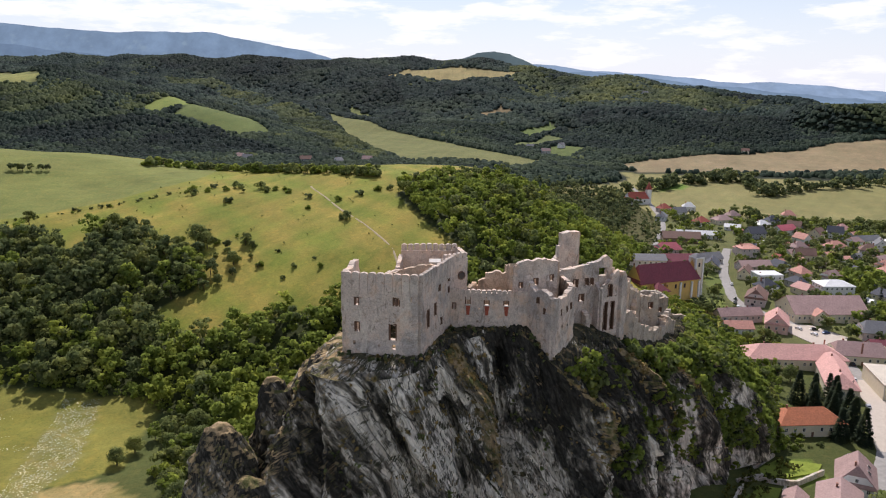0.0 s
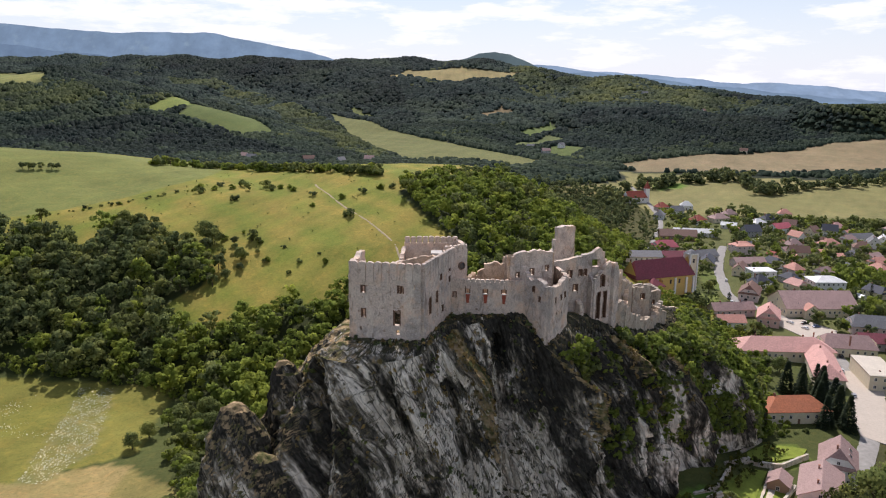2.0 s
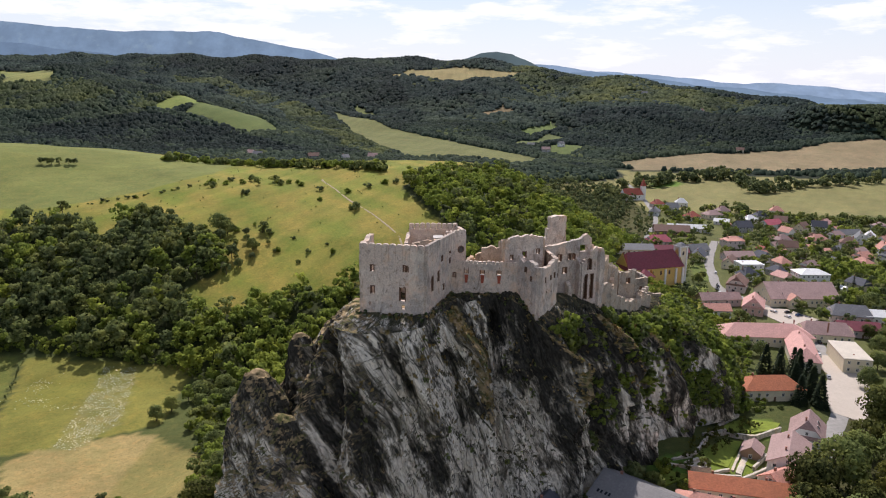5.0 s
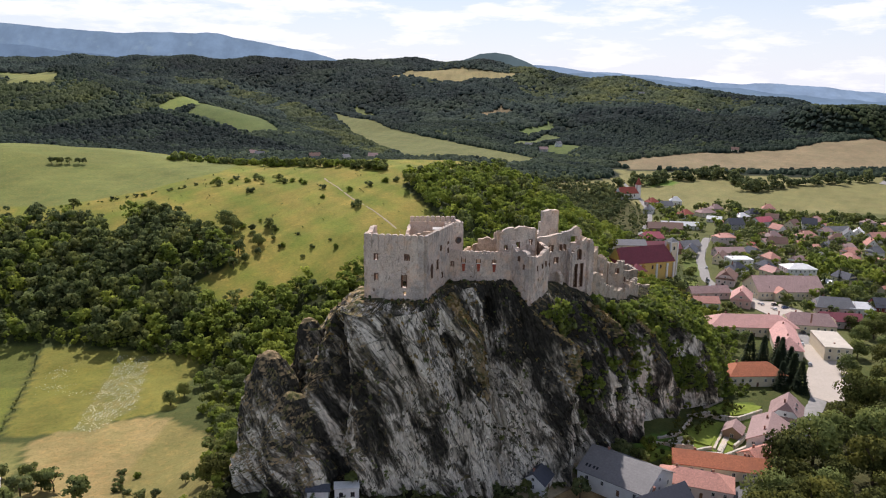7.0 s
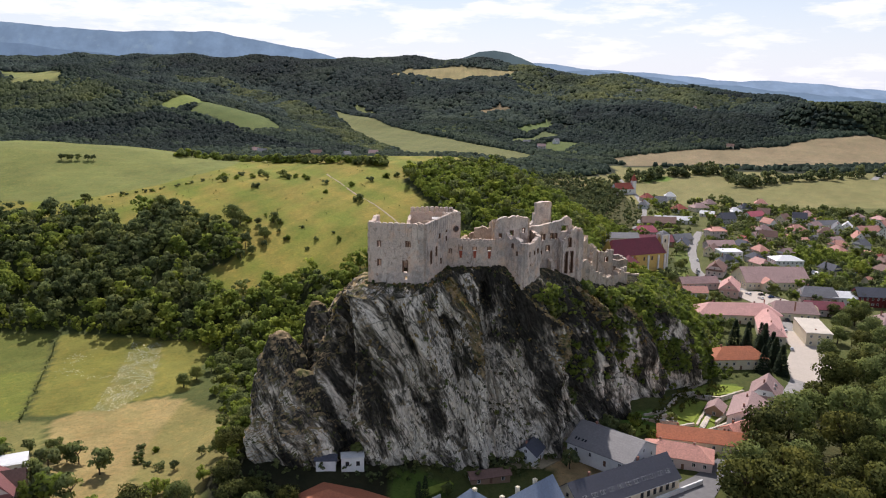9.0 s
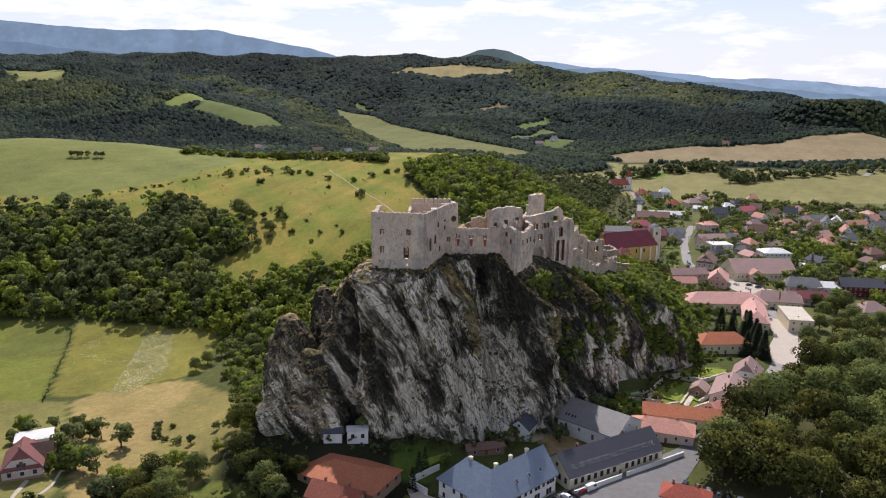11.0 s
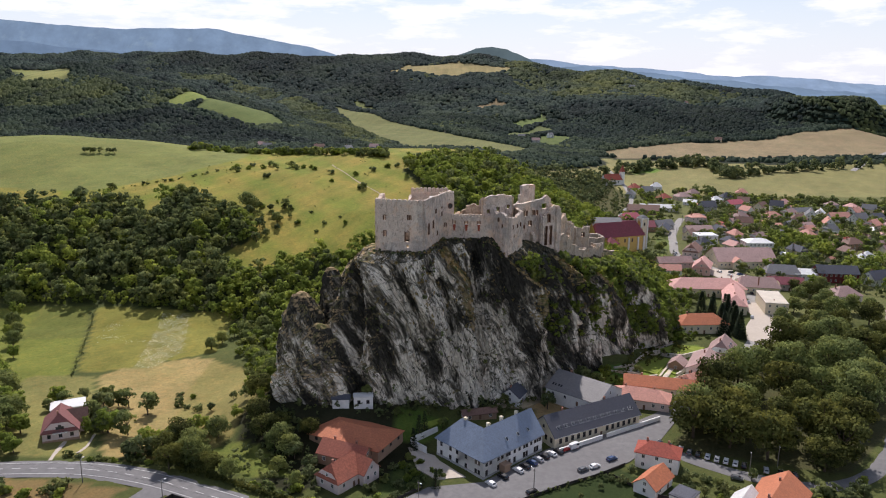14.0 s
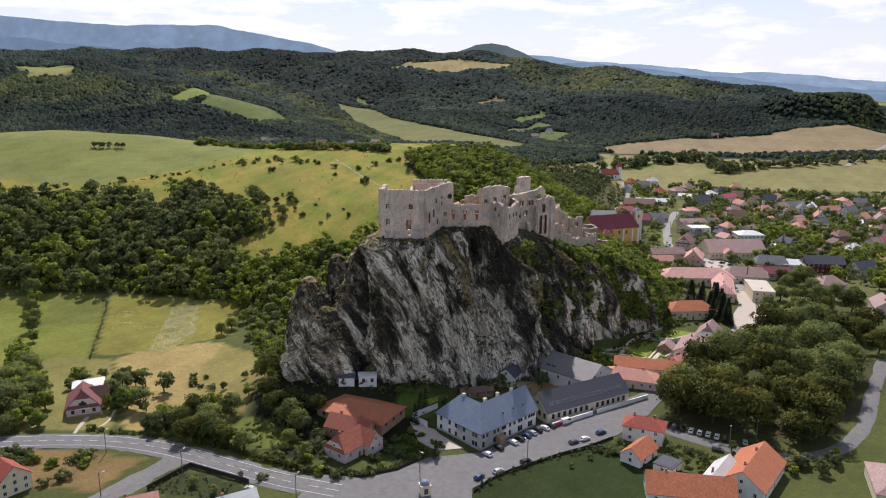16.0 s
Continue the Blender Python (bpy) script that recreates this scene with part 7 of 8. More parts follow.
for x, y in [(124, 289), (126, 285), (129, 283), (126, 296), (131, 303), (142, 313), (151, 323), (142, 325), (159, 328), (164, 326), (170, 356), (176, 348)]:
    plant(SMALL[:2] + BROAD[2:], x, y, rng.uniform(6, 10), group="trees below the castle ridge")
for x, y in [(242, 352), (242, 343), (255, 358), (229, 334), (237, 357), (267, 385), (272, 403), (268, 410)]:
    plant(BROAD[1:], x, y, rng.uniform(8, 13), group="trees behind the town hall")
# the dark leaves hold part of the cloud shade on this slope
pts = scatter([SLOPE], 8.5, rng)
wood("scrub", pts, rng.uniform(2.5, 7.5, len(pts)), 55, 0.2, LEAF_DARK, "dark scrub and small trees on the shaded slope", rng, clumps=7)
pts = np.stack([rng.uniform(-330, -10, 300), rng.uniform(390, 600, 300)], -1)
pts = pts[~(inside(pts[:, 0], pts[:, 1], CROP) | inside(pts[:, 0], pts[:, 1], WOODS[0]) | inside(pts[:, 0], pts[:, 1], WOODS[1]))]
wood("tufts", pts, rng.uniform(0.5, 1.5, len(pts)), 24, 0.4, LEAF, "small thorn seedlings dotted over the meadow", rng, clumps=4)
def low_weeds(pts, label):
    """Flat rosettes and flower heads close to the ground."""
    n = len(pts)
    a = rng.uniform(0, 6.28, n)
    r = rng.uniform(0.12, 0.36, n)
    corner = []
    for k in range(4):
        x, y = pts[:, 0] + r * np.cos(a + k * 1.57), pts[:, 1] + r * np.sin(a + k * 1.57)
        corner.append(np.stack([x, y, land(x, y) + 0.3 + rng.uniform(0, 0.25, n)], -1))
    v = np.stack(corner, 1).reshape(-1, 3)
    return tagged(new("weeds", mesh_of("weeds", v, np.arange(len(v)).reshape(-1, 4), materials=[PALEWEED])), label, "weeds", kind="stuff")


pts = scatter([WEEDS], 0.75, rng)
pts = pts[waves(pts[:, 0], pts[:, 1], 6, 2) + rng.normal(size=len(pts)) * 0.6 > -0.1]
low_weeds(pts, "pale flowering weeds in a strip of the meadow")
pts = np.concatenate([np.array((-181, 283)) + rng.normal(size=(70, 2)) * (3.0, 4.0), np.array((-176, 268)) + rng.normal(size=(50, 2)) * (5, 1.5), np.array((-160, 262)) + rng.normal(size=(60, 2)) * (9, 1.2)])
low_weeds(pts, "scattered pale weeds in the meadow")
# growth along the foot of the castle walls
DRYGRASS = leaf_material("dry grass", (0.16, 0.115, 0.05), (0.36, 0.27, 0.13), 0.3, 5.0)
rim = np.array([(-25, 182), (-4, 178.6), (2, 196), (4, 199.4), (26, 197.4), (31, 188.6), (39, 202), (47, 215), (55, 219), (63, 226), (71, 232), (77, 243), (84, 262), (94, 286), (99, 307)], float)
t = rng.uniform(0, len(rim) - 1.001, 420)
k0 = t.astype(int)
pts = rim[k0] + (rim[k0 + 1] - rim[k0]) * (t - k0)[:, None] + rng.normal(size=(420, 2)) * 0.9
zs = np.interp(t, np.arange(len(rim)), [66, 66, 67, 67.5, 67.8, 62, 60, 59, 58, 54, 49.5, 47, 44, 39, 34])
wood("tufts", pts[:230], rng.uniform(0.8, 2.4, 230), 40, 0.3, LEAF_DARK, "dark grass and shrubs along the castle walls", rng, z=zs[:230] - 0.9, clumps=5)
wood("tufts", pts[230:], rng.uniform(0.8, 2.2, 190), 40, 0.3, DRYGRASS, "dry yellow grass along the castle walls", rng, z=zs[230:] - 0.9, clumps=5)
knoll = cliff_v[(cliff_v[:, 0] < 52) & (cliff_v[:, 1] < 225) & (cliff_v[:, 2] > 38)]
knoll = knoll[(waves(knoll[:, 0], knoll[:, 2], 5, 9) > 0.25) & (rng.uniform(0, 1, len(knoll)) < 0.03)]
crests = cliff_v[(crib > 3.2) & (cv > 0.5) & (cu > 3) & (cu < 8) & (rng.uniform(0, 1, len(cliff_v)) < 0.08)]
knoll = np.concatenate([knoll, crests])
wood("tufts", knoll[:, :2], rng.uniform(0.6, 1.8, len(knoll)), 30, 0.34, DRYGRASS, "tufts of dry grass on the upper ledges", rng, z=knoll[:, 2] - 0.5, clumps=5)

# village greenery
homes = [o.matrix_world.translation for o in scene.objects if o.get("category") in ("house", "building", "church") and o.parent is None]
hx_, hy_ = np.array([p.x for p in homes]), np.array([p.y for p in homes])
street = [(176, 272), (186, 290), (202, 339), (208, 380), (207, 411), (205, 440), (203, 465), (205, 490), (208, 519), (216, 552), (240, 610), (263, 663), (272, 760), (300, 900)]
lane = [(150, 560), (169, 591), (199, 663), (222, 730), (238, 840)]


def free(x, y):
    ok = np.ones(len(x), bool)
    for px_, py_ in zip(hx_, hy_):
        ok &= np.hypot(x - px_, y - py_) > 10.5
    for line in (street, lane):
        for p, q in zip(line, line[1:]):
            ok &= seg_dist(x, y, *p, *q)[0] > 6.5
    ok &= np.hypot(x - 139, y - 436) > 26
    ok &= np.hypot(x - 187, y - 333) > 18
    ok &= np.hypot(x - 231, y - 437) > 24
    return ok


pts = scatter([[(205, 470), (215, 395), (285, 350), (310, 300), (420, 420), (520, 560), (500, 660), (400, 690), (300, 770), (230, 780), (245, 620)]], 11.5, rng, free)
for x, y in pts[rng.permutation(len(pts))[:280]]:
    kind_ = rng.uniform()
    plant(VILLAGE if kind_ < 0.92 else CONE[1:], x, y, rng.uniform(4.5, 10.5), group="village garden trees")
pts = scatter([[(205, 470), (215, 395), (285, 350), (310, 300), (420, 420), (520, 560), (500, 660), (400, 690), (300, 770), (230, 780), (245, 620)], [(150, 400), (190, 380), (180, 470), (196, 560), (170, 560), (165, 480)]], 7.5, rng, free)
wood("hedge_planting", pts, rng.uniform(1.6, 4.6, len(pts)), 22, 0.26, LEAF, "garden hedges and shrubs between the village houses", rng, clumps=6)
pts = scatter([[(300, 330), (330, 320), (400, 400), (350, 440), (300, 420)], [(272, 470), (300, 450), (330, 470), (310, 520), (275, 520)]], 8, rng, free)
wood("grove", pts, rng.uniform(8, 13, len(pts)), 120, 0.14, LEAF_BRIGHT, "grove of light green trees among the houses", rng)
VILLAGE_EDGE = [(205, 470), (215, 395), (285, 350), (310, 300), (420, 420), (520, 560), (620, 660), (500, 690), (400, 700), (300, 770), (230, 780), (245, 620)]
for leaf, word in ((LEAF_DARK, "dark"), (LEAF, "mid-green"), (LEAF_BRIGHT, "light green")):
    pts = scatter([VILLAGE_EDGE, [(150, 560), (205, 700), (225, 790), (260, 800), (240, 640), (205, 520)]], 18, rng, free)
    wood("grove", pts, rng.uniform(5, 10, len(pts)), 80, 0.17, leaf, f"{word} fruit trees filling the village gardens", rng, clumps=9)
line = [(315, 785), (325, 745), (341, 733), (370, 712), (390, 709), (415, 715), (440, 696), (480, 694), (520, 690), (600, 700)]
tl = np.array([(np.interp(t, np.linspace(0, 1, len(line)), [p[0] for p in line]), np.interp(t, np.linspace(0, 1, len(line)), [p[1] for p in line])) for t in np.linspace(0, 1, 62)]) + rng.normal(size=(62, 2)) * 4
wood("tree_row", tl, rng.uniform(9, 15, len(tl)), 200, 0.11, LEAF, "row of trees along the stubble field", rng, z=land(tl[:, 0], tl[:, 1]) - 1.6)
line = [(180, 800), (215, 880), (269, 930), (305, 960), (341, 975), (374, 992), (404, 965), (391, 895), (425, 912), (480, 938), (560, 960), (700, 1010)]
tl = np.array([(np.interp(t, np.linspace(0, 1, len(line)), [p[0] for p in line]), np.interp(t, np.linspace(0, 1, len(line)), [p[1] for p in line])) for t in np.linspace(0, 1, 120)]) + rng.normal(size=(120, 2)) * 7
wood("tree_row", tl, rng.uniform(13, 22, len(tl)), 150, 0.13, LEAF_DARK, "dark tree belt along the stream in the valley", rng, z=land(tl[:, 0], tl[:, 1]) - 3.0)
line = [(338, 726), (368, 735), (404, 714), (446, 694), (486, 675)]
tl = np.array([(np.interp(t, np.linspace(0, 1, len(line)), [p[0] for p in line]), np.interp(t, np.linspace(0, 1, len(line)), [p[1] for p in line])) for t in np.linspace(0, 1, 40)]) + rng.normal(size=(40, 2)) * 4
wood("tree_row", tl, rng.uniform(7, 13, len(tl)), 150, 0.12, LEAF, "row of trees between the village and the stubble field", rng, z=land(tl[:, 0], tl[:, 1]) - 1.0)
line = [(-89.5, 122.6), (-74.7, 116.3), (-58.5, 108.1), (-45.4, 101.8), (-27.7, 100.6)]
tl = np.array([(np.interp(t, np.linspace(0, 1, len(line)), [p[0] for p in line]), np.interp(t, np.linspace(0, 1, len(line)), [p[1] for p in line])) for t in np.linspace(0, 1, 70)]) + rng.normal(size=(70, 2)) * 0.35
wood("hedge", tl, rng.uniform(2.2, 3.2, len(tl)), 110, 0.14, LEAF_PARK, "dark clipped hedge along the road", rng, z=land(tl[:, 0], tl[:, 1]) - 0.3, clumps=8)
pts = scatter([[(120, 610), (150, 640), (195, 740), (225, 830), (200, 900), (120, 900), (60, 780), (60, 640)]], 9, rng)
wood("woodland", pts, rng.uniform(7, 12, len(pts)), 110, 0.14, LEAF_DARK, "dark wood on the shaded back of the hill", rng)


# far wooded hills: rounded crowns in one body
def far_keep(x, y):
    ok = (np.abs(x - 0) < 0.62 * (y + 160)) & (land(x, y) > 13)
    for poly, _ in FAR_FIELDS:
        ok &= ~inside(x, y, poly)
    return ok


def dome_forms(kinds):
    """Small far crowns: an uneven ring below, a narrower ring above."""
    out = []
    for k in range(kinds):
        turn = np.arange(6) * math.pi / 3 + rng.uniform(-0.3, 0.3, 6)
        far = 0.5 * rng.uniform(0.8, 1.2, 6)
        ring = np.stack([far * np.cos(turn), far * np.sin(turn), rng.uniform(-0.1, 0.2, 6)], -1)
        turn = np.arange(3) * math.pi / 1.5 + math.pi / 6
        top = np.stack([0.3 * np.cos(turn), 0.3 * np.sin(turn), rng.uniform(0.75, 1.0, 3)], -1)
        sides = [(0, 1, 6), (2, 3, 7), (4, 5, 8), (1, 2, 7), (1, 7, 6), (3, 4, 8), (3, 8, 7), (5, 0, 6), (5, 6, 8), (6, 7, 8)]
        out.append((np.concatenate([ring, top]), np.array(sides)))
    return out


def far_wood(name, pts, heights, widths, leaf, label):
    forms = dome_forms(9)
    vs, ts, base = [], [], 0
    zz = land(pts[:, 0], pts[:, 1])
    for i in range(len(pts)):
        v, t = forms[i % 9]
        a = rng.uniform(0, 6.28)
        c, s = math.cos(a), math.sin(a)
        q = np.empty_like(v)
        q[:, 0] = pts[i, 0] + (v[:, 0] * c - v[:, 1] * s) * widths[i]
        q[:, 1] = pts[i, 1] + (v[:, 0] * s + v[:, 1] * c) * widths[i]
        q[:, 2] = zz[i] + v[:, 2] * heights[i]
        vs.append(q)
        ts.append(t + base)
        base += len(v)
    me_ = mesh_of(name, np.concatenate(vs), np.zeros((0, 4), int), np.concatenate(ts), [leaf])
    me_.shade_smooth()
    return tagged(new(name, me_), label, "woodland", kind="stuff")


# light broadleaf stands; the first polygon paints the sunlit strip along the crest
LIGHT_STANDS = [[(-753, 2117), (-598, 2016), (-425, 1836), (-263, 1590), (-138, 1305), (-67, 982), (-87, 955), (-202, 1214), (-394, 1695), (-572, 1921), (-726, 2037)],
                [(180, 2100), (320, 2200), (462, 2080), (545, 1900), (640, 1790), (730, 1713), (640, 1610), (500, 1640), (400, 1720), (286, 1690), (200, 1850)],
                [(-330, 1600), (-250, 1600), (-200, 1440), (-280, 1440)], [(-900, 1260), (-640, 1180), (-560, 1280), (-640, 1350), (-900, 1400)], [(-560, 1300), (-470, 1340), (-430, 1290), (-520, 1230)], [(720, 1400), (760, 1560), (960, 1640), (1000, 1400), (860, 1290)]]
# conifer stands, and cloud shade painted as darker trees behind the near crest
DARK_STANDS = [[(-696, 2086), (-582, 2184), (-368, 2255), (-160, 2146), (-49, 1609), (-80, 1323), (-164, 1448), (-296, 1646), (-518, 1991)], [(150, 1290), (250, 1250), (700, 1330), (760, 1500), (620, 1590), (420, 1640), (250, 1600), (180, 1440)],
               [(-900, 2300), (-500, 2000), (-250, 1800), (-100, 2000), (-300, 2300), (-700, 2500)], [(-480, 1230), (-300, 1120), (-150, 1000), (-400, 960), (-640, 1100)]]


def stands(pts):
    """Which stand each far tree belongs to: -1 spruce and painted shade, 0 mixed, 1 light broadleaf and painted sun."""
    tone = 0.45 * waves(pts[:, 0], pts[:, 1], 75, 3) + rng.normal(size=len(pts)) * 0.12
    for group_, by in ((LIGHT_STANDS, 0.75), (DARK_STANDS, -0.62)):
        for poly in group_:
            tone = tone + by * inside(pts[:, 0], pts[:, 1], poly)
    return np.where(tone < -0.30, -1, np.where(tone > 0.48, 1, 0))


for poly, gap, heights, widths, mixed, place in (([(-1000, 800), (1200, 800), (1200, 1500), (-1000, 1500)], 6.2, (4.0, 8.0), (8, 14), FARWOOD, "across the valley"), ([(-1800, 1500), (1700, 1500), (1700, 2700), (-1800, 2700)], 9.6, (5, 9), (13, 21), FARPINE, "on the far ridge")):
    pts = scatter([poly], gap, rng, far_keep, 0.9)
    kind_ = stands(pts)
    for k, leaf, word in ((-1, FARDARK, "dark spruce stands with painted cloud shade"), (0, mixed, "mixed green woods"), (1, FARLIGHT, "light green broadleaf stands with a painted sunlit strip")):
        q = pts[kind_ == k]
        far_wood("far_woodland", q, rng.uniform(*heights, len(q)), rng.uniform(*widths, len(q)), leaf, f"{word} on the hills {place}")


# ---- cars ----
PAINTS = {k: Nodes(k + " car paint", 0.25, 0.6, 0.15).colour(c) for k, c in dict(white=(0.72, 0.72, 0.71), silver=(0.42, 0.43, 0.44), black=(0.015, 0.015, 0.017), blue=(0.03, 0.06, 0.14), red=(0.30, 0.02, 0.02), grey=(0.10, 0.105, 0.11)).items()}
TYRE = plain("tyre rubber", (0.02, 0.02, 0.02), 0.9, vary=0.1)
LAMP_GLASS = Nodes("lamp lens", 0.15, 0.6).colour((0.55, 0.55, 0.52))
TAIL = Nodes("tail lamp lens", 0.2, 0.5).colour((0.25, 0.01, 0.01))


def car_of(paint, van=False):
    """A parked car, nose to +x."""
    c = tagged(new("car"), f"parked {paint} {'delivery van' if van else 'car'} on the asphalt", "car", "parked cars")
    L, W = (5.4, 2.0) if van else (4.3, 1.78)
    side = [(-0.5, 0.28), (-0.5, 0.85), (-0.44, 1.0), (-0.34, 1.42), (0.1, 1.46), (0.27, 0.98), (0.46, 0.84), (0.5, 0.62), (0.5, 0.28)]
    if van:
        side = [(-0.5, 0.3), (-0.5, 2.1), (-0.46, 2.25), (0.22, 2.25), (0.34, 1.35), (0.47, 1.1), (0.5, 0.8), (0.5, 0.3)]
    bm = bmesh.new()
    rings = []
    for y in (-0.5, -0.47, 0.47, 0.5):
        rings.append([bm.verts.new((u * L * (0.99 if abs(y) == 0.5 else 1.0), y * W * (1.0 if z < 1.02 else 0.82), z if abs(y) != 0.5 else 0.32 + (z - 0.32) * 0.96)) for u, z in side])
    n = len(side)
    for a, b in zip(rings, rings[1:]):
        for i in range(n):
            k = (i + 1) % n
            bm.faces.new((a[i], b[i], b[k], a[k]))
    bm.faces.new(rings[0])
    bm.faces.new(rings[-1][::-1])
    bmesh.ops.recalc_face_normals(bm, faces=bm.faces)
    part("body", bm, PAINTS[paint], c)
    zt = 2.0 if van else 1.36
    bm = bmesh.new()
    for s in (-1, 1):
        x0, x1, y0 = (0.0, 0.26, 0.418) if van else (-0.33, 0.16, 0.418)
        v = [bm.verts.new((x * L, s * (y0 * W + d), z)) for x, z, d in ((x0 - 0.04, 1.05, 0.06), (x1 + 0.06, 1.02, 0.06), (x1 - 0.05, zt, 0.012), (x0 + 0.02, zt, 0.012))]
        bm.faces.new(v)
    part("side_windows", bm, GLASS, c)
    bm = bmesh.new()
    if van:
        pts_ = ((0.345, 1.38), (0.235, 2.2))
    else:
        pts_ = ((0.262, 1.01), (0.115, 1.44))
    (ax, az), (bx, bz) = pts_
    bm.faces.new([bm.verts.new(p) for p in ((ax * L + 0.03, -0.36 * W, az + 0.02), (ax * L + 0.03, 0.36 * W, az + 0.02), (bx * L + 0.03, 0.33 * W, bz), (bx * L + 0.03, -0.33 * W, bz))])
    part("windscreen", bm, GLASS, c)
    if not van:
        bm = bmesh.new()
        bm.faces.new([bm.verts.new(p) for p in ((-0.445 * L - 0.02, 0.36 * W, 1.02), (-0.445 * L - 0.02, -0.36 * W, 1.02), (-0.345 * L - 0.03, -0.33 * W, 1.4), (-0.345 * L - 0.03, 0.33 * W, 1.4))])
        part("rear_window", bm, GLASS, c)
    for x in (-0.31 * L, 0.31 * L):
        for s in (-1, 1):
            bm = bmesh.new()
            bmesh.ops.create_cone(bm, cap_ends=True, segments=14, radius1=0.32, radius2=0.32, depth=0.2, matrix=Matrix.Translation((x, s * (W / 2 - 0.08), 0.32)) @ Matrix.Rotation(radians(90), 4, "X"))
            wheel = part("wheel", bm, TYRE, c)
            bm = bmesh.new()
            bmesh.ops.create_cone(bm, cap_ends=True, segments=10, radius1=0.18, radius2=0.18, depth=0.03, matrix=Matrix.Translation((x, s * (W / 2 + 0.03), 0.32)) @ Matrix.Rotation(radians(90), 4, "X"))
            part("rim", bm, TIN, wheel)
    for s in (-1, 1):
        for x, m, nm in ((0.5 * L + 0.005, LAMP_GLASS, "headlight"), (-0.5 * L - 0.005, TAIL, "tail_light")):
            bm = bmesh.new()
            box(bm, x - 0.03, x + 0.03, s * 0.36 * W - 0.16, s * 0.36 * W + 0.16, 0.62, 0.76)
            part(nm, bm, m, c)
    return c


_cars = {}


def park(paint, x, y, turn, van=False):
    m = pose(x, y, float(land(x, y)) + 0.35, 0, 0, turn)
    if (paint, van) in _cars:
        return copy_thing(_cars[paint, van], m)
    c = car_of(paint, van)
    c.matrix_basis = m
    _cars[paint, van] = c
    return c


for paint, x, y, t in (("white", 20.5, 113.6, 130), ("black", 25.0, 118.4, 132), ("white", 30.8, 122.8, 132), ("black", 33.6, 125.6, 132), ("blue", 36.4, 128.2, 132), ("silver", 38.9, 130.6, 132), ("black", 41.4, 132.9, 132), ("white", 44.4, 134.8, 130), ("black", 47.2, 136.6, 130)):
    park(paint, x, y, t)
park("red", 50.4, 138.4, 35)
park("white", 54.0, 140.4, 35, True)
for paint, x, y, t in (("blue", 16.6, 97.5, 48), ("silver", 23.6, 101.6, 35), ("black", 34.0, 108.6, 32), ("white", 58.6, 125.9, 30), ("blue", 66.0, 131.4, 30), ("grey", 54.0, 123.5, 30)):
    park(paint, x, y, t)
for paint, x, y, t in (("black", 87.0, 143.6, 62), ("black", 90.4, 141.4, 62), ("silver", 93.6, 139.2, 62), ("grey", 96.4, 137.0, 62), ("black", 99.0, 135.2, 62), ("white", 102.0, 133.6, 64), ("silver", 104.8, 131.8, 64), ("white", 107.6, 130.4, 64), ("white", 110.4, 128.6, 64), ("black", 113.0, 127.2, 64), ("silver", 119.6, 124.0, 70), ("black", 124.0, 121.8, 70), ("black", 128.4, 120.6, 76), ("grey", 107, 118.4, -25)):
    park(paint, x, y, t)
for paint, x, y, t in (("silver", 186, 300, 70), ("white", 196, 330, 75), ("black", 206, 350, 80), ("white", 205, 405, 110), ("grey", 191, 462, 80), ("white", 203, 500, 70), ("red", 194, 432, 100), ("white", 186.5, 446, 78), ("silver", 188.5, 456, 76), ("black", 197.5, 452, 76), ("grey", 199, 462, 76), ("black", 213, 404, 20), ("blue", 217, 398, 15), ("white", 209, 395, 110), ("silver", -60.5, 89.0, 155)):
    park(paint, x, y, t)

# ---- street furniture ----
POLEWOOD = plain("grey weathered pole", (0.16, 0.145, 0.13), 0.9, vary=0.25, size=0.5)
CABLE = plain("dark cable", (0.03, 0.03, 0.03), 0.8, vary=0.05)


def street_lamp(x, y, turn, height=9.0):
    p = thing("street_lamp", x, y, None, turn, "grey concrete street lamp pole beside the road", "street lamp", "street lamps")
    bm = bmesh.new()
    bmesh.ops.create_cone(bm, cap_ends=True, segments=9, radius1=0.17, radius2=0.11, depth=height + 0.8, matrix=Matrix.Translation((0, 0, height / 2 - 0.4)))
    part("pole", bm, POLEWOOD, p)
    bm = bmesh.new()
    bmesh.ops.create_cone(bm, cap_ends=True, segments=6, radius1=0.05, radius2=0.04, depth=1.5, matrix=Matrix.Translation((0.7, 0, height - 0.35)) @ Matrix.Rotation(radians(78), 4, "Y"))
    arm = part("arm", bm, TIN, p)
    bm = bmesh.new()
    box(bm, 1.2, 1.95, -0.16, 0.16, height - 0.28, height - 0.12)
    part("lamp_head", bm, ROOFS["pale"], p, "pale lamp head")
    bm = bmesh.new()
    box(bm, -0.7, 0.7, -0.06, 0.06, height - 0.9, height - 0.78)
    part("crossbar", bm, POLEWOOD, p)
    return p


lamps = [(-119.3, 113.8, 80), (-87.0, 100.3, 60), (-44.3, 84.6, 60), (-108.5, 84.6, 40), (34.7, 109.5, 120), (112.0, 120.3, 70), (125.2, 127.5, 250), (-166, 112, 85), (142.7, 150.0, 200), (158, 134, 120), (-4, 101, 300)]
for x, y, t in lamps:
    street_lamp(x, y, t)


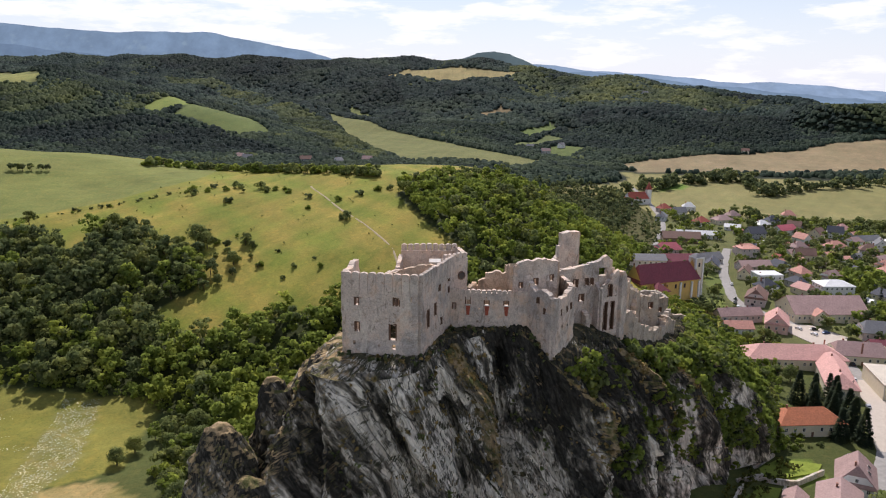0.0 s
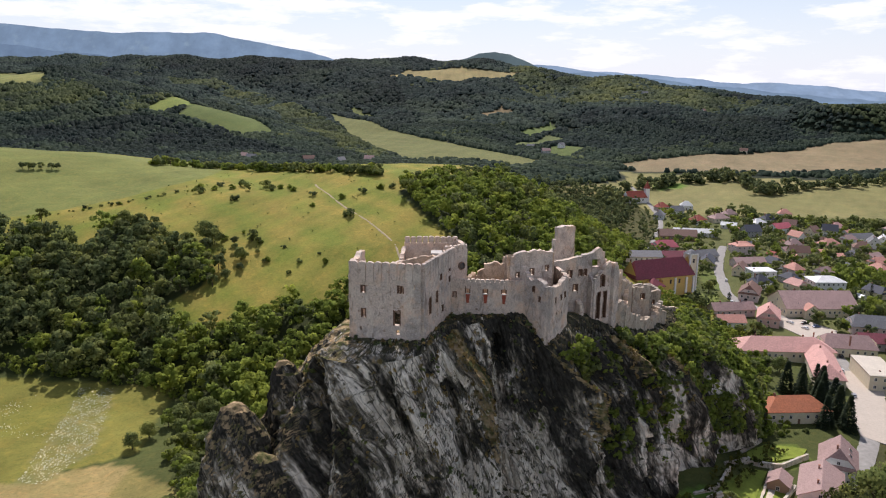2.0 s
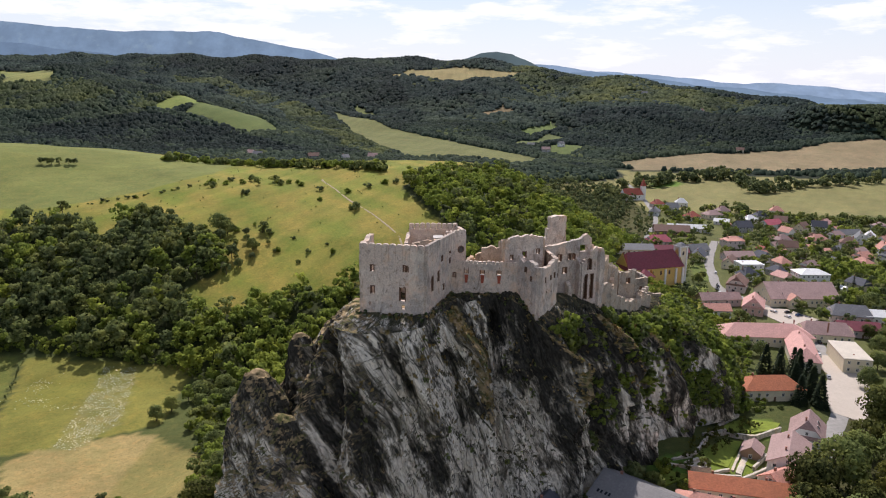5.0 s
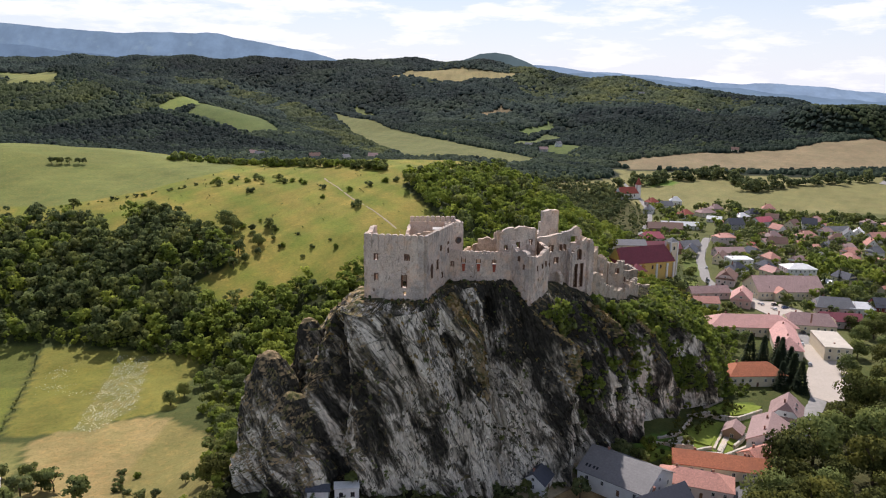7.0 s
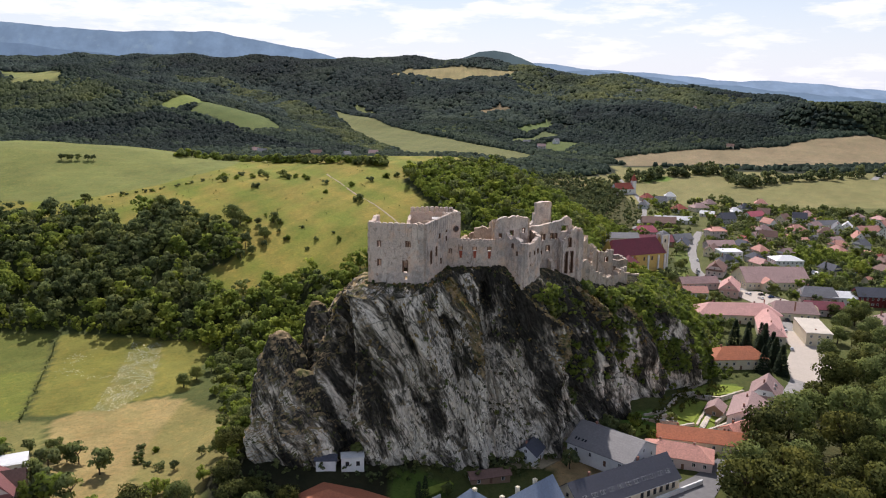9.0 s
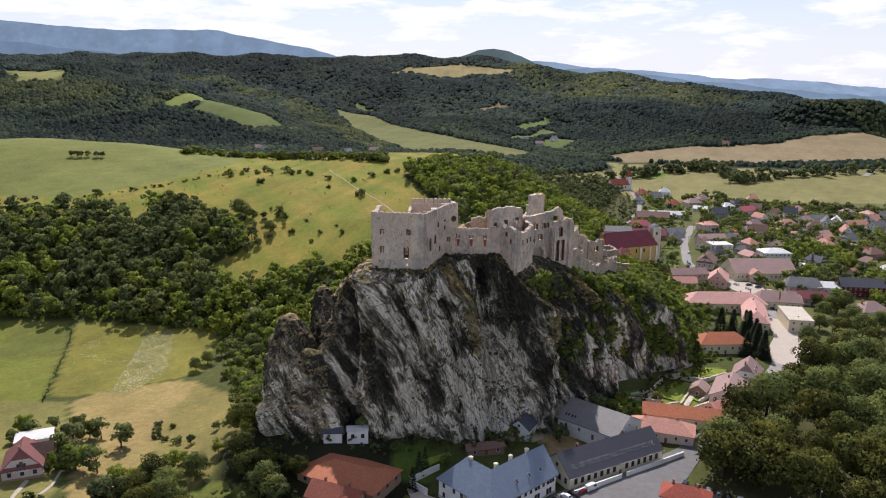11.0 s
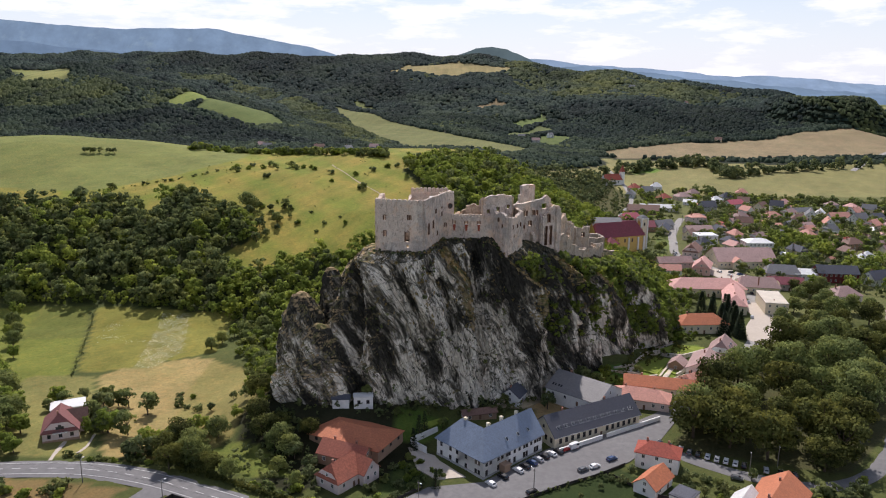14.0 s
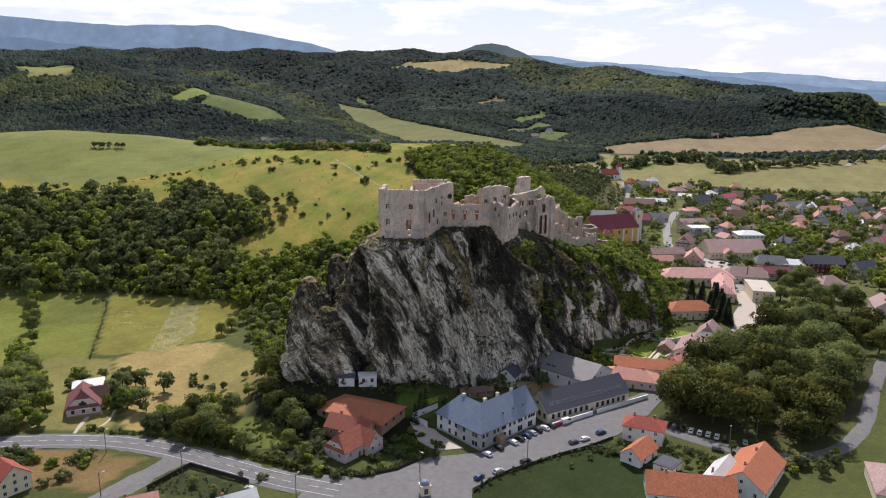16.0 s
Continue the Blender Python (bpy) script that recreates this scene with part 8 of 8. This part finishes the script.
def cable(a, b, sag, name="overhead_cable"):
    """A slack wire between two points."""
    n = 14
    pts_ = [Vector(a).lerp(Vector(b), k / n) - Vector((0, 0, sag * 4 * (k / n) * (1 - k / n))) for k in range(n + 1)]
    verts, faces = [], []
    for p in pts_:
        for u, v in ((0.025, 0), (-0.0125, 0.022), (-0.0125, -0.022)):
            verts.append((p.x, p.y + u, p.z + v))
    for k in range(n):
        for j in range(3):
            a_, b_ = k * 3 + j, k * 3 + (j + 1) % 3
            faces.append((a_, b_, b_ + 3, a_ + 3))
    return tagged(finish(name, verts, faces, CABLE), "thin dark overhead cable strung between poles", "cable", "overhead cables")


for i, j in ((7, 0), (0, 1), (1, 2), (5, 6)):
    (ax, ay, _), (bx, by, _) = lamps[i], lamps[j]
    cable((ax, ay, float(land(ax, ay)) + 8.2), (bx, by, float(land(bx, by)) + 8.2), 1.1)

# wooden utility poles in the village
for x, y in ((184, 310), (193, 350), (216, 420), (180, 470), (212, 530), (236, 590), (150, 242), (262, 360), (300, 470), (330, 540), (280, 640), (350, 640)):
    p = thing("utility_pole", x, y, None, (x * 7) % 180, "wooden utility pole among the houses", "utility pole", "utility poles")
    bm = bmesh.new()
    bmesh.ops.create_cone(bm, cap_ends=True, segments=8, radius1=0.16, radius2=0.11, depth=9, matrix=Matrix.Translation((0, 0, 4.2)))
    part("pole", bm, POLEWOOD, p)
    bm = bmesh.new()
    box(bm, -0.9, 0.9, -0.06, 0.06, 8.0, 8.14)
    part("crossbar", bm, POLEWOOD, p)

# wayside shrine on the square
shrine = thing("wayside_shrine", -2.0, 87.5, 0.3, 20, "small cream wayside shrine with a blue-grey domed roof", "shrine")
bm = bmesh.new()
box(bm, -1.6, 1.6, -1.5, 1.5, 0, 3.6)
box(bm, -1.8, 1.8, -1.7, 1.7, 3.4, 3.7)
part("wall", bm, WALLS["cream"], shrine)
bm = bmesh.new()
for k in range(5):
    r0, r1 = 1.7 * math.cos(k * 0.3), 1.7 * math.cos((k + 1) * 0.3)
    z0, z1 = 3.7 + 1.5 * math.sin(k * 0.3), 3.7 + 1.5 * math.sin((k + 1) * 0.3)
    bmesh.ops.create_cone(bm, cap_ends=False, segments=12, radius1=r0, radius2=max(r1, 0.05), depth=z1 - z0, matrix=Matrix.Translation((0, 0, (z0 + z1) / 2)))
part("dome", bm, ROOFS["blue"], shrine, "blue-grey sheet dome")
bm = bmesh.new()
box(bm, -0.7, 0.7, -1.56, -1.46, 0.6, 2.6)
part("niche", bm, DARKFRAME, shrine)

# fence round the vegetable plots, posts and boards
FENCEWOOD = plain("dark creosoted boards", (0.035, 0.03, 0.026), 0.9, vary=0.3, size=0.5)


def fence(line, height, label, material=FENCEWOOD, gap=2.4):
    f = tagged(new("fence"), label, "fence", "garden fences")
    for (ax, ay), (bx, by) in zip(line, line[1:]):
        d = math.hypot(bx - ax, by - ay)
        n = max(1, int(d / gap))
        a = math.degrees(math.atan2(by - ay, bx - ax))
        for k in range(n):
            t = (k + 0.5) / n
            x, y = ax + (bx - ax) * t, ay + (by - ay) * t
            z = float(land(x, y))
            bm = bmesh.new()
            box(bm, -d / n / 2 + 0.02, d / n / 2 - 0.02, -0.04, 0.04, 0.02, height)
            ob = part("panel", bm, material, f)
            ob.matrix_world = pose(x, y, z, 0, 0, a)
            bm = bmesh.new()
            box(bm, -0.08, 0.08, -0.08, 0.08, -0.4, height + 0.12)
            ob = part("post", bm, material, f)
            ob.matrix_world = pose(ax + (bx - ax) * k / n, ay + (by - ay) * k / n, z, 0, 0, a)
    return f


fence([(-95, 89), (-85.5, 104.5), (-62, 93.5)], 1.7, "dark board fence round a vegetable garden")
fence([(14.5, 89), (19.5, 95.5), (27.5, 102.4), (40.6, 110.6), (49.7, 115.8), (59, 120.5), (70, 128)], 1.1, "low dark fence along the lawn")
fence([(62, 122), (74, 108), (92, 100)], 1.2, "low dark fence behind the lawn")
fence([(-45, 101), (-24, 98), (-12, 103), (-3, 112)], 1.2, "dark garden fence behind a clipped hedge")
pts = np.array([(-44 + 41 * t, np.interp(-44 + 41 * t, [-44, -24, -12, -3], [102.4, 99.6, 104.6, 113.4])) for t in np.linspace(0, 1, 46)])
wood("hedge", pts, rng.uniform(1.3, 1.9, len(pts)), 60, 0.22, LEAF_DARK, "clipped dark green hedge along the road", rng, clumps=6)
pts = np.array([(16 + 46 * t, np.interp(16 + 46 * t, [16, 27, 41, 62], [91, 101.5, 110, 121])) for t in np.linspace(0, 1, 26)]) + rng.normal(size=(26, 2)) * 0.5
wood("hedge", pts, rng.uniform(1.0, 2.6, len(pts)), 60, 0.22, LEAF_DARK, "uneven dark shrubs along the lawn fence", rng, clumps=6)
pts = scatter([[(-90, 101), (-66, 92), (-70, 82), (-94, 88)]], 2.6, rng)
wood("vegetable_plants", pts, rng.uniform(0.7, 1.6, len(pts)), 40, 0.3, LEAF, "rows of leafy vegetables in a garden plot", rng, clumps=6)
pts = np.array([(-199 + 29 * t, 300 - 88 * t) for t in np.linspace(0, 1, 70)]) + rng.normal(size=(70, 2)) * 0.5
wood("hedge", pts, rng.uniform(0.5, 1.5, len(pts)), 30, 0.35, LEAF_DARK, "thin line of weeds between two fields", rng, clumps=5)

pts = np.array([(np.interp(t, [0, 1, 2, 3, 4], [-100, -85, -72, -60, -47]), np.interp(t, [0, 1, 2, 3, 4], [132, 124, 117, 110, 104])) for t in np.linspace(0, 4, 64)]) + rng.normal(size=(64, 2)) * 0.5
wood("hedge", pts, rng.uniform(1.5, 2.8, len(pts)), 60, 0.22, LEAF_DARK, "rough dark hedge on the bank above the road", rng, clumps=6)

# walled lawn under the rock
TERRACE = stone_wall("pale terrace stone", (0.55, 0.50, 0.42))
for line, hgt in (([(81, 206.5), (96, 203.6), (106.5, 202.6), (119, 210.5)], 1.7), ([(103, 232.8), (113.5, 237), (124.5, 235), (138, 243)], 2.0), ([(119.8, 232.6), (105.6, 208.6)], 1.0), ([(123.4, 221.4), (114.2, 211)], 1.6), ([(84, 209), (93, 213.5)], 1.0), ([(93, 213.5), (103, 228)], 1.4), ([(98, 206), (104.5, 208.4)], 0.8), ([(88, 207.5), (94, 211)], 1.3), ([(120, 228), (123.4, 221.4)], 0.9), ([(112, 244), (126, 256)], 1.4)):
    g = tagged(new("terrace_wall"), "pale stone terrace wall round a small lawn", "wall", "terrace walls")
    for (ax, ay), (bx, by) in zip(line, line[1:]):
        wall_piece("masonry", (ax, ay), (bx, by), float(land((ax + bx) / 2, (ay + by) / 2)) - 2, float(land((ax + bx) / 2, (ay + by) / 2)) + hgt, 0.9, (), TERRACE, g, ragged=0.12, step=1.4, seed=ax)
for poly, pale in (([(106.4, 207.6), (120.4, 231.4), (122.2, 230.2), (108.2, 206.6)], 0.55), ([(87, 206), (96, 205), (97, 211), (92, 212)], 0.5)):
    paved("paving", poly, TERRACE, "pale stone paving between the small lawns", pale, "paving")

# balcony, basement and porch of the family house
home = next(o for o in scene.objects if o.parent is None and o.get("label", "").startswith("rose family house"))
bm = bmesh.new()
box(bm, -8.9, -7.45, -2.6, 2.6, 3.6, 3.8)
deck = part("balcony", bm, WALLS["white"], home, "small balcony with dark railings")
bm = bmesh.new()
for k in range(15):
    box(bm, -8.86, -8.80, -2.55 + k * 0.364 - 0.04, -2.55 + k * 0.364 + 0.04, 3.8, 4.75)
box(bm, -8.9, -8.78, -2.62, 2.62, 4.72, 4.84)
part("railing", bm, DARKFRAME, deck)
bm = bmesh.new()
box(bm, -7.62, -7.5, -1.4, 1.4, 3.9, 6.0)
part("balcony_door", bm, GLASS, deck)
bm = bmesh.new()
box(bm, -7.64, -7.4, -6.3, 6.3, -1.0, 0.8)
box(bm, -7.5, 7.5, -6.4, -6.2, -1.0, 0.8)
part("plinth", bm, WALLS["brown"], home, "dark basement wall")
b = part("wall", wall_mesh(6, 7, 4.2, 4.4, "gable", -1), WALLS["rose"], home)
b.matrix_local = pose(2.0, -6.2, 0, 0, 0, 90)
b = part("roof", roof_mesh(7, 7, 4.2, 4.2, "gable", 0.5), ROOFS["brown"], home)
b.matrix_local = pose(2.0, -5.6, 0.02, 0, 0, 90)
ribbon("footpath", [(-139.5, 143), (-139, 136), (-138, 128.5)], 1.8, GRAVEL, "pale path from the house to the road", 0.2, "path")
ribbon("footpath", [(-131, 149), (-129.6, 140), (-131, 134)], 1.4, GRAVEL, "pale path beside the house", 0.2, "path")

# round window high in the keep: a dark disc paints its shaded hollow
rx_, ry_, rz_ = 6.75, 205.75, 81.4
for radius, name, material, depth in ((1.25, "round_surround", SURROUND, 0.5), (0.95, "round_opening", GLASS, 0.62)):
    bm = bmesh.new()
    bmesh.ops.create_cone(bm, cap_ends=True, segments=20, radius1=radius, radius2=radius, depth=depth, matrix=pose(rx_, ry_, rz_, 90, 0, 32.8))
    part(name, bm, material, castle, "dark disc in place of the shaded round opening" if radius < 1 else "brown brick ring of a round window")
